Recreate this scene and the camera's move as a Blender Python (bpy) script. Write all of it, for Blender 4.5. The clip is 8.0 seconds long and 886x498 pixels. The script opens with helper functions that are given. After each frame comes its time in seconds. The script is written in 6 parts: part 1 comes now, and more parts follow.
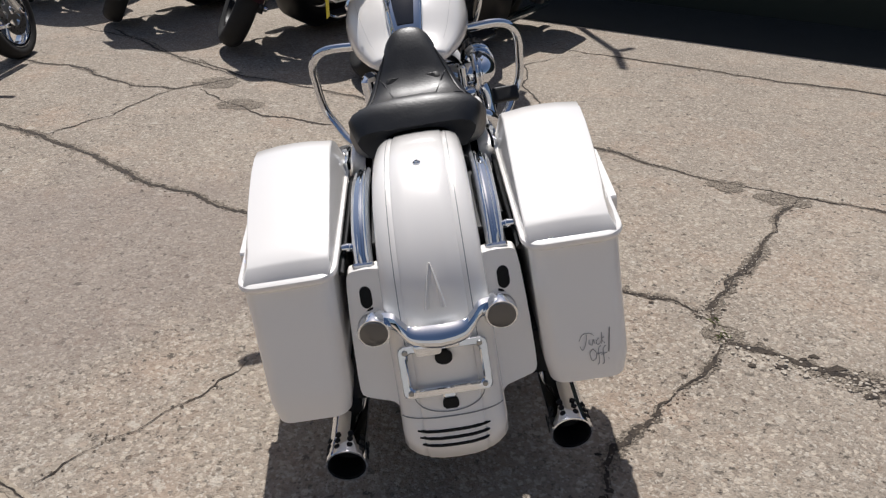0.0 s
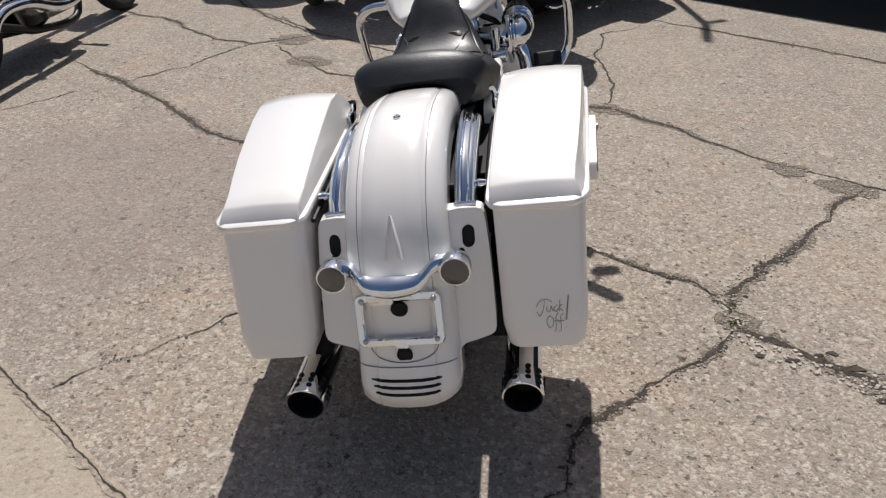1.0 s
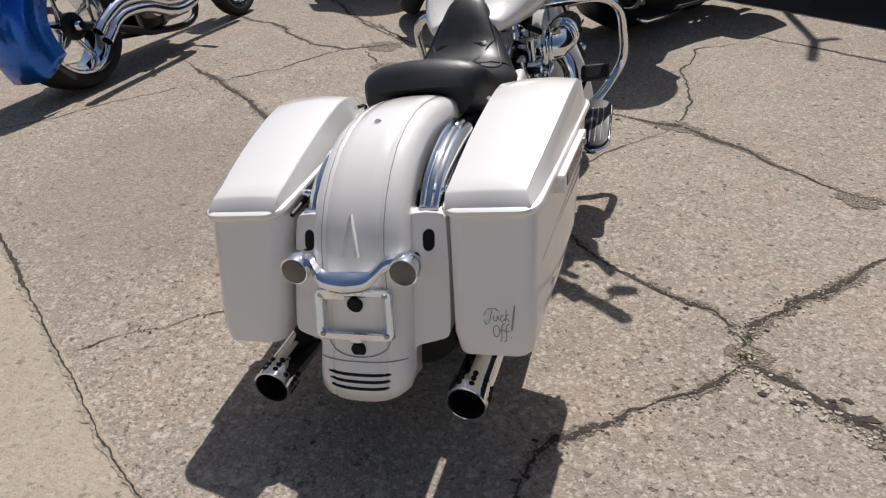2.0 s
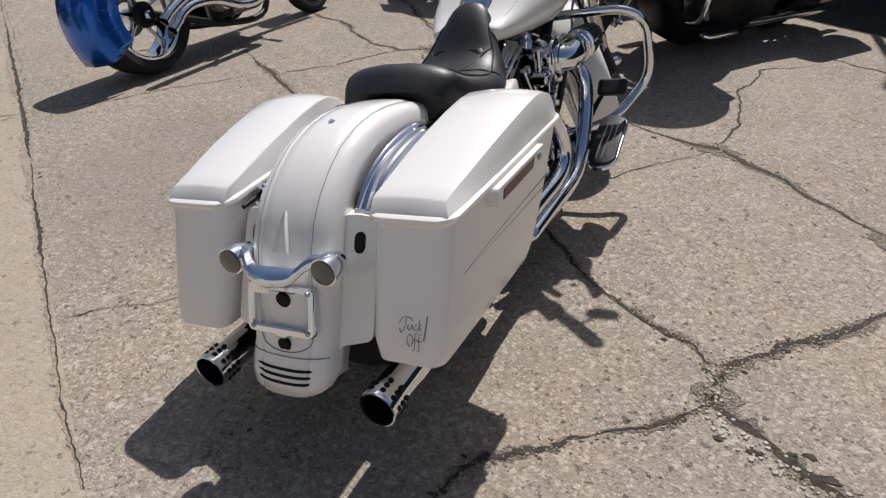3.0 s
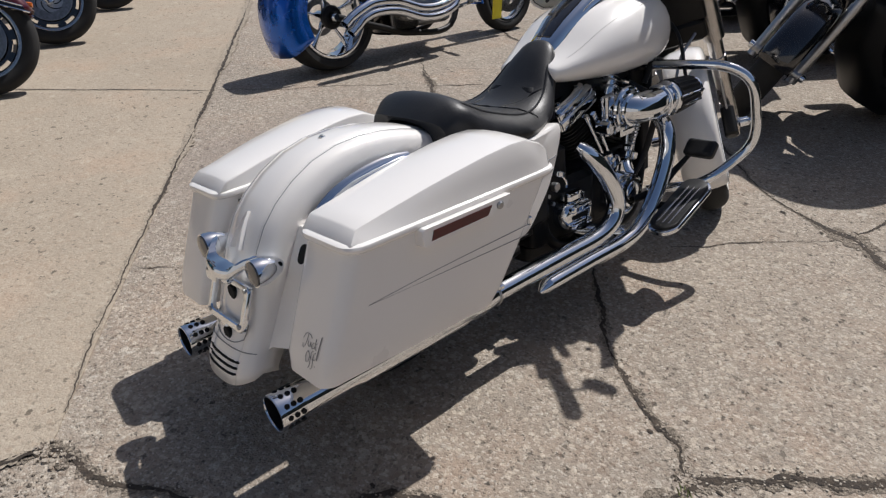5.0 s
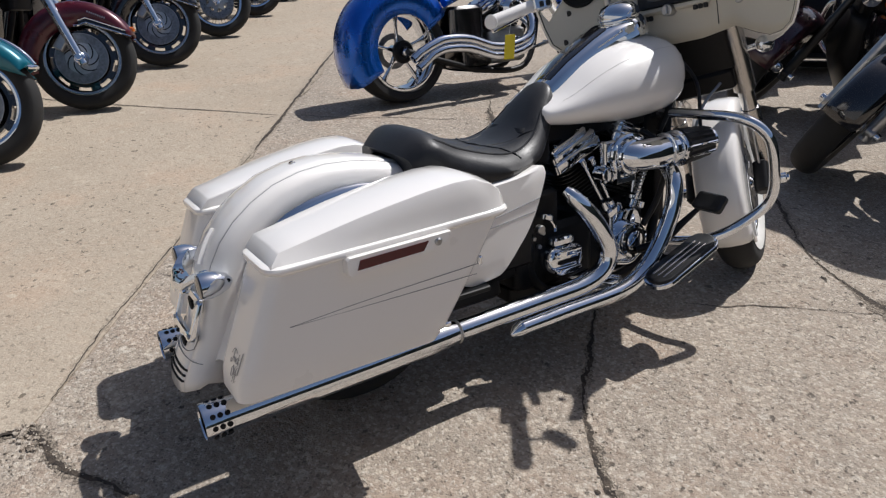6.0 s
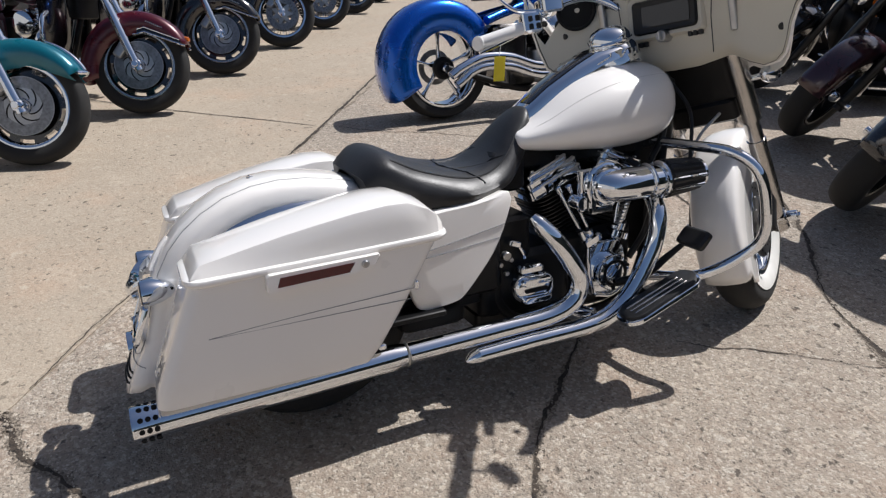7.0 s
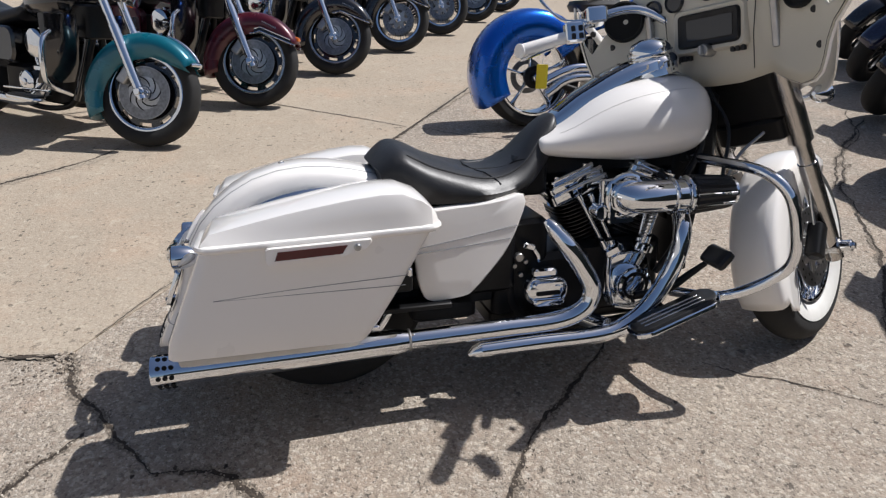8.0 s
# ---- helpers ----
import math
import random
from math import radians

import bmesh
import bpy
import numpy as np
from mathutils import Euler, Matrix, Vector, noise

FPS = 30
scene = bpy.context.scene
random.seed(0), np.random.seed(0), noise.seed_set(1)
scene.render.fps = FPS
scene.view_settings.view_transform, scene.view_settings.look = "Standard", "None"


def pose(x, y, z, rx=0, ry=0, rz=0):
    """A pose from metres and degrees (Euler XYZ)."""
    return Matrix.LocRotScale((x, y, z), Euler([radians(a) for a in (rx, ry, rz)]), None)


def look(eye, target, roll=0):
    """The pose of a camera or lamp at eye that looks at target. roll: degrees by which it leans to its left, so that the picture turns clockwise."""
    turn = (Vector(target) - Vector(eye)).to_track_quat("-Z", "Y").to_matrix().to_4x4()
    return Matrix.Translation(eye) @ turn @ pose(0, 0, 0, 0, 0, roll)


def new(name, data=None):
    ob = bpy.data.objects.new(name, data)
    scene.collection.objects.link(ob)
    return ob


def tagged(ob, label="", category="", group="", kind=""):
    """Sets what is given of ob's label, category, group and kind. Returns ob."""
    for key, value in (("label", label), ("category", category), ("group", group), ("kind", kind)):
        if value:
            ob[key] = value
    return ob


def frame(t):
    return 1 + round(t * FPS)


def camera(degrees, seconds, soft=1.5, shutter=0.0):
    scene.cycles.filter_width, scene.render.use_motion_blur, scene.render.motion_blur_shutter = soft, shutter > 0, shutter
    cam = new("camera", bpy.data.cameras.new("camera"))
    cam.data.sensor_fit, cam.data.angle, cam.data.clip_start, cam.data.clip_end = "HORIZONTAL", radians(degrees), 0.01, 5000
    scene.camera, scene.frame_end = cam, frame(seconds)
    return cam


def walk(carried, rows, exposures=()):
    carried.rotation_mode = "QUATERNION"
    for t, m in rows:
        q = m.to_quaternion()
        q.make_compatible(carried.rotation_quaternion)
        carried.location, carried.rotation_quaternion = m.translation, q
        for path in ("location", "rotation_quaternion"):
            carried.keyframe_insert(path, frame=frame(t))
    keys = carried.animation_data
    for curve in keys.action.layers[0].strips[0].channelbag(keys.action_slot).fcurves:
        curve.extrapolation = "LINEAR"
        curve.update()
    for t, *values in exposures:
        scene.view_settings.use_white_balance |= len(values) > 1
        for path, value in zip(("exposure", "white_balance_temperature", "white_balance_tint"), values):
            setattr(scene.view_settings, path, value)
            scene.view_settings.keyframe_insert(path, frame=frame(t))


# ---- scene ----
cam = camera(64.9, 8.0, soft=1.25)
METRES, EYE, TILT, LEAN, TURN = 2.685, 1.305, 0.0, 0.0, -3.8
ROWS = [
    (0.0, 0.0, 0.0, 0.0, 0.42, -30.51, -0.72),
    (0.5, 0.0564, -0.015, -0.0035, 6.69, -32.0, -0.19),
    (1.0, 0.1063, -0.0001, -0.0072, 9.84, -32.97, -0.19),
    (2.5, 0.2987, 0.0424, -0.0048, 26.14, -31.54, 1.63),
    (3.0, 0.3482, 0.0802, -0.0076, 29.87, -31.61, 0.9),
    (3.5, 0.3857, 0.1155, -0.0056, 35.89, -31.79, 0.79),
    (4.0, 0.4381, 0.143, 0.0004, 42.13, -31.59, 0.82),
    (4.5, 0.4867, 0.1735, 0.0042, 47.16, -30.87, 0.18),
    (5.0, 0.5134, 0.2366, 0.0032, 51.37, -30.19, -0.39),
    (6.5, 0.6222, 0.4086, 0.0097, 65.67, -26.59, -0.63),
    (7.0, 0.6364, 0.4696, 0.0137, 68.92, -26.54, -0.72),
    (7.5, 0.6804, 0.5252, 0.0153, 75.09, -26.12, -0.77),
    (8.0, 0.7014, 0.5701, 0.0161, 80.11, -25.95, -0.95),
]
walk(cam, [(t, pose(0, 0, EYE, TILT, LEAN, TURN) @ pose(METRES * x, METRES * y, METRES * z, 90 + pitch, roll, yaw)) for t, x, y, z, yaw, pitch, roll in ROWS],
     [(0.0, -0.17, 6160, 12), (2.5, -0.20, 6160, 12), (4.5, -0.27, 6140, 12), (6.5, -0.06, 6050, 12), (8.0, -0.01, 6040, 12)])

# ---- world, sun ----
SUN_AZ, SUN_EL = 97.0, 56.0
world = bpy.data.worlds.new("sky")
scene.world = world
world.use_nodes = True
wn = world.node_tree
sky = wn.nodes.new("ShaderNodeTexSky")
sky.sky_type = "NISHITA"
sky.sun_disc = False
sky.sun_elevation = radians(SUN_EL)
sky.sun_rotation = radians(90.0 - SUN_AZ)
sky.dust_density = 2.1
wn.links.new(sky.outputs["Color"], wn.nodes["Background"].inputs["Color"])
wn.nodes["Background"].inputs["Strength"].default_value = 0.072
sun_dir = Vector((math.cos(radians(SUN_AZ)) * math.cos(radians(SUN_EL)), math.sin(radians(SUN_AZ)) * math.cos(radians(SUN_EL)), math.sin(radians(SUN_EL))))
sun_data = bpy.data.lights.new("sun", "SUN")
sun_data.energy, sun_data.angle, sun_data.color = 5.3, radians(0.53), (1.0, 0.95, 0.87)
sun = new("sun", sun_data)
sun.matrix_world = look(sun_dir * 30, (0, 0, 0))


# ---- materials ----
def material(name, color, rough=0.5, metal=0.0, coat=0.0, bump=(), vary=(), ior=1.5, spec=0.5):
    """A Principled material. bump: (scale, strength, distance); vary: (scale, share, second colour)."""
    m = bpy.data.materials.new(name)
    m.use_nodes = True
    nt = m.node_tree
    b = nt.nodes["Principled BSDF"]
    b.inputs["Base Color"].default_value = (*color, 1)
    b.inputs["Roughness"].default_value = rough
    b.inputs["Metallic"].default_value = metal
    b.inputs["Coat Weight"].default_value = coat
    b.inputs["Coat Roughness"].default_value = 0.04
    b.inputs["IOR"].default_value = ior
    b.inputs["Specular IOR Level"].default_value = spec
    co = nt.nodes.new("ShaderNodeTexCoord")
    if vary:
        n = nt.nodes.new("ShaderNodeTexNoise")
        n.inputs["Scale"].default_value, n.inputs["Detail"].default_value = vary[0], 5
        nt.links.new(co.outputs["Object"], n.inputs["Vector"])
        r = nt.nodes.new("ShaderNodeMapRange")
        r.inputs["From Min"].default_value, r.inputs["From Max"].default_value = 0.35, 0.7
        r.inputs["To Max"].default_value = vary[1]
        nt.links.new(n.outputs["Fac"], r.inputs["Value"])
        x = nt.nodes.new("ShaderNodeMix")
        x.data_type = "RGBA"
        x.inputs["A"].default_value, x.inputs["B"].default_value = (*color, 1), (*vary[2], 1)
        nt.links.new(r.outputs["Result"], x.inputs["Factor"])
        nt.links.new(x.outputs["Result"], b.inputs["Base Color"])
        rr = nt.nodes.new("ShaderNodeMapRange")
        rr.inputs["To Min"].default_value, rr.inputs["To Max"].default_value = rough * 0.8, min(1, rough * 1.35 + 0.02)
        nt.links.new(n.outputs["Fac"], rr.inputs["Value"])
        nt.links.new(rr.outputs["Result"], b.inputs["Roughness"])
    if bump:
        n = nt.nodes.new("ShaderNodeTexNoise")
        n.inputs["Scale"].default_value, n.inputs["Detail"].default_value = bump[0], 4
        nt.links.new(co.outputs["Object"], n.inputs["Vector"])
        u = nt.nodes.new("ShaderNodeBump")
        u.inputs["Strength"].default_value, u.inputs["Distance"].default_value = bump[1], bump[2]
        nt.links.new(n.outputs["Fac"], u.inputs["Height"])
        nt.links.new(u.outputs["Normal"], b.inputs["Normal"])
    return m


def concrete(name, base, dark, light, grit, stain=None):
    """Worn exposed-aggregate concrete: broad stains, blotches, small stones and pits."""
    m = bpy.data.materials.new(name)
    m.use_nodes = True
    nt = m.node_tree
    b = nt.nodes["Principled BSDF"]
    b.inputs["Roughness"].default_value = 0.85
    b.inputs["Specular IOR Level"].default_value = 0.3
    co = nt.nodes.new("ShaderNodeTexCoord")

    def tex(scale, detail, rough=0.6):
        n = nt.nodes.new("ShaderNodeTexNoise")
        n.inputs["Scale"].default_value, n.inputs["Detail"].default_value, n.inputs["Roughness"].default_value = scale, detail, rough
        nt.links.new(co.outputs["Object"], n.inputs["Vector"])
        return n.outputs["Fac"]

    def span(v, lo, hi, a=0.0, z=1.0):
        r = nt.nodes.new("ShaderNodeMapRange")
        for k, val in zip(("From Min", "From Max", "To Min", "To Max"), (lo, hi, a, z)):
            r.inputs[k].default_value = val
        nt.links.new(v, r.inputs["Value"])
        return r.outputs["Result"]

    def mix(f, a, c):
        x = nt.nodes.new("ShaderNodeMix")
        x.data_type = "RGBA"
        for k, v in (("Factor", f), ("A", a), ("B", c)):
            if isinstance(v, tuple):
                x.inputs[k].default_value = (*v, 1)
            else:
                nt.links.new(v, x.inputs[k])
        return x.outputs["Result"]

    broad, blotch, fine = tex(0.7, 4), tex(7.0, 6), tex(160, 3, 0.7)
    col = mix(span(broad, 0.35, 0.68, 0, 0.7), base, dark)
    col = mix(span(blotch, 0.42, 0.75, 0, 0.50), col, dark)
    col = mix(span(tex(2.3, 5, 0.65), 0.50, 0.70, 0, 0.75), col, (base[0] * 1.04, base[1] * 0.92, base[2] * 0.86))
    col = mix(span(tex(4.1, 6, 0.7), 0.54, 0.72, 0, 0.6), col, tuple(c * 1.16 for c in base))
    vo = nt.nodes.new("ShaderNodeTexVoronoi")
    vo.inputs["Scale"].default_value = 150
    vo.inputs["Randomness"].default_value = 1.0
    nt.links.new(co.outputs["Object"], vo.inputs["Vector"])
    sep = nt.nodes.new("ShaderNodeSeparateColor")
    nt.links.new(vo.outputs["Color"], sep.inputs["Color"])
    col = mix(span(sep.outputs["Red"], 0.70, 0.97, 0, grit * 0.66), col, light)
    col = mix(span(sep.outputs["Green"], 0.80, 0.98, 0, grit * 0.55), col, tuple(c * 0.42 for c in dark))
    col = mix(span(fine, 0.54, 0.74, 0, grit * 0.36), col, tuple(c * 0.55 for c in dark))
    chip = tex(34, 3, 0.55)
    pock = tex(75, 3, 0.6)
    pit = span(chip, 0.632, 0.685, 0, grit)
    pit2 = span(pock, 0.640, 0.690, 0, grit)
    col = mix(pit, col, tuple(c * 0.60 for c in dark))
    col = mix(pit2, col, tuple(c * 0.58 for c in dark))
    col = mix(span(tex(48, 3, 0.6), 0.62, 0.70, 0, grit * 0.75), col, light)
    gate = span(tex(1.7, 3), 0.37, 0.56)
    flake = nt.nodes.new("ShaderNodeMath")
    flake.operation = "MULTIPLY"
    nt.links.new(span(tex(26, 4, 0.62), 0.612, 0.650), flake.inputs[0])
    nt.links.new(gate, flake.inputs[1])
    col = mix(flake.outputs[0], col, tuple(c * 0.42 for c in dark))
    stone = nt.nodes.new("ShaderNodeTexVoronoi")
    stone.inputs["Scale"].default_value = 85
    nt.links.new(co.outputs["Object"], stone.inputs["Vector"])
    pick = nt.nodes.new("ShaderNodeSeparateColor")
    nt.links.new(stone.outputs["Color"], pick.inputs["Color"])
    col = mix(span(pick.outputs["Blue"], 0.86, 0.95, 0, grit * 0.55), col, (light[0], light[1] * 0.95, light[2] * 0.90))
    col = mix(span(pick.outputs["Red"], 0.88, 0.96, 0, grit * 0.45), col, (dark[0] * 0.80, dark[1] * 0.66, dark[2] * 0.58))
    col = mix(span(tex(15, 3, 0.5), 0.64, 0.69, 0, 0.50), col, tuple(c * 0.94 for c in light))
    if stain:
        away = nt.nodes.new("ShaderNodeVectorMath")
        away.operation = "DISTANCE"
        away.inputs[1].default_value = (*stain[:2], 0)
        nt.links.new(co.outputs["Object"], away.inputs[0])
        ragged = nt.nodes.new("ShaderNodeMath")
        ragged.operation = "MULTIPLY_ADD"
        ragged.inputs[1].default_value = 1.6
        nt.links.new(tex(2.2, 5, 0.65), ragged.inputs[0])
        nt.links.new(away.outputs["Value"], ragged.inputs[2])
        col = mix(span(ragged.outputs[0], stain[2] + 0.80, stain[2] + 0.35, 0, 0.42), col, (0.215, 0.177, 0.158))
    nt.links.new(col, b.inputs["Base Color"])
    h = nt.nodes.new("ShaderNodeMath")
    h.operation = "ADD"
    nt.links.new(fine, h.inputs[0])
    rough = nt.nodes.new("ShaderNodeMath")
    rough.operation = "MULTIPLY_ADD"
    rough.inputs[1].default_value = 2.2
    nt.links.new(tex(42, 4, 0.6), rough.inputs[0])
    nt.links.new(span(vo.outputs["Distance"], 0, 0.6, 0.5, 0), rough.inputs[2])
    nt.links.new(rough.outputs[0], h.inputs[1])
    h2 = nt.nodes.new("ShaderNodeMath")
    h2.operation = "SUBTRACT"
    nt.links.new(h.outputs[0], h2.inputs[0])
    deep = nt.nodes.new("ShaderNodeMath")
    deep.operation = "MULTIPLY_ADD"
    deep.inputs[1].default_value = 1.6
    nt.links.new(pit, deep.inputs[0])
    nt.links.new(pit2, deep.inputs[2])
    nt.links.new(deep.outputs[0], h2.inputs[1])
    u = nt.nodes.new("ShaderNodeBump")
    u.inputs["Strength"].default_value, u.inputs["Distance"].default_value = 0.6 * grit + 0.1, 0.0055
    nt.links.new(h2.outputs[0], u.inputs["Height"])
    nt.links.new(u.outputs["Normal"], b.inputs["Normal"])
    return m


CONCRETE = concrete("worn_concrete", (0.352, 0.299, 0.239), (0.236, 0.200, 0.163), (0.55, 0.50, 0.425), 0.9, (-1.15, 2.25, 0.95))
CONCRETE_B = concrete("smooth_concrete", (0.392, 0.332, 0.258), (0.318, 0.265, 0.202), (0.50, 0.44, 0.35), 0.5)
CRACK = material("crack_dirt", (0.022, 0.016, 0.012), 0.95, bump=(120, 1.0, 0.006), vary=(38, 0.8, (0.090, 0.069, 0.050)))
CRUMBLE = material("crumbled_concrete", (0.10, 0.080, 0.060), 0.95, bump=(130, 1.0, 0.014), vary=(120, 1.0, (0.36, 0.305, 0.240)))
WEED = material("weed", (0.12, 0.16, 0.045), 0.7, vary=(60, 0.8, (0.22, 0.21, 0.09)))
CRUMBLE_B = material("worn_concrete_edge", (0.25, 0.208, 0.158), 0.95, bump=(90, 1.0, 0.010), vary=(60, 1.0, (0.40, 0.345, 0.27)))
GRAIN = material("pale_aggregate", (0.34, 0.29, 0.235), 0.9, bump=(200, 0.6, 0.002), vary=(140, 1.0, (0.55, 0.50, 0.42)))
PEARL = material("pearl_white_paint", (0.89, 0.855, 0.81), 0.28, 0.0, 1.0, bump=(700, 0.02, 0.0003), vary=(3, 0.35, (0.85, 0.815, 0.77)))
CREAM = material("cream_plastic", (0.60, 0.57, 0.48), 0.45, 0.0, 0.2, bump=(500, 0.1, 0.0005))
STRIPE = material("grey_pinstripe", (0.24, 0.24, 0.24), 0.4, 0.2, 0.5)
CHROME = material("chrome", (0.80, 0.83, 0.87), 0.022, 1.0, vary=(14, 0.3, (0.74, 0.77, 0.81)))
SATIN = material("polished_aluminium", (0.52, 0.50, 0.48), 0.20, 1.0, vary=(30, 0.4, (0.44, 0.42, 0.40)))
STEEL = material("brushed_steel", (0.46, 0.46, 0.46), 0.32, 1.0, vary=(60, 0.5, (0.36, 0.36, 0.36)))
DARKSTEEL = material("dark_chrome", (0.16, 0.155, 0.15), 0.18, 1.0)
LEATHER = material("black_leather", (0.013, 0.013, 0.014), 0.40, bump=(150, 0.32, 0.0014), vary=(18, 0.6, (0.025, 0.025, 0.027)))
RUBBER = material("tyre_rubber", (0.011, 0.011, 0.011), 0.8, bump=(200, 0.3, 0.001), vary=(25, 0.6, (0.022, 0.021, 0.019)))
PLASTIC = material("black_plastic", (0.011, 0.011, 0.012), 0.42, vary=(30, 0.5, (0.02, 0.02, 0.02)), spec=0.4)
BLACKMETAL = material("black_enamel", (0.005, 0.005, 0.0055), 0.46, 0.0, 0.05, bump=(90, 0.08, 0.001), spec=0.25)
HOLE = material("dark_hollow", (0.006, 0.006, 0.006), 0.9)
SMOKE = material("smoked_lens", (0.10, 0.095, 0.09), 0.12, 0.0, 0.6)
REDLENS = material("red_reflector", (0.075, 0.003, 0.006), 0.22, 0.0, 0.3, bump=(400, 0.3, 0.001))
AMBER = material("amber_lens", (0.55, 0.13, 0.01), 0.15, 0.0, 0.6)
WHITEWALL = material("white_sidewall", (0.75, 0.74, 0.70), 0.5, vary=(20, 0.5, (0.62, 0.60, 0.55)))
BLUE = material("candy_blue_paint", (0.006, 0.13, 0.62), 0.24, 0.8, 0.8, vary=(6, 0.5, (0.003, 0.085, 0.48)))
TEAL = material("teal_paint", (0.002, 0.135, 0.19), 0.25, 0.25, 0.7, vary=(6, 0.5, (0.003, 0.085, 0.12)))
MAROON = material("maroon_paint", (0.075, 0.003, 0.012), 0.25, 0.2, 0.5, vary=(6, 0.5, (0.05, 0.002, 0.008)))
DARKMAROON = material("dark_maroon_paint", (0.035, 0.004, 0.009), 0.25, 0.2, 1.0, vary=(6, 0.5, (0.025, 0.003, 0.006)))
FINELINE = material("faint_pinstripe", (0.58, 0.56, 0.53), 0.4, 0.1, 0.5)
BLACKPAINT = material("black_paint", (0.008, 0.008, 0.010), 0.12, 0.0, 1.0, vary=(8, 0.4, (0.013, 0.013, 0.015)))
NAVY = material("dark_blue_paint", (0.010, 0.014, 0.05), 0.18, 0.2, 1.0)
YELLOW = material("yellow_card", (0.80, 0.62, 0.02), 0.6, vary=(40, 0.3, (0.7, 0.5, 0.02)))
PAPER = material("white_paper", (0.72, 0.72, 0.74), 0.7)
INK = material("grey_ink", (0.33, 0.32, 0.31), 0.6)
SCREEN = material("dark_screen", (0.03, 0.032, 0.036), 0.12, 0.0, 0.3)
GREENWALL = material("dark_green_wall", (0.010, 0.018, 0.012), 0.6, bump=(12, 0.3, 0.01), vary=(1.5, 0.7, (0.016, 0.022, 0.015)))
BOUNCE_GREY = material("bounce_wall_grey", (0.37, 0.37, 0.365), 0.85, bump=(60, 0.5, 0.004), vary=(0.8, 0.7, (0.31, 0.31, 0.305)))
DISC = material("brake_disc_steel", (0.30, 0.30, 0.305), 0.34, 1.0, vary=(60, 0.8, (0.17, 0.17, 0.17)))
FIN = material("dark_fin_metal", (0.055, 0.055, 0.055), 0.32, 0.9)
SHADE_ASPHALT = material("asphalt", (0.022, 0.024, 0.020), 0.9, bump=(120, 0.7, 0.004), vary=(5, 0.7, (0.032, 0.034, 0.028)))


# ---- geometry helpers ----
def weld(geos):
    verts, faces = [], []
    for v, f in geos:
        k = len(verts)
        verts += v
        faces += [[i + k for i in q] for q in f]
    return verts, faces


def link(name, geos, mat, parent=None, label="", angle=38, xf=None, solid=0.0):
    """One mesh object out of (verts, faces) pieces, under its parent."""
    verts, faces = weld(geos if isinstance(geos, list) else [geos])
    if xf is not None:
        verts = [xf @ Vector(v) for v in verts]
    me = bpy.data.meshes.new(name)
    me.from_pydata([tuple(v) for v in verts], [], faces)
    bm = bmesh.new()
    bm.from_mesh(me)
    bmesh.ops.recalc_face_normals(bm, faces=bm.faces)
    bm.to_mesh(me)
    bm.free()
    me.polygons.foreach_set("use_smooth", [True] * len(me.polygons))
    me.set_sharp_from_angle(angle=radians(angle))
    me.materials.append(mat)
    ob = new(name, me)
    if parent is not None:
        ob.parent = parent
    if label:
        tagged(ob, label)
    if solid:
        s = ob.modifiers.new("thickness", "SOLIDIFY")
        s.thickness, s.offset = solid, -1
    return ob


part = link


def loft(rings, caps=True, closed=True):
    n = len(rings[0])
    verts = [tuple(p) for r in rings for p in r]
    faces = []
    for a in range(len(rings) - 1):
        for i in range(n if closed else n - 1):
            j = (i + 1) % n
            faces.append([a * n + i, a * n + j, (a + 1) * n + j, (a + 1) * n + i])
    if caps and closed:
        faces.append(list(range(n))[::-1])
        faces.append([(len(rings) - 1) * n + i for i in range(n)])
    return verts, faces


def spline(pts, k=6):
    """A smooth path through the points."""
    p = [Vector(q) for q in pts]
    p = [p[0] * 2 - p[1]] + p + [p[-1] * 2 - p[-2]]
    out = []
    for i in range(1, len(p) - 2):
        for s in range(k):
            t = s / k
            a, b, c, d = p[i - 1:i + 3]
            out.append(0.5 * (2 * b + (c - a) * t + (2 * a - 5 * b + 4 * c - d) * t * t + (3 * b - a - 3 * c + d) * t ** 3))
    return out + [p[-2]]


def tube(path, radius, n=12, caps=True):
    path = [Vector(q) for q in path]
    rad = radius if isinstance(radius, (list, tuple)) else [radius] * len(path)
    if len(rad) != len(path):
        rad = [np.interp(i / (len(path) - 1) * (len(rad) - 1), range(len(rad)), rad) for i in range(len(path))]
    d = (path[1] - path[0]).normalized()
    side = d.cross(Vector((0, 0, 1)) if abs(d.z) < 0.9 else Vector((0, 1, 0))).normalized()
    rings = []
    for i, q in enumerate(path):
        e = (path[min(i + 1, len(path) - 1)] - path[max(i - 1, 0)]).normalized()
        side = (side - e * side.dot(e)).normalized()
        up = e.cross(side)
        rings.append([q + (side * math.cos(2 * math.pi * k / n) + up * math.sin(2 * math.pi * k / n)) * rad[i] for k in range(n)])
    return loft(rings, caps)


def pipe(pts, radius, n=12, k=6):
    return tube(spline(pts, k), radius, n)


def hollow(path, r_out, r_in, n=16):
    """A tube with an open, hollow end at the path's start."""
    a, b = Vector(path[0]), Vector(path[-1])
    d = (b - a).normalized()
    u = d.cross(Vector((0, 0, 1))).normalized()
    v = d.cross(u)
    rings = []
    for q, r in ((b, r_out * 0.9), (a + d * 0.004, r_out), (a, r_out * 0.985), (a, r_in * 1.03), (a + d * 0.004, r_in), (a + d * 0.06, r_in * 0.95)):
        rings.append([q + (u * math.cos(2 * math.pi * k / n) + v * math.sin(2 * math.pi * k / n)) * r for k in range(n)])
    return loft(rings)


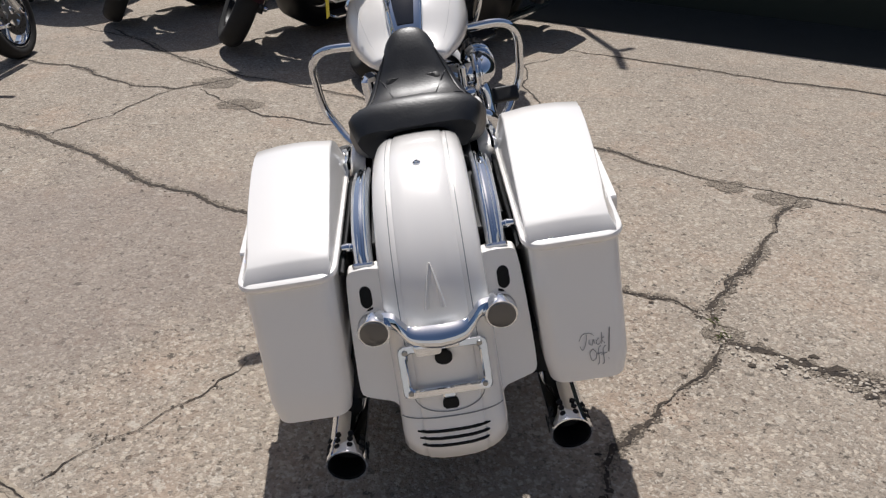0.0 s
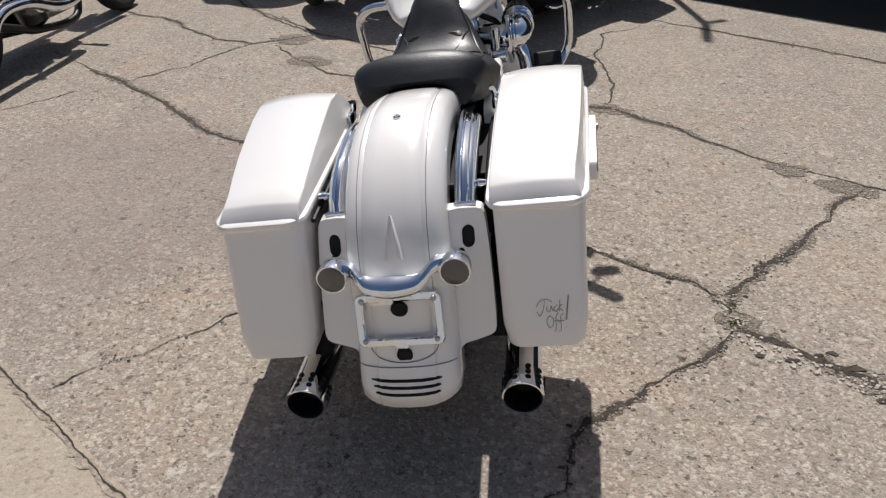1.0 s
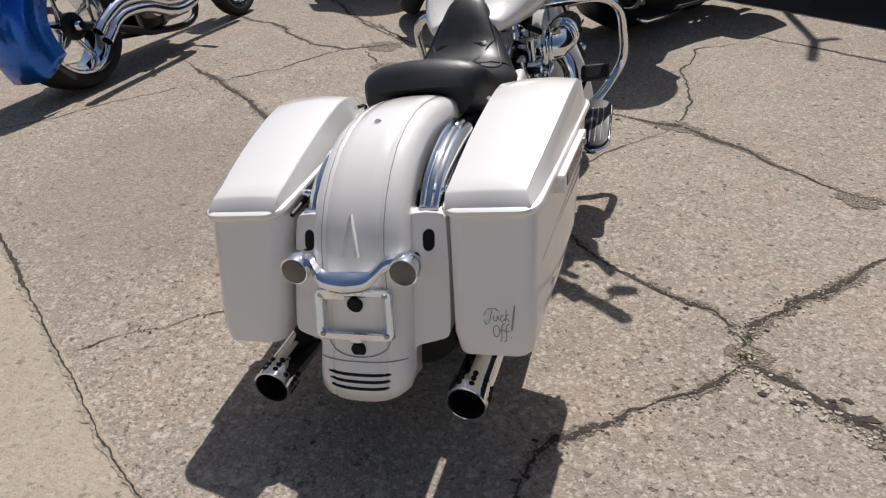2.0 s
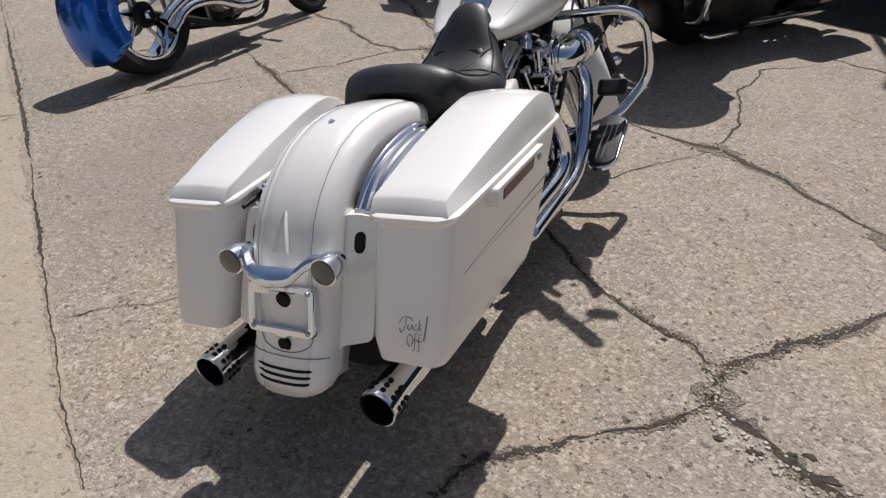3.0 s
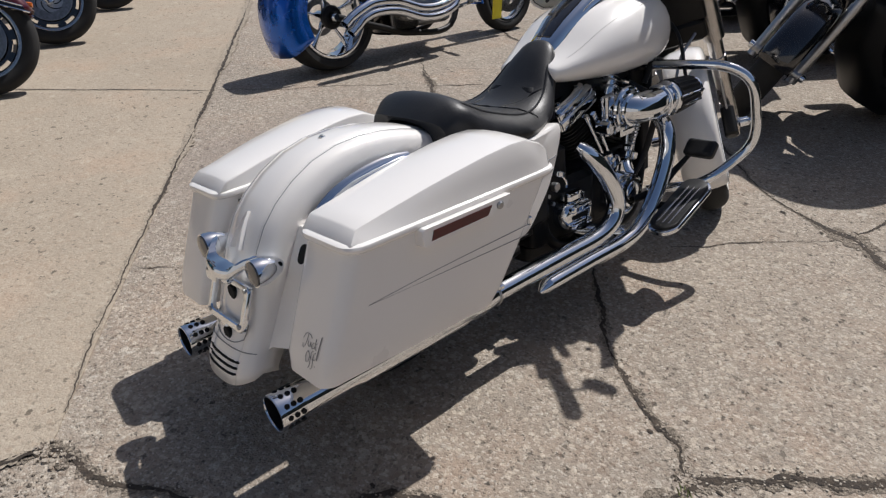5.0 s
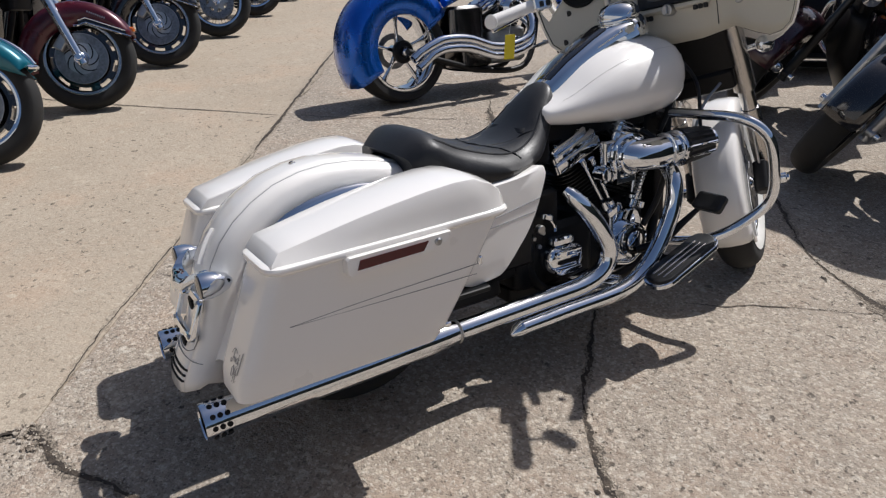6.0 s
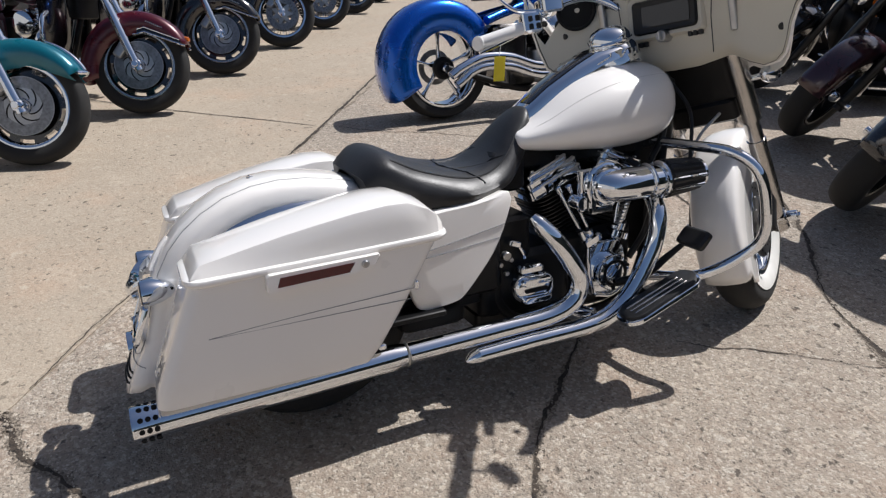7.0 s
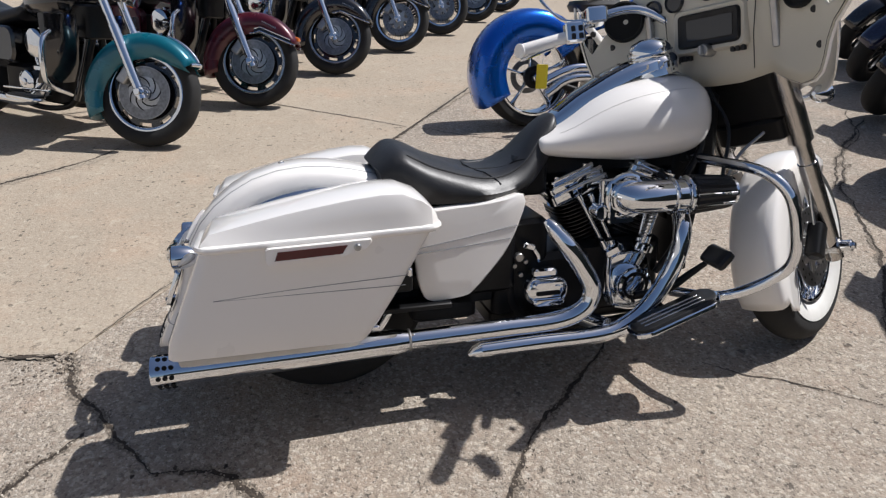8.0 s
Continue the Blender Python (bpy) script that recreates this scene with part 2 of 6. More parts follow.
def lathe(profile, centre=(0, 0, 0), axis="x", n=32, closed=False):
    """Turns (radius, along) pairs round an axis."""
    rings = []
    for r, a in profile:
        ring = []
        for k in range(n):
            c, s = r * math.cos(2 * math.pi * k / n), r * math.sin(2 * math.pi * k / n)
            q = {"x": (a, c, s), "y": (s, a, c), "z": (c, s, a)}[axis]
            ring.append((centre[0] + q[0], centre[1] + q[1], centre[2] + q[2]))
        rings.append(ring)
    if closed:
        rings.append(rings[0])
    return loft(rings, caps=not closed)


def disc(centre, r, t, axis="x", n=24, bevel=0.15):
    b = min(t, r) * bevel
    return lathe([(r - b, -t / 2), (r, -t / 2 + b), (r, t / 2 - b), (r - b, t / 2)], centre, axis, n)


def rrect(w, h, r, n=4):
    """A rounded rectangle round the origin, as (u, v)."""
    r = min(r, w / 2 - 1e-4, h / 2 - 1e-4)
    out = []
    for cx, cy, a0 in ((w / 2 - r, h / 2 - r, 0), (-w / 2 + r, h / 2 - r, 90), (-w / 2 + r, -h / 2 + r, 180), (w / 2 - r, -h / 2 + r, 270)):
        for k in range(n + 1):
            a = radians(a0 + 90 * k / n)
            out.append((cx + r * math.cos(a), cy + r * math.sin(a)))
    return out


def block(c, size, r=0.006, edge=0.003, m=None, n=3):
    """A box with rounded upright edges and bevelled rims; m turns it."""
    w, d, h = size
    rings = []
    for z, k in ((-h / 2, edge), (-h / 2 + edge, 0), (h / 2 - edge, 0), (h / 2, edge)):
        rings.append([Vector((u, v, z)) for u, v in rrect(w - 2 * k, d - 2 * k, r, n)])
    m = m or Matrix.Identity(4)
    return loft([[Vector(c) + m.to_3x3() @ p for p in ring] for ring in rings])


def plate(outline, x0, x1, edge=0.004):
    """A slab between x0 and x1 with the (y, z) outline and a small bevel."""
    cy, cz = sum(p[0] for p in outline) / len(outline), sum(p[1] for p in outline) / len(outline)
    lim = max(math.hypot(p[0] - cy, p[1] - cz) for p in outline)
    k = 1 - edge / lim
    sgn = 1 if x1 > x0 else -1
    rings = []
    for x, f in ((x0, k), (x0 + sgn * edge, 1), (x1 - sgn * edge, 1), (x1, k)):
        rings.append([(x, cy + (y - cy) * f, cz + (z - cz) * f) for y, z in outline])
    return loft(rings)


def ring_torus(centre, R, r, axis="x", n=36, m=8):
    return lathe([(R + r * math.cos(2 * math.pi * k / m), r * math.sin(2 * math.pi * k / m)) for k in range(m)], centre, axis, n, closed=True)


def round_outline(pts, k=4):
    """Closed outline with its corners softened (Chaikin)."""
    for _ in range(k):
        out = []
        for i in range(len(pts)):
            a, b = pts[i], pts[(i + 1) % len(pts)]
            out += [(a[0] * 0.8 + b[0] * 0.2, a[1] * 0.8 + b[1] * 0.2), (a[0] * 0.2 + b[0] * 0.8, a[1] * 0.2 + b[1] * 0.8)]
        pts = out
        if len(pts) > 60:
            break
    return pts


# ---- ground ----
EDGE_A, EDGE_DIR = Vector((-0.27, 0.74)), Vector((-0.8306, 0.5568))


def flat(name, pts, z, mat, label, kind="structure", t=0.0):
    verts = [(x, y, z) for x, y in pts]
    faces = [list(range(len(pts)))]
    if t:
        n = len(pts)
        verts += [(x, y, z - t) for x, y in pts]
        faces += [[i, (i + 1) % n, n + (i + 1) % n, n + i] for i in range(n)]
    ob = link(name, (verts, faces), mat, None, label)
    return tagged(ob, category="ground", kind=kind)


flat("ground", [(-150, -150), (150, -150), (150, 150), (-150, 150)], 0, CONCRETE, "worn cracked exposed-aggregate concrete lot in full sun")
e0, e1 = EDGE_A - EDGE_DIR * 0.02, EDGE_A + EDGE_DIR * 60
flat("pavement", [tuple(e0), (-0.205, 0.70), (-0.17, 0.665), (-0.19, 0.62), (-0.20, 0.56), (-0.215, 0.47), (-0.28, 0.30), (-0.6, -0.25), (-1.2, -1.1), (-12, -18), (-60, -20), tuple(e1)], 0.004, CONCRETE_B,
     "smoother beige concrete slab beside a long joint", t=0.003)


def broken(pts, seed, levels=3, amount=0.085):
    """The same course with smaller and smaller kinks, as concrete breaks."""
    rnd = random.Random(seed * 7 + 3)
    p = [Vector((x, y, 0)) for x, y in pts]
    for _ in range(levels):
        q = [p[0]]
        for a, b in zip(p, p[1:]):
            d = b - a
            if d.length > 0.02:
                q.append(a.lerp(b, rnd.uniform(0.35, 0.65)) + Vector((-d.y, d.x, 0)).normalized() * amount * min(d.length, 0.3) * rnd.uniform(-1, 1))
            q.append(b)
        p = q
    return p


def ribbon(pts, width, z, jag=0.5, step=0.02, wobble=0.012, seed=1, kink=0.085):
    """A ragged strip along a broken line."""
    rnd = random.Random(seed)
    p = broken(pts, seed, 3, kink)
    path = []
    for a, b in zip(p, p[1:]):
        k = max(2, int((b - a).length / step))
        path += [a.lerp(b, i / k) for i in range(k)]
    path.append(p[-1])
    verts, faces, off, side = [], [], 0.0, [1.0, 1.0]
    for i, q in enumerate(path):
        d = (path[min(i + 1, len(path) - 1)] - path[max(i - 1, 0)]).normalized()
        s = Vector((-d.y, d.x, 0))
        off = off * 0.80 + rnd.uniform(-1, 1) * wobble * 0.22
        side = [min(2.3, max(0.08, v + rnd.uniform(-0.36, 0.35))) for v in side]
        taper = min(1, 0.25 + 6 * min(i, len(path) - 1 - i) / len(path))
        w1, w2 = (width * taper * v * max(0.3, 1 + 0.35 * jag * rnd.uniform(-1, 1)) / 2 for v in side)
        for e, dz in ((w1, 0), (0, -0.0002), (-w2, 0)):
            v = q + s * (off + e)
            verts.append((v.x, v.y, z + dz))
    for i in range(len(path) - 1):
        for k in range(2):
            faces.append([i * 3 + k, i * 3 + k + 1, i * 3 + k + 4, i * 3 + k + 3])
    return verts, faces


def chips(pts, w, seed):
    """Spalled flecks broken out beside a crack."""
    rnd = random.Random(seed)
    geos = []
    p = broken(pts, seed - 100)
    for a, b in zip(p, p[1:]):
        d = b - a
        s = Vector((-d.y, d.x, 0)).normalized()
        for _ in range(int(d.length * 420 * w + rnd.random())):
            c = a + d * rnd.random() + s * rnd.gauss(0, w * 0.9 + 0.005)
            r = rnd.uniform(0.003, 0.003 + w * 0.4)
            n = rnd.randint(4, 7)
            t0 = rnd.uniform(0, 6.28)
            lift = 0.0029 + len(geos) * 0.000006
            geos.append(([(c.x + r * rnd.uniform(0.4, 1.3) * math.cos(t0 + 6.283 * k / n) * 1.5, c.y + r * rnd.uniform(0.4, 1.0) * math.sin(t0 + 6.283 * k / n), lift) for k in range(n)], [list(range(n))]))
    return geos


CRACKS = [
    ([(-2.07, 3.55), (-1.8, 3.4), (-1.34, 3.02), (-1.01, 2.76), (-0.64, 2.54), (-0.2, 2.3)], 0.020),
    ([(-2.53, 4.81), (-2.02, 4.58), (-1.62, 4.21), (-1.34, 4.14), (-1.02, 4.37)], 0.018),
    ([(-2.24, 5.69), (-1.59, 4.94), (-1.21, 4.56), (-1.02, 4.37)], 0.014),
    ([(-1.78, 3.4), (-1.54, 3.69), (-1.34, 4.14)], 0.006),
    ([(-1.16, 4.12), (-0.74, 3.66), (-0.3, 3.5)], 0.012),
    ([(0.36, 3.44), (0.57, 3.35), (0.76, 3.31), (1.05, 3.08), (1.27, 2.87), (1.51, 2.7), (1.7, 2.58), (2.2, 2.3)], 0.019),
    ([(0.76, 3.31), (0.82, 3.65), (0.75, 4.13), (0.83, 4.6), (1.15, 4.88)], 0.009),
    ([(1.69, 2.57), (1.46, 2.3), (1.25, 2.05), (1.0, 1.8), (0.96, 1.63)], 0.015),
    ([(0.96, 1.62), (0.77, 1.43), (0.64, 1.31), (0.53, 1.23), (0.47, 1.13), (0.45, 1.0)], 0.021),
    ([(0.96, 1.63), (1.11, 1.55), (1.26, 1.46), (1.4, 1.35), (1.8, 1.1)], 0.046),
    ([(-0.05, 2.66), (0.10, 2.50), (0.25, 2.34), (0.42, 2.16), (0.58, 2.01), (0.72, 1.91), (0.88, 1.85), (0.95, 1.77)], 0.016),
    ([(0.95, 1.77), (1.06, 1.88), (1.23, 2.04), (1.38, 2.23)], 0.020),
    ([(0.31, 2.72), (0.45, 2.92), (0.65, 3.15), (0.76, 3.31)], 0.007),
    ([(-0.6, -0.27), (-0.27, 0.30), (-0.205, 0.47), (-0.19, 0.57), (-0.16, 0.67), (-0.04, 0.71), (0.06, 0.75), (0.29, 0.89), (0.45, 1.0)], 0.014),
    ([(1.12, 5.06), (1.55, 4.78), (2.18, 4.37), (2.93, 3.93), (4.6, 2.95)], 0.018),
    ([(-0.87, 1.17), (-0.73, 1.3), (-0.62, 1.4), (-0.45, 1.59)], 0.006),
    ([(-2.47, 5.75), (-1.86, 5.31), (-1.35, 4.72), (-1.03, 4.44), (-0.6, 4.18), (-0.21, 3.93), (0.36, 3.44)], 0.013),
    ([(-2.6, 2.32), (-2.33, 2.67), (-2.05, 3.11), (-1.83, 3.41)], 0.006),
    ([(-2.49, 3.86), (-1.87, 3.42)], 0.007),
    ([(0.25, 0.80), (0.37, 0.70), (0.47, 0.64)], 0.016),
]
for i, (pts, w) in enumerate(CRACKS):
    ob = link("ground_crack", [ribbon(pts, w * (0.85 if w > 0.04 else 0.68 if pts[0][1] < 2.2 else 0.85), 0.0025, 1.0, 0.010, 0.013, i)] + chips(pts, w, 100 + i), CRACK)
    tagged(ob, "dark dirt-filled crack in the worn concrete", "crack", "cracks in the concrete", "structure")
    if w > 0.012:
        ob = link("crumbled_edge", ribbon(pts, w * 1.75, 0.0012, 1.0, 0.011, 0.014, i), CRUMBLE)
        tagged(ob, "crumbled rough edge along a concrete crack", "crack", "crumbled crack edges", "structure")
JOINTS = [
    ([tuple(EDGE_A), (-0.52, 0.89), (-0.9, 1.15), (-1.49, 1.56), (-2.6, 2.32), (-4.7, 3.71), (-7.5, 5.6)], 0.012),
    ([(-4.6, 0.2), (-3.34, 1.48), (-3.0, 1.87), (-2.6, 2.3)], 0.007),
    ([(-1.6, -0.6), (-1.93, -0.04), (-2.12, 0.18), (-2.30, 0.38), (-2.49, 0.48)], 0.024),
    ([(-0.6, -0.27), (-0.27, 0.30), (-0.20, 0.47), (-0.19, 0.56), (-0.17, 0.66)], 0.026),
]
for i, (pts, w) in enumerate(JOINTS):
    ob = link("slab_joint", ribbon(pts, w * 0.85, 0.0068, 1.0, 0.010, 0.012, 40 + i, 0.012), CRACK)
    tagged(ob, "dirt-filled joint between two concrete slabs", "joint", "slab joints", "structure")
    ob = link("worn_joint_edge", ribbon(pts, w * 3.2, 0.0058, 1.0, 0.014, 0.012, 40 + i, 0.012), CRUMBLE_B)
    tagged(ob, "worn chipped concrete edge along a slab joint", "joint", "worn joint edges", "structure")


SPOTS = ((0.98, 1.66, 0.06), (0.97, 1.76, 0.05), (1.60, 2.55, 0.11), (1.44, 2.72, 0.09), (0.76, 3.31, 0.10), (-1.15, 4.25, 0.15), (-0.9, 3.85, 0.12), (-0.17, 0.66, 0.035), (-0.10, 0.67, 0.03), (-1.35, 4.72, 0.07), (1.30, 1.42, 0.07))


def patch(cx, cy, r, seed, z):
    """A ragged worn-out spot."""
    rnd = random.Random(seed)
    n = 44
    ring, e = [], 1.0
    for k in range(n):
        e = min(1.15, max(0.4, e + rnd.uniform(-0.22, 0.22)))
        ring.append((cx + r * e * math.cos(6.2832 * k / n), cy + r * 0.75 * e * math.sin(6.2832 * k / n), z))
    return [(cx, cy, z - 0.0006)] + ring, [[0, 1 + k, 1 + (k + 1) % n] for k in range(n)]


def rubble(cx, cy, r, seed):
    """Small broken lumps of concrete lying in a worn spot."""
    rnd = random.Random(seed)
    geos = []
    base = 0.0058 if cy < 0.7 else 0.0022
    for _ in range(int((60 if cy < 2.2 else 24) * r / 0.1)):
        x, y = cx + rnd.gauss(0, r * 0.42), cy + rnd.gauss(0, r * 0.34)
        e, t0 = rnd.uniform(0.003, 0.010), rnd.uniform(0, 6.28)
        n = 6
        low = [(x + e * rnd.uniform(0.7, 1.3) * math.cos(t0 + 6.283 * k / n), y + e * rnd.uniform(0.6, 1.1) * math.sin(t0 + 6.283 * k / n), 0.0) for k in range(n)]
        top = [(x + (p[0] - x) * 0.8, y + (p[1] - y) * 0.8, base + e * rnd.uniform(0.1, 0.3)) for p in low]
        geos.append((low + top, [[k, (k + 1) % n, n + (k + 1) % n, n + k] for k in range(n)] + [list(range(n, 2 * n))]))
    return geos


for i, (x, y, r) in enumerate(SPOTS):
    tagged(link("broken_spot", patch(x, y, r, i, 0.0054 if y < 0.7 else 0.0019), CRUMBLE), "rough broken spot where concrete cracks meet", "crack", "broken spots", "structure")
    tagged(link("rubble", rubble(x, y, r, 50 + i), CONCRETE, angle=12), "small broken lumps of concrete at a crack", "rubble", kind="stuff")

# broken stones and grains lying along the cracks
for i, (pts, w) in enumerate(CRACKS):
    if w < 0.010:
        continue
    rnd = random.Random(200 + i)
    stones = []
    p = broken(pts, i)
    for a, b in zip(p, p[1:]):
        d = b - a
        s = Vector((-d.y, d.x, 0)).normalized()
        lean = w * (0.85 if w > 0.04 else 0.55) * (1 if i % 3 else -1)
        for _ in range(int(d.length * (4200 if a.y < 2.2 else 1300) * w + rnd.random())):
            c = a + d * rnd.random() + s * (lean + rnd.gauss(0, w * 0.5))
            e, t0, n = rnd.uniform(0.0018, 0.0020 + w * 0.16), rnd.uniform(0, 6.28), 6
            low = [(c.x + e * rnd.uniform(0.7, 1.3) * math.cos(t0 + 6.283 * k / n), c.y + e * rnd.uniform(0.6, 1.1) * math.sin(t0 + 6.283 * k / n), 0.0) for k in range(n)]
            h = 0.0030 + e * rnd.uniform(0.05, 0.3)
            top = [(c.x + (p[0] - c.x) * 0.75, c.y + (p[1] - c.y) * 0.75, h + rnd.uniform(-0.0004, 0.0004)) for p in low]
            stones.append((low + top, [[k, (k + 1) % n, n + (k + 1) % n, n + k] for k in range(n)] + [list(range(n, 2 * n))]))
    tagged(link("crack_grit", stones, GRAIN if i % 2 else CONCRETE, angle=12), "broken stones and grit along a concrete crack", "grit", kind="stuff")

# loose grit along the cracks and over the slabs
rnd = random.Random(5)
pebbles = []
spots = []
for pts, w in CRACKS:
    for _ in range(int(14 + 900 * w)):
        k = rnd.randrange(len(pts) - 1)
        s = rnd.random()
        spots.append((pts[k][0] * (1 - s) + pts[k + 1][0] * s + rnd.gauss(0, 0.03), pts[k][1] * (1 - s) + pts[k + 1][1] * s + rnd.gauss(0, 0.03), 0.006))
for _ in range(70):
    spots.append((rnd.gauss(-0.12, 0.07), rnd.gauss(0.62, 0.07), 0.008))
for _ in range(900):
    spots.append((rnd.uniform(-3, 2.2), rnd.uniform(0.2, 5.2), 0.0045))
for x, y, s in spots:
    s *= rnd.uniform(0.35, 1.0)
    a = rnd.uniform(0, 6.28)
    z0 = 0.002
    base = [(x + s * rnd.uniform(0.6, 1.1) * math.cos(a + k * 1.571), y + s * rnd.uniform(0.6, 1.1) * math.sin(a + k * 1.571), z0) for k in range(4)]
    top = (x + s * 0.2, y, z0 + s * rnd.uniform(0.25, 0.5))
    pebbles.append((base + [top], [[0, 1, 4], [1, 2, 4], [2, 3, 4], [3, 0, 4]]))
tagged(link("gravel", pebbles, CRUMBLE, angle=10), "loose grey grit scattered over the concrete", "gravel", kind="stuff")

# weeds in the cracks
blades = []
for cx, cy, n, spread in ((0.965, 1.64, 16, 0.014), (0.98, 1.72, 6, 0.015)):
    for _ in range(n):
        x, y = cx + rnd.gauss(0, spread), cy + rnd.gauss(0, spread * 0.7)
        a, h, l = rnd.uniform(0, 6.28), rnd.uniform(0.004, 0.014), rnd.uniform(0.010, 0.030)
        ux, uy = math.cos(a), math.sin(a)
        w = 0.0016
        blades.append(([(x - uy * w, y + ux * w, 0.001), (x + uy * w, y - ux * w, 0.001), (x + ux * l * 0.5 + uy * w, y + uy * l * 0.5 - ux * w, h), (x + ux * l, y + uy * l, h * 0.8)], [[0, 1, 2], [0, 2, 3]]))
tagged(link("weeds", blades, WEED), "small green weeds growing in the cracks", "weeds", kind="stuff")

# dark wall whose shade reaches the lot, and the near-black apron at its foot
WD = Vector((0.826, -0.563))
WN = Vector((0.563, 0.826))
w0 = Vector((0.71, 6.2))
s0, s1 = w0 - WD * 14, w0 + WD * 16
# shade put into the colour: strip starts just inside the wall's shadow edge
flat("shade_apron", [tuple(s0 + WN * 0.04), tuple(s1 + WN * 0.04), tuple(s1 + WN * 4), tuple(s0 + WN * 4)], 0.004, SHADE_ASPHALT, "near-black asphalt strip that deepens the shade at the wall foot", t=0.003)
WALL_H = 2.5
off = WALL_H * math.cos(radians(SUN_EL)) / math.sin(radians(SUN_EL)) * (math.sin(radians(SUN_AZ)) * WN.y + math.cos(radians(SUN_AZ)) * WN.x)
a0, a1 = w0 - WD * 14 + WN * off, w0 + WD * 16 + WN * off
ring = [a0, a1, a1 + WN * 0.25, a0 + WN * 0.25]
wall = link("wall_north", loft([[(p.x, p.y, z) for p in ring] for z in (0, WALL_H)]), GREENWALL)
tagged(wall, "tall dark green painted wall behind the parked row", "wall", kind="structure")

# plain sunlit wall, added unseen to the south to bounce light onto shaded faces
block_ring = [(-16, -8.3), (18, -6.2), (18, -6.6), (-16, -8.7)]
tagged(link("bounce_wall_south", loft([[(x, y, z) for x, y in block_ring] for z in (0, 5.0)]), BOUNCE_GREY), "added plain grey wall that bounces sunlight onto the shaded faces", "wall", kind="structure")

# post with a short arm on top of the wall, whose shadow falls on the lot
foot = Vector((1.214, 7.286)) + WN * 0.08
post = link("wall_post", [tube([(foot.x, foot.y, WALL_H - 0.02), (foot.x, foot.y, WALL_H + 1.1), (foot.x - 0.12, foot.y, WALL_H + 1.72)], 0.032, 10), tube([(foot.x, foot.y, WALL_H + 1.08), (foot.x + 0.16, foot.y + 0.02, WALL_H + 0.98)], 0.026, 8)], BLACKMETAL)
tagged(post, "dark metal post standing on top of the wall", "post")


# ---- shared motorcycle parts ----
def thing(name, m, label, category, group=""):
    ob = new(name)
    ob.empty_display_size = 0.2
    ob.matrix_world = m
    return tagged(ob, label, category, group)


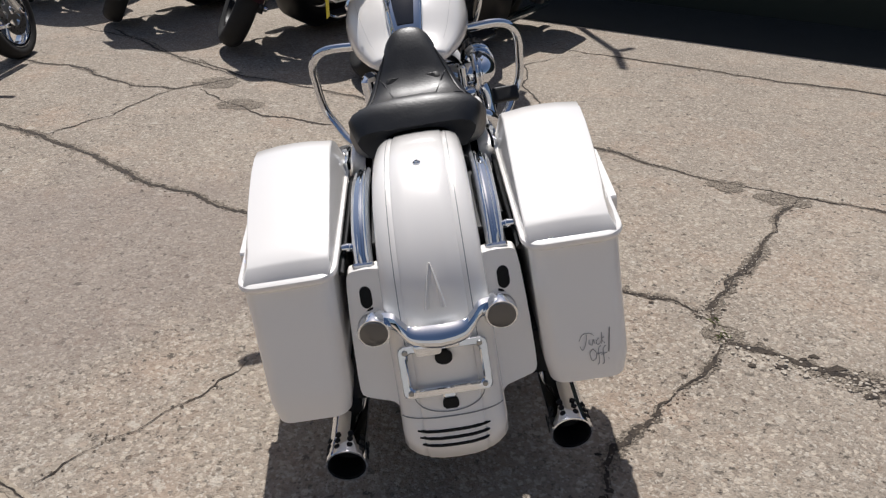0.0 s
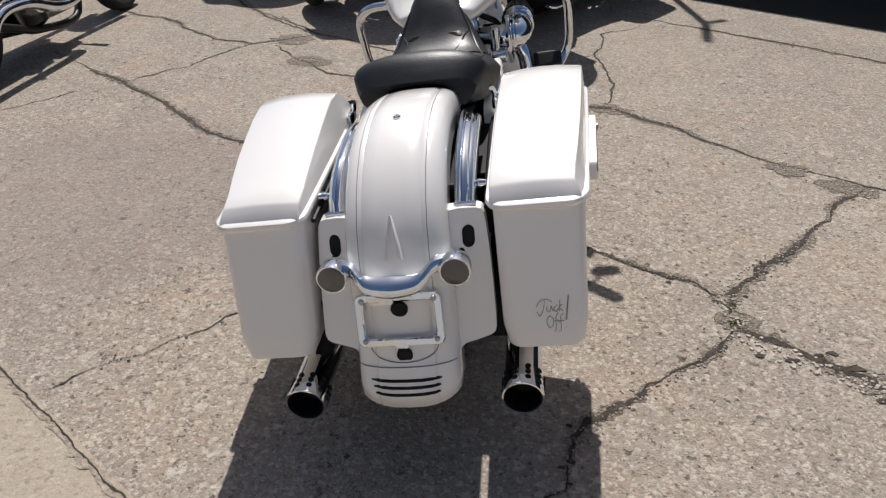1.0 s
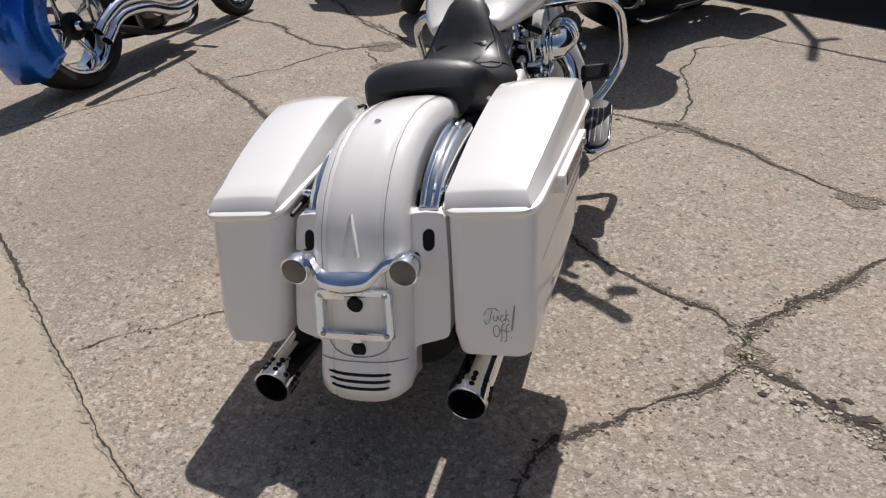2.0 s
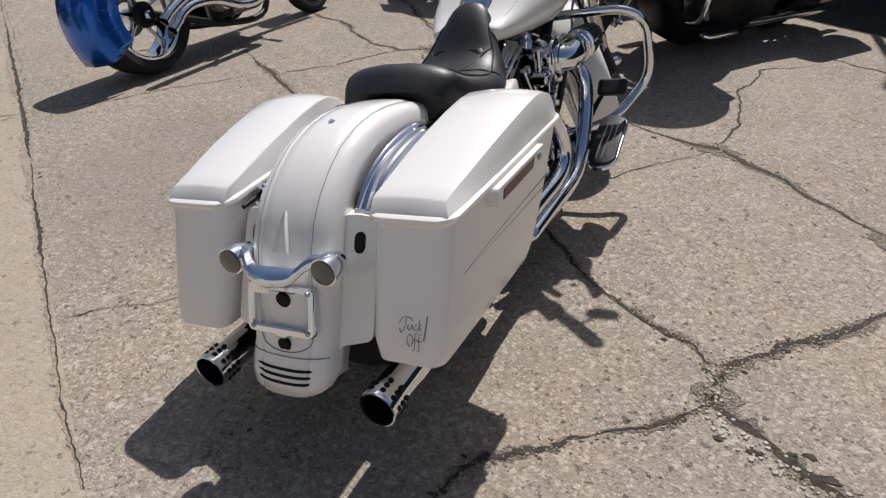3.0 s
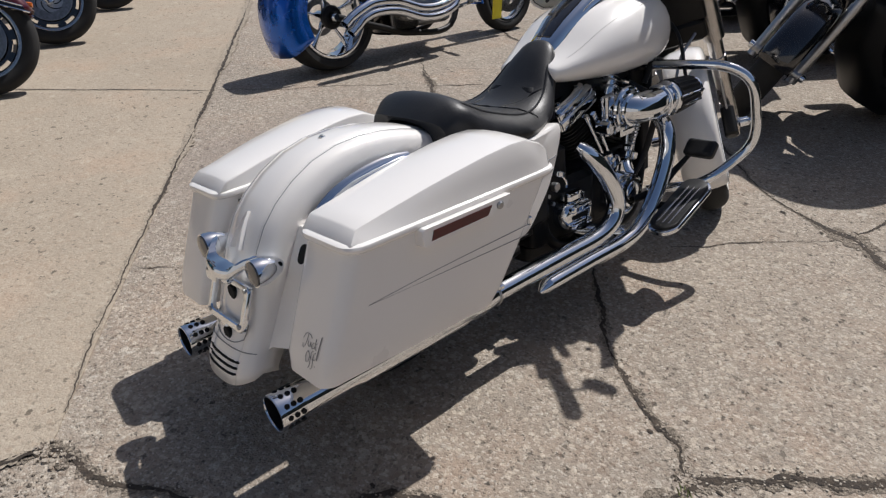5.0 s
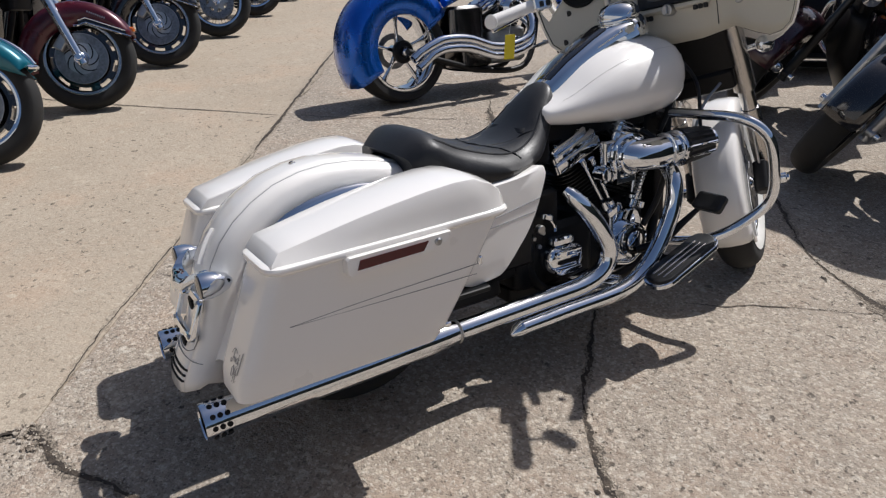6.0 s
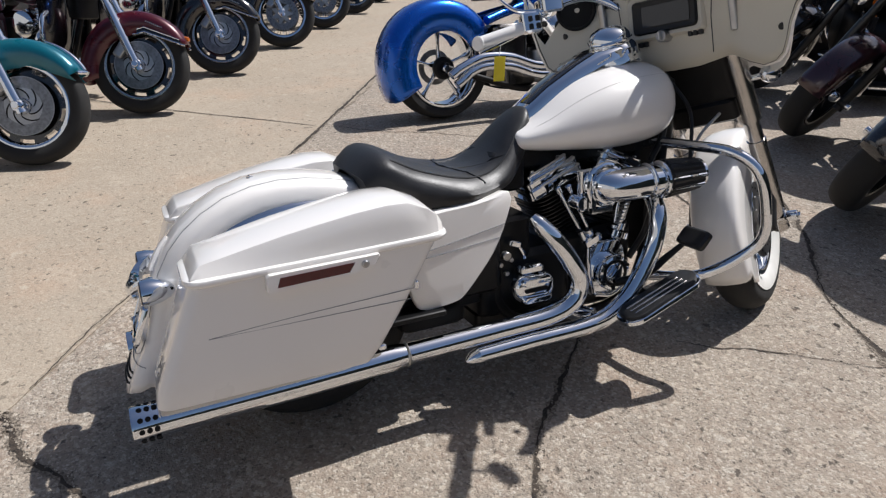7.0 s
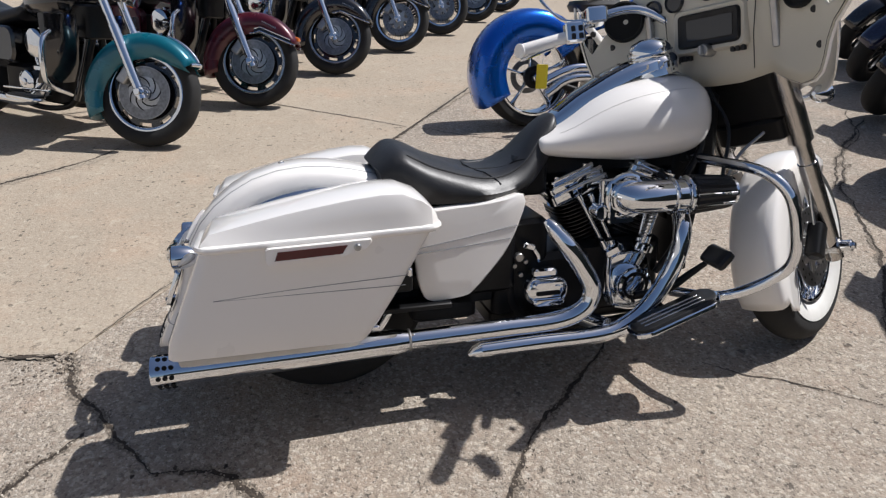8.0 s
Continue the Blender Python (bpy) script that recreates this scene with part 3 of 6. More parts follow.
def wheel(parent, y, z, R, w, rim_r, xf=None, style="mag", band=None, rim_mat=None, discs=(1,), x=0.0, name="front_wheel", spokes=9, barrel=None):
    """Tyre with its rim, spokes, hub and brake discs, the axle along x."""
    rim_mat = rim_mat or CHROME
    h = w / 2
    prof = [(rim_r, -h * 0.72), (rim_r + (R - rim_r) * 0.3, -h * 0.96)]
    for k in range(9):
        a = radians(-72 + 9 * k)
        prof.append((rim_r + (R - rim_r) * (0.42 + 0.58 * math.cos(a) ** 0.75), h * math.sin(a) / math.sin(radians(72))))
    prof = prof[:-1] + [(R, 0)]
    prof = prof + [(r, -a) for r, a in prof[-2::-1]]
    prof += [(rim_r - 0.004, h * 0.6), (rim_r - 0.004, -h * 0.6)]
    tyre = part(name, lathe(prof, (x, y, z), n=56, closed=True), RUBBER, parent, "black rubber tyre on its wheel", xf=xf)
    if band:
        for s in (-1, 1):
            part("sidewall_band", lathe([(rim_r + 0.004, s * h * 0.80), (rim_r + band * 0.5, s * (h * 1.0 + 0.003)), (rim_r + band, s * (h * 1.0 + 0.002)), (rim_r + band * 0.5, s * h * 0.9)], (x, y, z), n=56, closed=True), WHITEWALL, tyre, "broad white sidewall band", xf=xf)
    for s in (-1, 1):
        part("rim", lathe([(rim_r + 0.008, s * h * 0.74), (rim_r + 0.006, s * h * 0.80), (rim_r - 0.006, s * h * 0.82), (rim_r - 0.013, s * h * 0.78), (rim_r - 0.014, s * h * 0.70), (rim_r - 0.004, s * h * 0.66)], (x, y, z), n=56, closed=True), rim_mat, tyre, "polished wheel rim lip", xf=xf)
    part("rim_barrel", [lathe([(rim_r - 0.004, s * h * 0.66), (rim_r - 0.015, s * h * 0.68), (rim_r - 0.020, s * h * 0.5), (rim_r - 0.026, 0), (rim_r - 0.006, 0)], (x, y, z), n=56, closed=True) for s in (-1, 1)], barrel or rim_mat, tyre, "", xf=xf)
    geos = []
    if style == "slot":
        for r0, r1, e in ((0.04, rim_r * 0.80, 0.020), (rim_r * 0.905, rim_r - 0.012, 0.022)):
            geos.append(lathe([(r1, -e), (r1, e), (r0, e + 0.004), (r0, -e - 0.004)], (x, y, z), n=48, closed=True))
    for k in range(spokes):
        a = 2 * math.pi * k / spokes
        if style == "slot":
            wedge = []
            for r in (rim_r * 0.79, rim_r * 0.92):
                for u in (-0.019, 0.019):
                    wedge.append([(x + u, y + r * math.sin(a + f * 2 * math.pi / spokes), z + r * math.cos(a + f * 2 * math.pi / spokes)) for f in (-0.22, 0.0, 0.22)])
            geos.append(loft([[wedge[q][f] for q in (0, 1, 3, 2)] for f in range(3)]))
            continue
        if style == "thin":
            for s in (-1, 1):
                m2 = Matrix.Rotation(a + s * 0.09, 4, "X")
                p, q = m2 @ Vector((s * h * 0.35, 0, 0.03)), Matrix.Rotation(a - s * 0.09, 4, "X") @ Vector((0, 0, rim_r - 0.012))
                geos.append(tube([(x + p.x, y + p.y, z + p.z), (x + q.x, y + q.y, z + q.z)], 0.0028, 6))
            continue
        wide = 0.034 if style == "mag" else 0.022
        rings = []
        for r, ww, tt in ((0.04, wide * 0.9, 0.045), (0.10, wide * 0.55, 0.030), (rim_r * 0.7, wide * 0.6, 0.026), (rim_r - 0.012, wide * 1.25, 0.034)):
            twist = 0.0 if style == "mag" else 0.35 * (r / rim_r)
            mm = Matrix.Rotation(a + twist, 4, "X")
            rings.append([Vector((x, y, z)) + mm @ Vector((u, v, r)) for u, v in rrect(tt, ww, 0.006, 2)])
        geos.append(loft(rings))
    part("wheel_face" if style == "slot" else "spokes", geos, BLACKPAINT if style == "slot" else rim_mat, tyre, "black slotted wheel face" if style == "slot" else "", xf=xf)
    part("hub", lathe([(0.018, -h - 0.012), (0.03, -h), (0.045, -h * 0.5), (0.04, 0), (0.045, h * 0.5), (0.03, h), (0.018, h + 0.012)], (x, y, z), n=20), CHROME, tyre, "chrome wheel hub", xf=xf)
    for s in discs:
        xd = s * (h * 0.78 + 0.012)
        dr = rim_r * 0.70
        geos = [lathe([(dr, xd - 0.0025), (dr, xd + 0.0025), (dr * 0.62, xd + 0.0025), (dr * 0.62, xd - 0.0025)], (x, y, z), n=44, closed=True)]
        part("brake_disc", geos, DISC, tyre, "drilled steel brake disc", xf=xf)
        if style == "slot":
            part("disc_rim", ring_torus((x + xd + s * 0.002, y, z), dr * 0.995, 0.0028, "x", 44, 6), STEEL, tyre, "", xf=xf)
            part("hub_ring", ring_torus((x + xd + s * 0.004, y, z), dr * 0.26, 0.006, "x", 24, 6), CHROME, tyre, "", xf=xf)
        if style == "slot":
            inner = [lathe([(dr * 0.62, xd - 0.002), (dr * 0.62, xd + 0.0024), (dr * 0.16, xd + 0.004), (dr * 0.16, xd - 0.002)], (x, y, z), n=40, closed=True)]
            part("disc_carrier", inner, STEEL, tyre, "", xf=xf)
            for k in range(7):
                curl = [(dr * (0.32 + 0.34 * f), 2 * math.pi * k / 7 + s * 1.15 * f) for f in np.linspace(0, 1, 8)]
                part("disc_slit", tube([(x + xd + s * 0.0024, y + r * math.cos(b), z + r * math.sin(b)) for r, b in curl], [0.0022] + [0.0042] * 6 + [0.0022], 6), HOLE, tyre, "", xf=xf)
            continue
        star = []
        for k in range(42):
            a = 2 * math.pi * k / 42
            rr = dr * 0.67 if k % 6 in (0, 1) else (dr * 0.40 if k % 6 in (3, 4) else dr * 0.5)
            star.append((y + rr * math.cos(a), z + rr * math.sin(a)))
        part("disc_carrier", plate(star, x + xd - 0.004, x + xd + 0.004, 0.001), STEEL, tyre, "steel brake disc carrier", xf=xf)
        geos = []
        for k in range(27):
            a = 2 * math.pi * k / 27
            rr = dr * (0.74 + 0.09 * (k % 3))
            geos.append(disc((x + xd + s * 0.0026, y + rr * math.cos(a), z + rr * math.sin(a)), 0.0045, 0.002, n=8))
        tagged(part("disc_holes", geos, HOLE, tyre, "", xf=xf), kind="stuff")
    return tyre


def cylinder_head(parent, base, tilt, length, size, fins, side=1):
    """A finned cylinder leaning fore or aft, with its rocker box."""
    m = Matrix.Translation(base) @ Matrix.Rotation(tilt, 4, "X")
    barrel = part("cylinder", [loft([[m @ Vector((u, v, zz)) for u, v in rrect(size * s, size * s, size * 0.3, 4)] for zz, s in ((0, 0.78), (length, 0.78))])], BLACKMETAL, parent, "black finned engine cylinder")
    for k in range(fins):
        zz = 0.02 + (length - 0.02) * k / (fins - 1)
        s = size * (1.0 if k < fins * 0.55 else 1.05)
        part("cooling_fin", loft([[m @ Vector((u, v, zz + dz)) for u, v in rrect(s - e, s - e, size * 0.3, 4)] for dz, e in ((0, 0.004), (0.0015, 0), (0.0045, 0), (0.006, 0.004))]), FIN, barrel, "dark machined cooling fin")
    geos = []
    for zz, s1, hh in ((length + 0.016, 1.16, 0.034), (length + 0.045, 1.10, 0.024), (length + 0.065, 0.90, 0.016)):
        geos.append(loft([[m @ Vector((u, v, zz + dz)) for u, v in rrect(size * s1 - e, size * s1 * 1.06 - e, 0.02, 3)] for dz, e in ((-hh / 2, 0.006), (-hh / 2 + 0.004, 0), (hh / 2 - 0.004, 0), (hh / 2, 0.008))]))
    for u in (-0.35, 0.35):
        for v in (-0.3, 0.3):
            q = m @ Vector((u * size, v * size, length + 0.072))
            geos.append(disc(q, 0.008, 0.012, "z", 8))
    part("rocker_box", geos, CHROME, barrel, "chrome rocker box with bolts")
    return barrel


def bullet(parent, c, r, length, name="turn_signal", lens=None, xf=None, back=True):
    """A bullet-shaped lamp; the lens looks back (or forward)."""
    s = 1 if back else -1
    body = part(name, lathe([(r * 0.98, 0), (r, s * 0.006), (r, s * length * 0.3), (r * 0.88, s * length * 0.55), (r * 0.6, s * length * 0.85), (r * 0.2, s * length)], c, "y", 24), CHROME, parent, "chrome bullet lamp housing", xf=xf)
    part("lens", lathe([(r * 0.88, s * 0.004), (r * 0.86, -s * 0.003), (r * 0.5, -s * 0.006), (0.001, -s * 0.007)], c, "y", 24), lens or SMOKE, body, "smoked lamp lens", xf=xf)
    return body


def mirror_x(geo):
    v, f = geo
    return [(-p[0], p[1], p[2]) for p in v], [q[::-1] for q in f]


# ---- the white bagger ----
def white_bagger():
    bike = thing("motorcycle", pose(0.1414, 1.05, 0, 0, -9.09, -0.345), "pearl white touring motorcycle with stretched saddlebags leaning on its kickstand", "motorcycle")
    P = lambda name, geos, mat, parent=bike, label="", **k: part(name, geos, mat, parent, label, **k)

    # saddlebags: body, lid, lip, reflector, latch
    for s, side in ((1, "right"), (-1, "left")):
        def sx(geo):
            out = []
            for x, y, z in geo[0]:
                a = 0.055 * max(0.0, y - 0.157) * min(1.0, max(0.0, (x - 0.23) / 0.13)) * min(1.0, max(0.0, 0.35 + (z - 0.30) / 0.36))
                b = 0.034 * max(0.0, y - 0.157) * min(1.0, max(0.0, (z - 0.42) / 0.12)) * min(1.0, max(0.0, 1 - (z - 0.590) / 0.07))
                out.append((x + a, y, z + b))
            return (out, geo[1]) if s > 0 else mirror_x((out, geo[1]))
        rings = []
        for k in range(9):
            q = k / 8
            # bottom to top: rear edge, front edge, inner and outer faces
            yr = 0.042 + (0.155 - 0.042) * q
            yf = 0.548 + (0.715 - 0.548) * q
            xi, xo = 0.207 - 0.003 * q, 0.381 + 0.011 * q
            z0 = 0.297 + (0.564 - 0.297) * q
            inset = 0.007 if k == 0 else 0.0
            ring = []
            for u, v in rrect(xo - xi - 2 * inset, yf - yr - 2 * inset, 0.034, 6):
                yy = (yr + yf) / 2 + v
                ring.append(((xi + xo) / 2 + u, yy, z0 + (yy - yr) * 0.004 + (0.0 if k else -0.006)))
            rings.append(ring)
        body = P("saddlebag", sx(loft(rings)), PEARL, label="hard pearl white stretched saddlebag")
        # lip
        rings = []
        for z, e in ((0.559, 0.004), (0.5600, -0.002), (0.5635, -0.0060), (0.570, -0.0075), (0.5755, -0.0055), (0.579, 0.001)):
            rings.append([(0.296 + u, 0.4405 + v, z + (v + 0.29) * 0.004) for u, v in rrect(0.196 - 2 * e, 0.580 - 2 * e, 0.044, 6)])
        lid = P("lid", sx(loft(rings)), PEARL, body, "domed white saddlebag lid")
        # crown of the lid: broad sloping panel with canted sides and a sloped tail
        crown = []
        for y, zt, wi, wo in ((0.157, 0.577, 0.203, 0.389), (0.161, 0.583, 0.204, 0.386), (0.178, 0.601, 0.203, 0.376), (0.184, 0.605, 0.203, 0.374), (0.23, 0.614, 0.204, 0.375), (0.29, 0.628, 0.206, 0.380), (0.36, 0.644, 0.208, 0.384), (0.44, 0.660, 0.211, 0.387), (0.52, 0.673, 0.215, 0.389),
                              (0.59, 0.680, 0.218, 0.389), (0.64, 0.679, 0.219, 0.388), (0.685, 0.661, 0.219, 0.386), (0.710, 0.635, 0.221, 0.380), (0.724, 0.605, 0.224, 0.372), (0.730, 0.577, 0.228, 0.364)):
            zb = 0.574
            d = max(0.0, zt - zb)
            ro = min(0.004, d * 0.3 + 0.0005)
            dome = min(0.008, d * 0.1)
            back = 0.013 * max(0.0, 1 - (y - 0.157) / 0.05) ** 2
            bi, bo = 0.198 + back * 0.6, 0.395 - back
            bo -= 0.022 * max(0.0, (y - 0.690) / 0.04) ** 2
            bi += 0.016 * max(0.0, (y - 0.690) / 0.04) ** 2
            wi, wo = max(wi, bi), min(wo, bo)
            ring = [(bi, y, zb), (bi + (wi - bi) * 0.6, y, zb + d * 0.6), (wi - 0.001, y, zt - ro), (wi + ro * 0.35, y, zt - ro * 0.25), (wi + ro * 1.2, y, zt), (wi * 0.7 + wo * 0.3, y, zt + dome * 0.85), ((wi + wo) / 2, y, zt + dome), (wi * 0.3 + wo * 0.7, y, zt + dome * 0.8)]
            ring += [(wo - ro * 1.4, y, zt), (wo - ro * 0.3, y, zt - ro * 0.3), (wo + ro * 0.15, y, zt - ro * 1.2), (wo + (bo - wo) * 0.5, y, zb + d * 0.42), (bo, y, zb)]
            crown.append(ring)
        P("lid_crown", sx(loft(crown)), PEARL, lid, angle=24)
        # reflector panel, reflector and lock on the outer face
        pan = [(0.306, 0.531), (0.311, 0.526), (0.40, 0.529), (0.49, 0.532), (0.524, 0.537), (0.548, 0.546), (0.558, 0.561), (0.556, 0.566), (0.314, 0.566), (0.308, 0.561)]
        P("reflector_panel", sx(plate(pan, 0.384, 0.4165, 0.0025)), PEARL, body, "white raised panel round the side reflector")
        ref = [(0.328, 0.536), (0.336, 0.557), (0.500, 0.558), (0.486, 0.538)]
        P("side_reflector", sx(plate(ref, 0.410, 0.4182, 0.001)), REDLENS, body, "dark red side reflector")
        P("lock", sx(lathe([(0.009, 0.414), (0.009, 0.4195), (0.006, 0.422), (0.003, 0.422)], (0, 0.522, 0.550), "x", 14)), STEEL, body, "round metal lid lock")
        # pinstripes
        for ends in (((0.176, 0.443), (0.365, 0.455), (0.643, 0.465)), ((0.176, 0.4425), (0.365, 0.442), (0.638, 0.442))):
            P("pinstripe", sx(tube([(0.3815 + (q.y - 0.302) * 0.042, q.x, q.y) for q in spline([(y, z, 0) for y, z in ends], 6)], 0.0009, 6)), STRIPE, body, "thin grey pinstripe")
        # inner chrome latch, rail and hinge
        P("lid_hinge", sx(weld([pipe([(0.196, 0.68, 0.580), (0.186, 0.675, 0.628), (0.190, 0.63, 0.645)], 0.007, 8), block((0.194, 0.655, 0.590), (0.016, 0.05, 0.03))])), CHROME, body, "chrome lid hinge")
        P("bag_rail", sx(pipe([(0.190, 0.20, 0.545), (0.186, 0.4, 0.555), (0.186, 0.6, 0.56), (0.192, 0.70, 0.52)], 0.006, 8)), BLACKMETAL, body)
        P("rear_stud", sx(disc((0.383, 0.172, 0.545), 0.004, 0.006)), CHROME, body)
        P("front_latch", sx(block((0.380, 0.652, 0.468), (0.012, 0.012, 0.02))), CHROME, body)
        P("front_latch", sx(block((0.370, 0.562, 0.325), (0.012, 0.02, 0.014))), CHROME, body)
        # added black filler: keeps sun from streaking through beside the fender
        P("bag_gap_filler", [sx(block((0.170, 0.545, 0.44), (0.130, 0.29, 0.16), 0.01)), sx(block((0.110, 0.44, 0.45), (0.036, 0.36, 0.24), 0.006))], BLACKMETAL, body, "black filler blocking light between fender and bag")
    # scrawled writing on the back of the right bag: thin uneven strokes
    strokes = [[(0.290, 0.412), (0.300, 0.424), (0.316, 0.425), (0.324, 0.420)], [(0.309, 0.424), (0.304, 0.404), (0.296, 0.394), (0.291, 0.402)], [(0.313, 0.412), (0.312, 0.404), (0.319, 0.402), (0.322, 0.412), (0.325, 0.403)],
               [(0.335, 0.414), (0.328, 0.408), (0.331, 0.401), (0.339, 0.406)], [(0.342, 0.424), (0.339, 0.402)], [(0.347, 0.415), (0.340, 0.410), (0.347, 0.402)], [(0.362, 0.432), (0.361, 0.428), (0.354, 0.384)], [(0.360, 0.431), (0.352, 0.385)],
               [(0.318, 0.394), (0.311, 0.386), (0.314, 0.372), (0.323, 0.374), (0.325, 0.386), (0.318, 0.394)], [(0.337, 0.398), (0.331, 0.392), (0.330, 0.368), (0.326, 0.362)], [(0.325, 0.383), (0.338, 0.384)], [(0.348, 0.397), (0.341, 0.391), (0.341, 0.367), (0.336, 0.362)], [(0.335, 0.381), (0.349, 0.383)], [(0.351, 0.372), (0.352, 0.370)]]
    geos = []
    for st in strokes:
        geos.append(tube(spline([(x - 0.002, 0.0425 + (z - 0.302) * 0.4185, z) for x, z in [(0.326 + (a - 0.326) * 0.93 - 0.0115, b - 0.037) for a, b in st]], 4), 0.00075, 5))
    P("marker_scrawl", geos, INK, label="scrawled grey marker writing")

    # rear fender
    prof = [(0.66, 0.655), (0.61, 0.672), (0.55, 0.687), (0.49, 0.697), (0.42, 0.701), (0.35, 0.694), (0.28, 0.674), (0.22, 0.642), (0.17, 0.604), (0.13, 0.560), (0.10, 0.510), (0.078, 0.455), (0.060, 0.400), (0.043, 0.345), (0.022, 0.300), (0.0, 0.262), (-0.014, 0.232), (-0.022, 0.202)]
    rings = []
    for i, (y, z) in enumerate(prof):
        a, b = prof[max(i - 1, 0)], prof[min(i + 1, len(prof) - 1)]
        t = Vector((0, b[0] - a[0], b[1] - a[1])).normalized()
        nrm = Vector((0, t.z, -t.y))
        if nrm.z < 0 and nrm.y > 0:
            nrm = -nrm
        q = i / (len(prof) - 1)
        hw = 0.107 + 0.006 * q
        ring = []
        for u, d in ((-1.0, -0.085), (-1.0, -0.045), (-0.97, -0.026), (-0.90, -0.013), (-0.77, -0.005), (-0.63, -0.001), (-0.575, -0.003), (-0.525, 0.0015), (-0.3, 0.004), (0, 0.005)):
            up = max(0, i - 13) * 0.0075 * abs(u) ** 3 + (max(0, i - 13) * 0.003 if d < -0.04 else 0.0)
            ring.append(Vector((u * hw, y + up * 0.35, z + up)) + nrm * d)
        ring += [Vector((-p.x, p.y, p.z)) for p in ring[-2::-1]]
        rings.append(ring)
    fend = P("rear_fender", loft(rings, closed=False), PEARL, label="pearl white rear fender with two fine creases", solid=0.003)

    def on_fender(x, z, out=0.001):
        """A point of the tail's skin at height z, x off the middle."""
        i = next(k for k in range(1, len(prof)) if prof[k][1] <= z)
        (y0, z0), (y1, z1) = prof[i - 1], prof[i]
        f = (z - z0) / (z1 - z0)
        ra, rb = rings[i - 1], rings[i]
        row = [p.lerp(q, f) for p, q in zip(ra, rb)]
        for p, q in zip(row, row[1:]):
            if p.x <= x <= q.x and q.x > p.x:
                v = p.lerp(q, (x - p.x) / (q.x - p.x))
                return (v.x, v.y - out * 0.9, v.z + out * 0.3)
        return (x, row[0].y, row[0].z)

    for s in (-1, 1):
        P("fender_stripe", tube([Vector((-s * q.x, q.y, q.z)) for q in [r[4].lerp(r[5], 0.71) for r in rings[1:13]]], 0.0009, 6), STRIPE, fend, "thin grey line along the fender")
    P("fender_bolt", [disc((0, 0.362, 0.7005), 0.009, 0.005, "z", 14), disc((0, 0.362, 0.704), 0.005, 0.005, "z", 6)], CHROME, fend, "small chrome fender bolt")
    # raised arrowhead near the tail
    P("fender_spear", [loft([[(w * u, y - h * v, z + 0.35 * h * v) for u, v in ((-1.0, -0.6), (-0.88, 0.9), (-0.70, 1.0), (-0.45, 0.25), (0, 0.1), (0.45, 0.25), (0.70, 1.0), (0.88, 0.9), (1.0, -0.6), (0, -1.5))] for w, h, y, z in ((0.024, 0.010, 0.091, 0.502), (0.020, 0.010, 0.100, 0.520), (0.015, 0.009, 0.1105, 0.540), (0.009, 0.007, 0.123, 0.560), (0.002, 0.003, 0.136, 0.580))])], PEARL, fend, "raised arrowhead moulding", angle=20)
    # filler panels beside the fender, with oval openings
    for s in (-1, 1):
        o = [(s * 0.088, 0.545), (s * 0.135, 0.548), (s * 0.176, 0.543), (s * 0.184, 0.530), (s * 0.190, 0.44), (s * 0.192, 0.320), (s * 0.186, 0.304), (s * 0.150, 0.297), (s * 0.124, 0.293), (s * 0.116, 0.288), (s * 0.106, 0.276), (s * 0.088, 0.272)]
        o = round_outline(o, 1)
        yy = lambda x, z, dd: 0.075 + (z - 0.312) * 0.52 + (abs(x) - 0.1) * 0.15 + dd
        P("filler_panel", loft([[(x, yy(x, z, d), z) for x, z in o] for d in (0.0, 0.008, 0.03)]), PEARL, label="white filler panel between fender and bag")
        c = [(s * 0.147 + u, 0.494 + v) for u, v in rrect(0.026, 0.042, 0.013, 5)]
        P("panel_opening", loft([[(x, yy(x, z, d), z) for x, z in c] for d in (-0.0015, 0.004)]), HOLE, label="dark oval opening")
    # tail tongue: band line, louvre slots
    for k in range(3):
        z = 0.2575 - 0.0138 * k
        pts = [on_fender(x, z, 0.0) for x in np.linspace(-0.078 + 0.003 * k, 0.074 - 0.003 * k, 15)]
        P("louvre", tube(pts, [0.002] + [0.0036] * 13 + [0.002], 6), HOLE, fend, "black louvre slot")
    P("tail_band", tube([on_fender(x, 0.283) for x in np.linspace(-0.106, 0.106, 25)], 0.0013, 6), STRIPE, fend, "fine seam across the tail")
    P("tail_seam", tube([on_fender(0.074 * math.sin(a), 0.346 - 0.054 * max(0.0, math.cos(a)) ** 0.5) for a in np.linspace(-1.57, 1.57, 25)], 0.0012, 5), STRIPE, fend, "fine seam below the plate")
    # chrome fender struts
    for s in (-1, 1):
        ribs = ((0.120, 0.004, -0.030), (0.120, 0, 0.0), (0.123, -0.005, 0.008), (0.129, -0.007, 0.013), (0.135, -0.006, 0.011), (0.138, -0.002, 0.003), (0.142, -0.002, 0.003), (0.144, -0.005, 0.010), (0.150, -0.004, 0.009), (0.153, -0.001, 0.002), (0.161, -0.001, 0.001), (0.166, 0.002, -0.006), (0.167, 0.012, -0.030))
        P("fender_strut", loft([[(s * x, y + dy, z + dz - (x - 0.120) * 0.12) for x, dy, dz in ribs]
                                for y, z in ((0.222, 0.546), (0.230, 0.556), (0.247, 0.570), (0.268, 0.585), (0.292, 0.599), (0.325, 0.612), (0.36, 0.622), (0.40, 0.630), (0.44, 0.635), (0.485, 0.636), (0.525, 0.631))]), CHROME, label="ribbed chrome fender strut cover", angle=50)
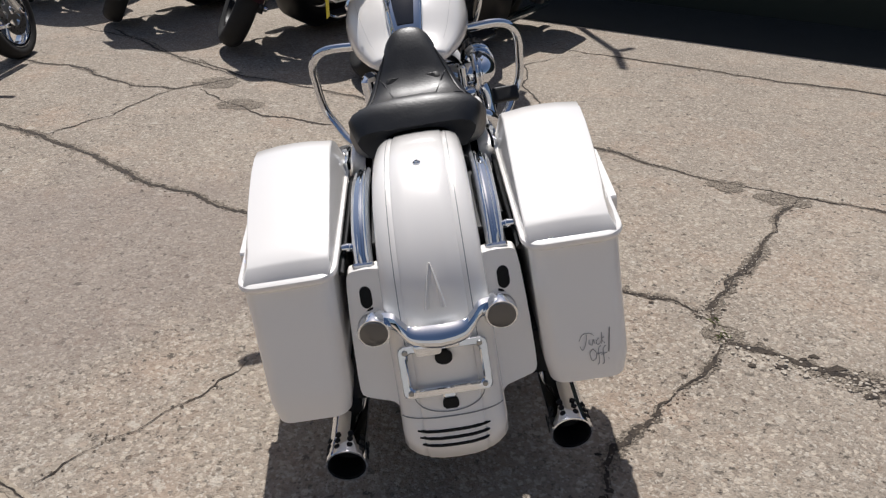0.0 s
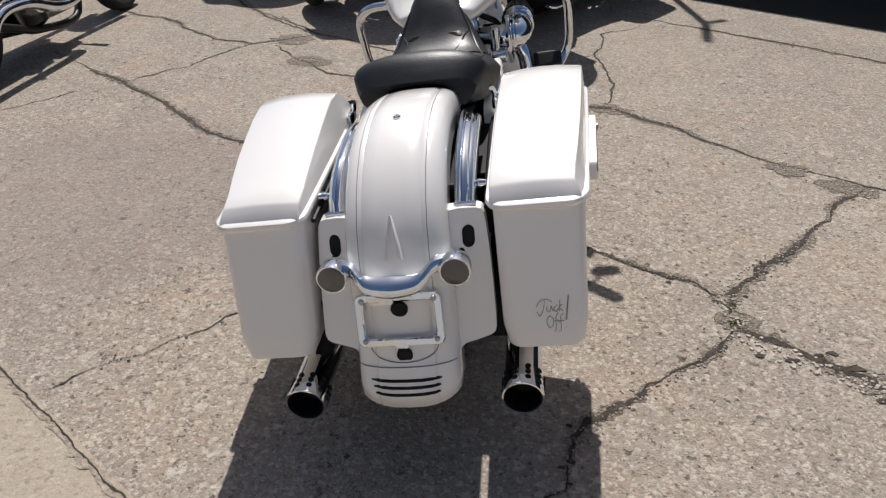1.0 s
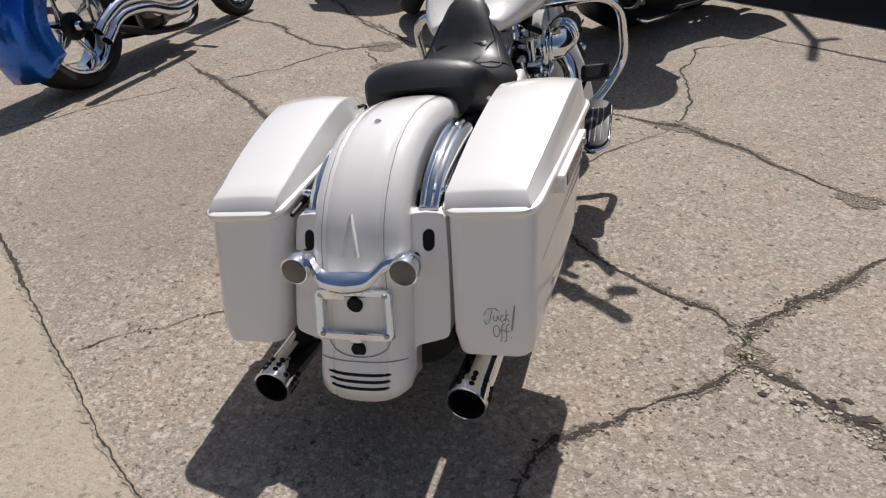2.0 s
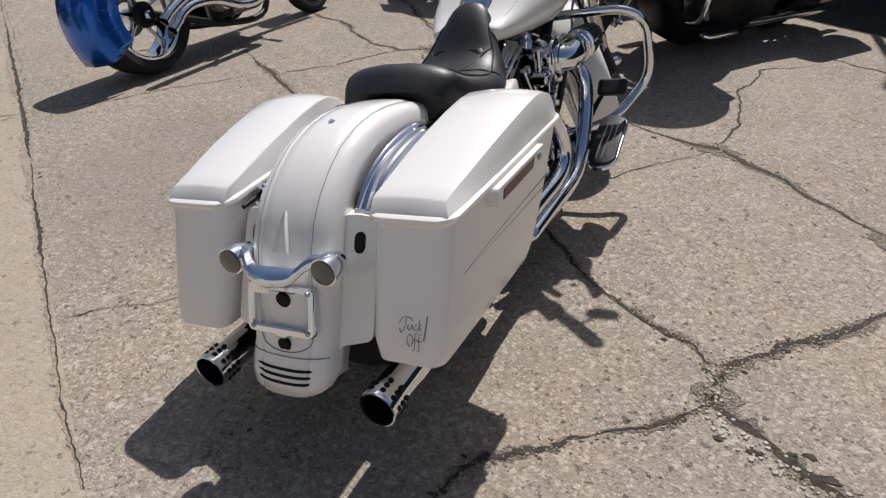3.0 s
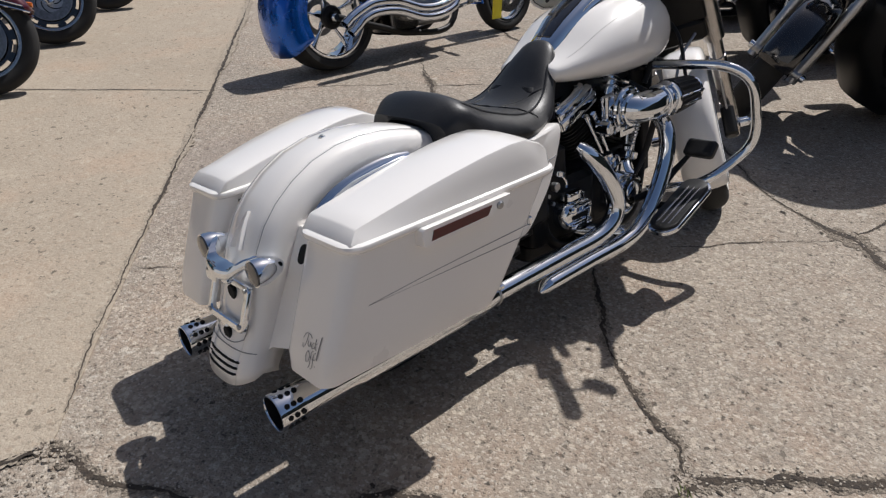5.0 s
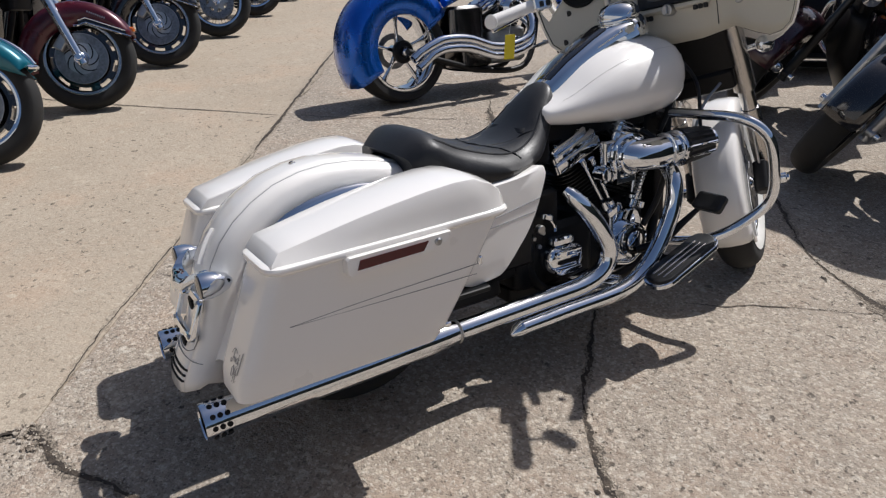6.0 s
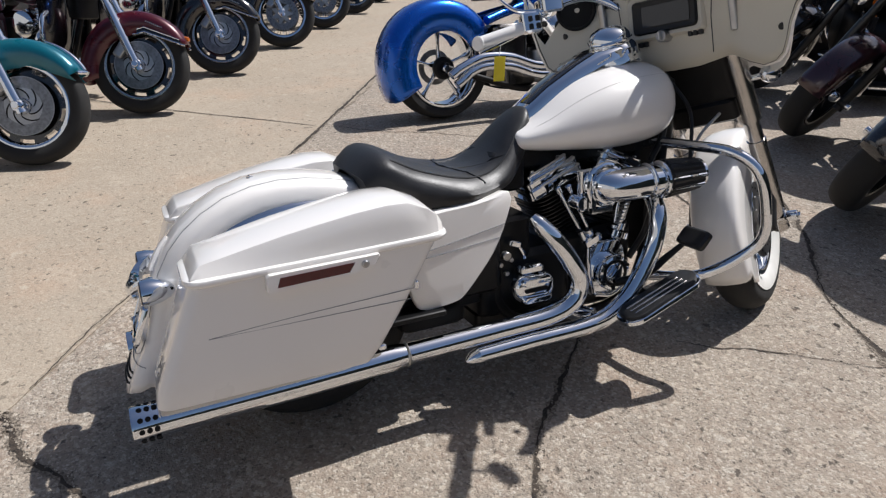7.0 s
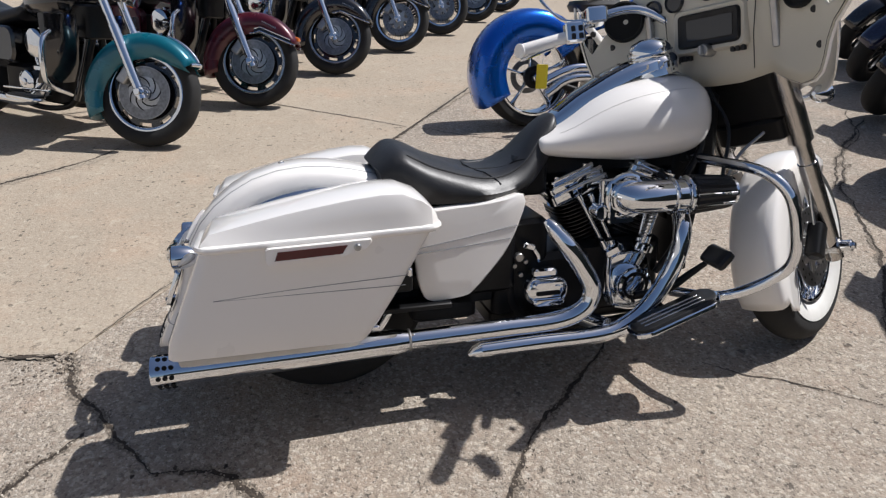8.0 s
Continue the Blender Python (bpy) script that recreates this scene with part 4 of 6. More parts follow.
        foot = P("strut_foot", block((s * 0.143, 0.222, 0.543), (0.048, 0.012, 0.022), 0.004, 0.003, Matrix.Rotation(0.5, 3, "X").to_4x4()), CHROME)
        P("strut_foot_gap", block((s * 0.143, 0.212, 0.531), (0.044, 0.010, 0.008), 0.002, 0.001), HOLE, foot)
        P("docking_stud", pipe([(s * 0.166, 0.272, 0.566), (s * 0.176, 0.268, 0.568), (s * 0.190, 0.265, 0.570)], [0.008, 0.011, 0.008], 10), CHROME)

    # light bar with bullet signals and number plate frame
    bar = spline([(-0.118, 0.085, 0.496), (-0.088, 0.072, 0.496), (-0.070, 0.054, 0.485), (-0.048, 0.044, 0.472), (0, 0.040, 0.470), (0.048, 0.044, 0.472), (0.070, 0.054, 0.485), (0.088, 0.072, 0.496), (0.118, 0.085, 0.496)], 5)
    rings = []
    for i, p in enumerate(bar):
        q = abs(p[0]) / 0.118
        hy, hz = 0.022 - 0.011 * q, 0.016 - 0.004 * q
        rings.append([(p[0], p[1] + hy * u, p[2] + hz * v) for u, v in ((-1, -0.75), (-1, -0.3), (-0.86, 0.2), (-0.35, 0.85), (0.8, 1.0), (1, 0.6), (1, -0.7), (0.6, -1), (-0.3, -1), (-0.9, -0.95))])
    bar_ob = P("light_bar", [loft(rings), loft([[(-0.026 + u * f, y, z + v) for u, v in rrect(0.058, 0.016, 0.005)] for y, z, f in ((0.055, 0.466, 1.0), (0.032, 0.460, 1.0), (0.024, 0.454, 0.95), (0.022, 0.447, 0.85))]), block((0.022, 0.040, 0.450), (0.03, 0.02, 0.018), 0.004)], CHROME, label="chrome rear light bar", angle=45)
    for s in (-1, 1):
        bullet(bar_ob, (s * 0.128, 0.058, 0.484), 0.033, 0.075)
    tilt = Matrix.Translation((0, 0.043, 0.386)) @ Matrix.Rotation(radians(-22), 4, "X")
    fr = []
    for r1, dd in (((0.184, 0.112, 0.014), 0.004), ((0.184, 0.112, 0.014), -0.005), ((0.180, 0.108, 0.013), -0.008), ((0.156, 0.084, 0.013), -0.0085), ((0.150, 0.078, 0.012), -0.005), ((0.150, 0.078, 0.012), 0.004)):
        fr.append([tilt @ Vector((u, dd, v)) for u, v in rrect(*r1, 4)])
    pf = P("plate_frame", loft(fr + [fr[0]], caps=False), CHROME, label="empty chrome number plate frame")
    for u in (-0.076, 0.076):
        for v in (-0.043, 0.043):
            P("bolt", disc(tilt @ Vector((u, -0.009, v)), 0.006, 0.006, "y", 10), STEEL, pf)
    P("plate_bracket", [block(tilt @ Vector((0, -0.002, -0.052)), (0.03, 0.012, 0.022), m=tilt)], CHROME, pf)
    P("wire_hole", [disc((0, 0.0545, 0.404), 0.018, 0.010, "y", 20)], HOLE, fend, "round dark wiring hole")
    P("wire_hole", disc((0, 0.0215, 0.309), 0.017, 0.012, "y", 20), HOLE, fend, "round dark wiring hole")

    # exhausts
    for s in (-1, 1):
        muf = P("muffler", [hollow([(s * 0.238, -0.014, 0.207), (s * 0.238, 0.062, 0.2075)], 0.0450, 0.0395, 32), tube([(s * 0.238, 0.05, 0.2075), (s * 0.237, 0.40, 0.211), (s * 0.236, 0.63, 0.214), (s * 0.236, 0.67, 0.214)], [0.0412, 0.0400, 0.0360, 0.030], 32)], CHROME, label="long chrome muffler")
        # black sleeve and disc put the bore's inner shade into the colour
        P("bore_sleeve", hollow([(s * 0.238, -0.010, 0.207), (s * 0.238, 0.048, 0.2075)], 0.0393, 0.0380, 28), BLACKMETAL, muf, "black inner sleeve that darkens the bore")
        P("muffler_bore", disc((s * 0.238, 0.044, 0.2075), 0.0378, 0.004, "y", 20), HOLE, muf, "black disc for the dark depth of the bore")
        geos = []
        for k in range(10):
            turn = Matrix.Rotation(2 * math.pi * (k + 0.5) / 10, 3, "Y")
            for r in range(3):
                v, fc = disc((0, 0, 0.0443), 0.0064, 0.0024, "z", 10)
                geos.append(([tuple(turn @ Vector(p) + Vector((s * 0.238, 0.006 + 0.0165 * r, 0.207))) for p in v], fc))
        tagged(P("tip_vents", geos, HOLE, muf, "rows of dark vent holes"), kind="stuff")
        # added block that darkens the gap and stops a sun streak on the ground
        P("muffler_gap_filler", block((s * 0.213, 0.32, 0.300), (0.092, 0.34, 0.125), 0.008, 0.004), BLACKMETAL, muf, "black filler blocking light between bag and muffler")
        P("muffler_clamp", ring_torus((s * 0.236, 0.672, 0.214), 0.030, 0.004, "y", 24, 6), STEEL, muf)
    P("rear_header", pipe([(0.236, 0.66, 0.214), (0.236, 0.95, 0.218), (0.24, 1.12, 0.225), (0.245, 1.20, 0.258), (0.245, 1.222, 0.315), (0.243, 1.19, 0.385), (0.237, 1.145, 0.452), (0.218, 1.108, 0.500), (0.200, 1.094, 0.520)], [0.0285, 0.0285, 0.0285, 0.0285, 0.0285, 0.0285, 0.028, 0.024, 0.015], 18, 8), CHROME, label="chrome rear header pipe with heat shield")
    P("front_header", pipe([(0.10, 1.545, 0.56), (0.17, 1.53, 0.53), (0.235, 1.512, 0.47), (0.25, 1.488, 0.38), (0.25, 1.428, 0.27), (0.25, 1.35, 0.195), (0.25, 1.25, 0.168), (0.25, 1.05, 0.166), (0.25, 0.88, 0.163)], [0.024, 0.026, 0.027, 0.027, 0.027, 0.027, 0.027, 0.026, 0.024], 18, 8), CHROME, label="chrome front header pipe")
    P("header_cone", tube([(0.25, 0.885, 0.163), (0.25, 0.86, 0.158), (0.25, 0.842, 0.152)], [0.024, 0.018, 0.006], 16), CHROME)
    # plates added across the sun's path, so no lit streak falls below
    for s in (-1, 1):
        P("streak_blocker", block((s * 0.165, 0.705, 0.300), (0.110, 0.20, 0.016), 0.006), BLACKMETAL, label="black plate blocking sunlight under the side cover")
    P("left_pipe", pipe([(-0.236, 0.66, 0.214), (-0.236, 0.9, 0.22), (-0.12, 1.05, 0.20), (0.1, 1.2, 0.19), (0.235, 1.28, 0.185)], 0.026, 14), CHROME)

    # seat: broad cup, raised rear bolster with a hollow back, bell-shaped nose
    stations = ((0.602, 0.160, 0.696, 0.684, 0.612), (0.622, 0.169, 0.717, 0.701, 0.606), (0.650, 0.177, 0.738, 0.718, 0.598), (0.682, 0.182, 0.747, 0.720, 0.591), (0.72, 0.186, 0.736, 0.704, 0.586), (0.765, 0.191, 0.713, 0.682, 0.584), (0.82, 0.195, 0.690, 0.664, 0.582), (0.88, 0.198, 0.671, 0.648, 0.582), (0.93, 0.194, 0.662, 0.640, 0.584),
                (0.98, 0.176, 0.664, 0.640, 0.588), (1.02, 0.160, 0.680, 0.650, 0.594), (1.055, 0.145, 0.706, 0.668, 0.604), (1.085, 0.126, 0.738, 0.697, 0.622), (1.11, 0.108, 0.765, 0.726, 0.645), (1.135, 0.091, 0.787, 0.754, 0.67), (1.155, 0.078, 0.800, 0.775, 0.70), (1.172, 0.063, 0.806, 0.788, 0.73), (1.182, 0.038, 0.804, 0.794, 0.75))
    rings = []
    for y, w, zc, ze, zb in stations:
        cup = max(0.0, 1 - abs(y - 0.90) / 0.16) * 0.006
        bow = 1.1 * min(1.0, max(0.0, 1 - (y - 0.612) / 0.12))
        half = [(0, zc - cup), (0.2, zc - cup * 0.8), (0.4, zc - (zc - ze) * 0.12), (0.6, zc - (zc - ze) * 0.34 + cup * 0.6), (0.76, ze + (zc - ze) * 0.30), (0.88, ze - 0.004), (0.96, ze - 0.022), (1.0, ze - (ze - zb) * 0.55), (0.97, zb + 0.008), (0.86, zb)]
        tuck = 0.34 * min(1.0, max(0.0, 1 - (y - 0.612) / 0.17))
        half = [(a * (1 - tuck * (0.25, 0.6, 1.0)[k - 7]) if k > 6 else a, z) for k, (a, z) in enumerate(half)]
        ring = [(w * a, y + bow * (w * a) ** 2, z) for a, z in half]
        rings.append(ring + [(0, y, zb)] + [(-p[0], p[1], p[2]) for p in ring[:0:-1]])
    cols = [spline([r[i] for r in rings], 3) for i in range(len(rings[0]))]
    fine = [[c[j] for c in cols] for j in range(len(cols[0]))]
    lip, deep = [], []
    for px, py, pz in fine[0]:
        a = px * 0.60
        z = 0.606 + (pz - 0.606) * 0.86 - 0.9 * a * a
        lip.append((a, 0.614 + 1.1 * a * a, z))
        deep.append((a * 0.95, 0.650 + 1.1 * a * a, z - 0.004))
    seat = P("seat", loft([deep, lip] + fine), LEATHER, label="black leather solo seat with stitched panels", angle=50)

    def seat_top(x, y):
        j = min(range(len(fine)), key=lambda k: abs(fine[k][0][1] - y))
        row = [fine[j][i] for i in range(9)]
        for p, q in zip(row, row[1:]):
            if p[0] <= abs(x) <= q[0]:
                return p[2] + (q[2] - p[2]) * (abs(x) - p[0]) / max(1e-6, q[0] - p[0])
        return row[-1][2]

    seam = [(x, 0.900 + 0.55 * max(0.0, abs(x) - 0.09) + 0.15 * abs(x)) for x in np.linspace(-0.165, 0.165, 23)]
    P("seat_welt", tube([(x, y, seat_top(x, y) + 0.0010) for x, y in seam], 0.0028, 6), LEATHER, seat, "raised leather welt across the seat")
    for s in (-1, 1):
        edge = [(s * abs(r[4][0]), r[4][1], r[4][2] + 0.0005) for r in fine if 0.70 < r[4][1] < 1.12]
        P("seat_piping", tube(edge, [0.0012] + [0.0034] * (len(edge) - 2) + [0.0012], 6), LEATHER, seat, "raised leather piping along the seat edge")
        st = [(s * (0.056 + 0.050 * t ** 1.5), 0.915 + 0.155 * t) for t in np.linspace(0, 1, 12)]
        P("seat_stitching", tube([(x, y, seat_top(x, y) + 0.0004) for x, y in st], 0.0018, 5), LEATHER, seat, "stitched leather seam")

    # tank
    rings = []
    for y, hw, zt, zw, zb in ((1.106, 0.085, 0.735, 0.718, 0.704), (1.108, 0.105, 0.744, 0.720, 0.695), (1.118, 0.118, 0.750, 0.722, 0.688), (1.15, 0.136, 0.762, 0.727, 0.682), (1.20, 0.160, 0.788, 0.735, 0.675), (1.28, 0.187, 0.846, 0.746, 0.668), (1.36, 0.205, 0.885, 0.758, 0.660), (1.44, 0.213, 0.905, 0.768, 0.657), (1.52, 0.211, 0.913, 0.775, 0.660), (1.585, 0.195, 0.909, 0.780, 0.672), (1.624, 0.165, 0.893, 0.783, 0.697), (1.645, 0.120, 0.867, 0.785, 0.728), (1.653, 0.05, 0.83, 0.786, 0.760)):
        ring = []
        for k in range(13):
            a = radians(90 - 180 * k / 12)
            c, sn = math.cos(a), math.sin(a)
            x = hw * (abs(c) ** 0.75)
            zz = zw + (zt - zw) * (abs(sn) ** 0.9) if sn >= 0 else zw - (zw - zb) * (abs(sn) ** 0.8)
            ring.append((x, y, zz))
        ring += [(-p[0], p[1], p[2]) for p in ring[-2:0:-1]]
        rings.append(ring)
    cols = [spline([r[i] for r in rings], 3) for i in range(len(rings[0]))]
    tank = P("fuel_tank", loft([[c[j] for c in cols] for j in range(len(cols[0]))]), PEARL, label="teardrop pearl white fuel tank", angle=60)
    for s in (-1, 1):
        P("tank_stripe", tube([Vector((s * (abs(q.x) + 0.0004), q.y, q.z + 0.0002)) for q in cols[3][10:29]], 0.0005, 5), FINELINE, tank, "thin grey pinstripe")
    rings = []
    for y, z, w in ((1.160, 0.780, 0.036), (1.18, 0.801, 0.048), (1.25, 0.855, 0.058), (1.35, 0.911, 0.064), (1.42, 0.943, 0.074), (1.48, 0.962, 0.078), (1.54, 0.964, 0.070), (1.585, 0.945, 0.045)):
        rings.append([(-w * 1.04, y, z - 0.034), (-w * 0.99, y, z - 0.010), (-w * 0.86, y, z - 0.001), (-w * 0.5, y, z + 0.002), (0, y, z + 0.003), (w * 0.5, y, z + 0.002), (w * 0.86, y, z - 0.001), (w * 0.99, y, z - 0.010), (w * 1.04, y, z - 0.034)])
    dash = P("tank_console", loft(rings), CHROME, tank, "long chrome tank console")
    P("console_inlay", loft([[(u * 0.66, y, z + 0.0036 + d) for u, d in ((-w, 0), (w, 0), (w * 0.9, 0.002), (-w * 0.9, 0.002))] for y, z, w in ((1.19, 0.8087, 0.040), (1.25, 0.855, 0.052), (1.35, 0.911, 0.058), (1.41, 0.9385, 0.058))]), BLACKPAINT, dash, "dark inlay strip")
    v, fc = weld([lathe([(0.078, -0.040), (0.074, -0.014), (0.064, -0.004), (0.058, 0.0), (0.060, 0.006), (0.057, 0.018), (0.046, 0.030), (0.024, 0.037), (0.003, 0.038)], (0, 0, 0), "z", 32), ring_torus((0, 0, 0.008), 0.060, 0.003, "z", 32, 6)])
    rise = Matrix.Translation((0, 1.500, 0.966)) @ Matrix.Rotation(radians(13), 4, "X") @ Matrix.Diagonal((1.1, 1.1, 1.35, 1.0))
    P("fuel_cap", ([tuple(rise @ Vector(p)) for p in v], fc), CHROME, tank, "domed chrome fuel cap")

    # side covers
    for s in (-1, 1):
        o = round_outline([(1.050, 0.612), (0.93, 0.592), (0.80, 0.585), (0.685, 0.575), (0.668, 0.49), (0.70, 0.455), (0.712, 0.36), (0.735, 0.302), (0.855, 0.312), (0.885, 0.335), (0.985, 0.445)], 2)
        rings = []
        for x, f in ((0.155, 0.97), (0.185, 1.0), (0.195, 0.985), (0.200, 0.94), (0.202, 0.6)):
            rings.append([(s * (x - 0.02 * max(0, (y - 0.9)) * 2), 0.85 + (y - 0.85) * f, 0.46 + (z - 0.46) * f) for y, z in o])
        sc = P("side_cover", loft(rings), PEARL, label="pearl white stretched side cover")
        for a, b in (((0.72, 0.473), (1.005, 0.515)), ((0.70, 0.456), (0.985, 0.478))):
            P("pinstripe", tube([(s * 0.2035, a[0], a[1]), (s * 0.2035, (a[0] + b[0]) / 2, (a[1] + b[1]) / 2), (s * 0.196, b[0], b[1])], 0.0013, 5), STRIPE, sc, "thin grey pinstripe")

    # frame, swingarm, and black blocks that stand in for deep shade between the parts
    P("main_frame", [pipe([(s * 0.11, 0.55, 0.60), (s * 0.12, 0.75, 0.56), (s * 0.12, 0.98, 0.40), (s * 0.13, 1.02, 0.24), (s * 0.13, 1.15, 0.16), (s * 0.12, 1.45, 0.16), (s * 0.09, 1.58, 0.28), (s * 0.05, 1.68, 0.62), (0, 1.72, 0.80)], 0.017, 10) for s in (-1, 1)] + [pipe([(0, 1.72, 0.86), (0, 1.5, 0.70), (0, 1.2, 0.66), (0, 0.9, 0.58), (0, 0.5, 0.60)], 0.022, 10)], BLACKMETAL, label="black tubular frame")
    P("swingarm", [block((s * 0.125, 0.70, 0.30), (0.03, 0.5, 0.06)) for s in (-1, 1)] + [block((0, 0.95, 0.32), (0.24, 0.07, 0.09))], BLACKMETAL, label="black swingarm")
    P("oil_tank", block((0.0, 0.90, 0.45), (0.32, 0.24, 0.30), 0.03, 0.012), BLACKMETAL, label="black oil tank")
    P("battery_box", block((0.02, 0.80, 0.30), (0.24, 0.20, 0.16), 0.02, 0.01), BLACKMETAL, label="black battery box")
    P("transmission_case", block((0.03, 1.04, 0.36), (0.22, 0.18, 0.30), 0.03, 0.012), BLACKMETAL, label="black transmission case")
    # added fillers: black in place of the shaded gaps behind and above the cylinders
    P("seat_gap_filler", block((0, 1.085, 0.632), (0.18, 0.11, 0.12), 0.02, 0.01), BLACKMETAL, label="black filler block for the dark gap under the seat nose")
    P("tank_gap_filler", block((-0.03, 1.36, 0.655), (0.15, 0.46, 0.07), 0.02, 0.01), BLACKMETAL, label="black filler block for the dark gap under the tank")
    P("intake_manifold", block((-0.06, 1.375, 0.56), (0.12, 0.16, 0.16), 0.03, 0.012), BLACKMETAL, label="black intake manifold")
    for s in (-1, 1):
        P("shock_absorber", tube([(s * 0.165, 0.50, 0.32), (s * 0.165, 0.66, 0.50)], 0.024, 12), BLACKMETAL)
    P("fuel_line_fittings", disc((0.172, 1.02, 0.41), 0.013, 0.02), STEEL)

    # engine
    eng = P("engine_case", [block((0, 1.37, 0.30), (0.24, 0.32, 0.24), 0.06, 0.02), block((0.0, 1.14, 0.30), (0.28, 0.26, 0.20), 0.04, 0.02), block((0, 1.2, 0.19), (0.22, 0.5, 0.06), 0.02, 0.01)], BLACKMETAL, label="black V-twin engine case")
    cylinder_head(eng, (0.0, 1.312, 0.40), radians(21), 0.175, 0.165, 13)
    cylinder_head(eng, (0.0, 1.42, 0.40), radians(-22), 0.175, 0.165, 13)
    cc = P("cam_cover", [plate(round_outline([(1.305, 0.26), (1.315, 0.36), (1.345, 0.385), (1.44, 0.385), (1.462, 0.34), (1.462, 0.25), (1.43, 0.205), (1.33, 0.205)], 2), 0.11, 0.150, 0.006)], CHROME, eng, "chrome cam cover")
    P("timer_cover", [lathe([(0.058, 0.148), (0.058, 0.176), (0.054, 0.184), (0.046, 0.187), (0.043, 0.184), (0.034, 0.184), (0.031, 0.188), (0.012, 0.191), (0.001, 0.191)], (0, 1.397, 0.286), "x", 36)], CHROME, cc, "round chrome timer cover")
    P("cover_groove", lathe([(0.0425, 0.1845), (0.0425, 0.1856), (0.0345, 0.1856), (0.0345, 0.1845)], (0, 1.397, 0.286), "x", 28, True), BLACKMETAL, cc, "dark ring groove")
    for k in range(6):
        P("cover_bolt", disc((0.186, 1.397 + 0.050 * math.cos(k * 1.047 + 0.4), 0.286 + 0.050 * math.sin(k * 1.047 + 0.4)), 0.0055, 0.010, "x", 8), BLACKMETAL, cc)
    P("cover_web", [pipe([(0.155, 1.318, 0.375), (0.160, 1.316, 0.30), (0.158, 1.335, 0.225)], 0.009, 10), pipe([(0.155, 1.345, 0.215), (0.160, 1.40, 0.205), (0.155, 1.45, 0.225)], 0.007, 10)], CHROME, cc)
    for y, a in ((1.335, 24), (1.435, -22)):
        P("lifter_block", block((0.135, y, 0.397), (0.055, 0.064, 0.030), 0.010, 0.006, Matrix.Rotation(radians(a), 4, "X")), CHROME, eng, "chrome lifter block")
    for y0, y1 in ((1.313, 1.204), (1.340, 1.245), (1.42, 1.46), (1.445, 1.515)):
        P("pushrod_tube", [tube([(0.140, y0, 0.40), (0.133, y0 + (y1 - y0) * 0.87, 0.574)], 0.0070, 10), tube([(0.140, y0, 0.40), (0.139, y0 + (y1 - y0) * 0.14, 0.428)], 0.0125, 10), tube([(0.134, y0 + (y1 - y0) * 0.78, 0.556), (0.133, y0 + (y1 - y0) * 0.87, 0.574)], 0.010, 10)], CHROME, eng, "chrome pushrod tube")
        P("tube_collar", [ring_torus((0.140, y0 + (y1 - y0) * 0.16, 0.432), 0.010, 0.004, "z", 14, 6)], BLACKMETAL, eng)
    tr = P("starter_cover", [loft([[(x, 1.107 + u * f, 0.298 + v * f) for u, v in rrect(0.140, 0.090, 0.040, 6)] for x, f in ((0.13, 0.90), (0.148, 1.0), (0.172, 1.0), (0.186, 0.93), (0.192, 0.80), (0.193, 0.5))])], CHROME, eng, "rounded chrome transmission cover")
    P("cover_fin", [loft([[(x, 1.107 + u * f, 0.298 + dz + v * f) for u, v in rrect(w, 0.020, 0.0095, 5)] for x, f in ((0.185, 1.0), (0.200, 1.0), (0.205, 0.86))]) for dz, w in ((-0.030, 0.098), (0.024, 0.100))], CHROME, tr)
    P("cover_slot", loft([[(x, 1.107 + u * f, 0.295 + v * f) for u, v in rrect(0.080, 0.013, 0.006, 4)] for x, f in ((0.190, 1.0), (0.1965, 0.96))]), HOLE, tr, "dark slot")
    P("cover_cap", block((0.15, 1.100, 0.357), (0.08, 0.078, 0.026), 0.010, 0.006), CHROME, tr)
    P("clutch_fitting", [block((0.155, 1.055, 0.437), (0.03, 0.040, 0.018), 0.005, 0.003, Matrix.Rotation(radians(-20), 4, "X")), pipe([(0.155, 1.07, 0.430), (0.158, 1.085, 0.405), (0.155, 1.09, 0.385)], 0.006, 8)], CHROME, eng, "small chrome clutch fitting")
    for y, z in ((1.035, 0.345), (1.015, 0.375), (1.05, 0.385)):
        P("case_bolt", disc((0.146, y, z), 0.007, 0.014, "x", 8), STEEL, eng)
    P("primary_cover", [plate(round_outline([(0.98, 0.26), (1.0, 0.37), (1.14, 0.40), (1.40, 0.38), (1.46, 0.30), (1.42, 0.20), (1.2, 0.17), (1.02, 0.19)], 2), -0.12, -0.20, 0.012), disc((-0.20, 1.06, 0.29), 0.06, 0.02)], CHROME, eng, "chrome primary cover")

    # intake: chrome elbow, clamp, black cone filter
    ac = P("air_intake", [pipe([(0.12, 1.36, 0.575), (0.18, 1.325, 0.578), (0.225, 1.345, 0.578), (0.235, 1.40, 0.577), (0.232, 1.46, 0.576), (0.23, 1.51, 0.575)], [0.038, 0.043, 0.046, 0.049, 0.049, 0.047], 22), ring_torus((0.23, 1.515, 0.575), 0.050, 0.008, "y", 28), ring_torus((0.233, 1.465, 0.576), 0.051, 0.005, "y", 28), ring_torus((0.205, 1.338, 0.578), 0.062, 0.009, "x", 32), ring_torus((0.222, 1.338, 0.578), 0.046, 0.008, "x", 28), block((0.16, 1.30, 0.56), (0.03, 0.05, 0.13), 0.01, 0.005)], CHROME, label="fat chrome intake elbow")
    n = 40
    rings = []
    for y, r in ((1.522, 0.048), (1.53, 0.060), (1.65, 0.050), (1.66, 0.046)):
        rings.append([(0.228 + (r * (1 - 0.07 * (k % 2))) * math.cos(2 * math.pi * k / n), y, 0.575 + (r * (1 - 0.07 * (k % 2))) * math.sin(2 * math.pi * k / n)) for k in range(n)])
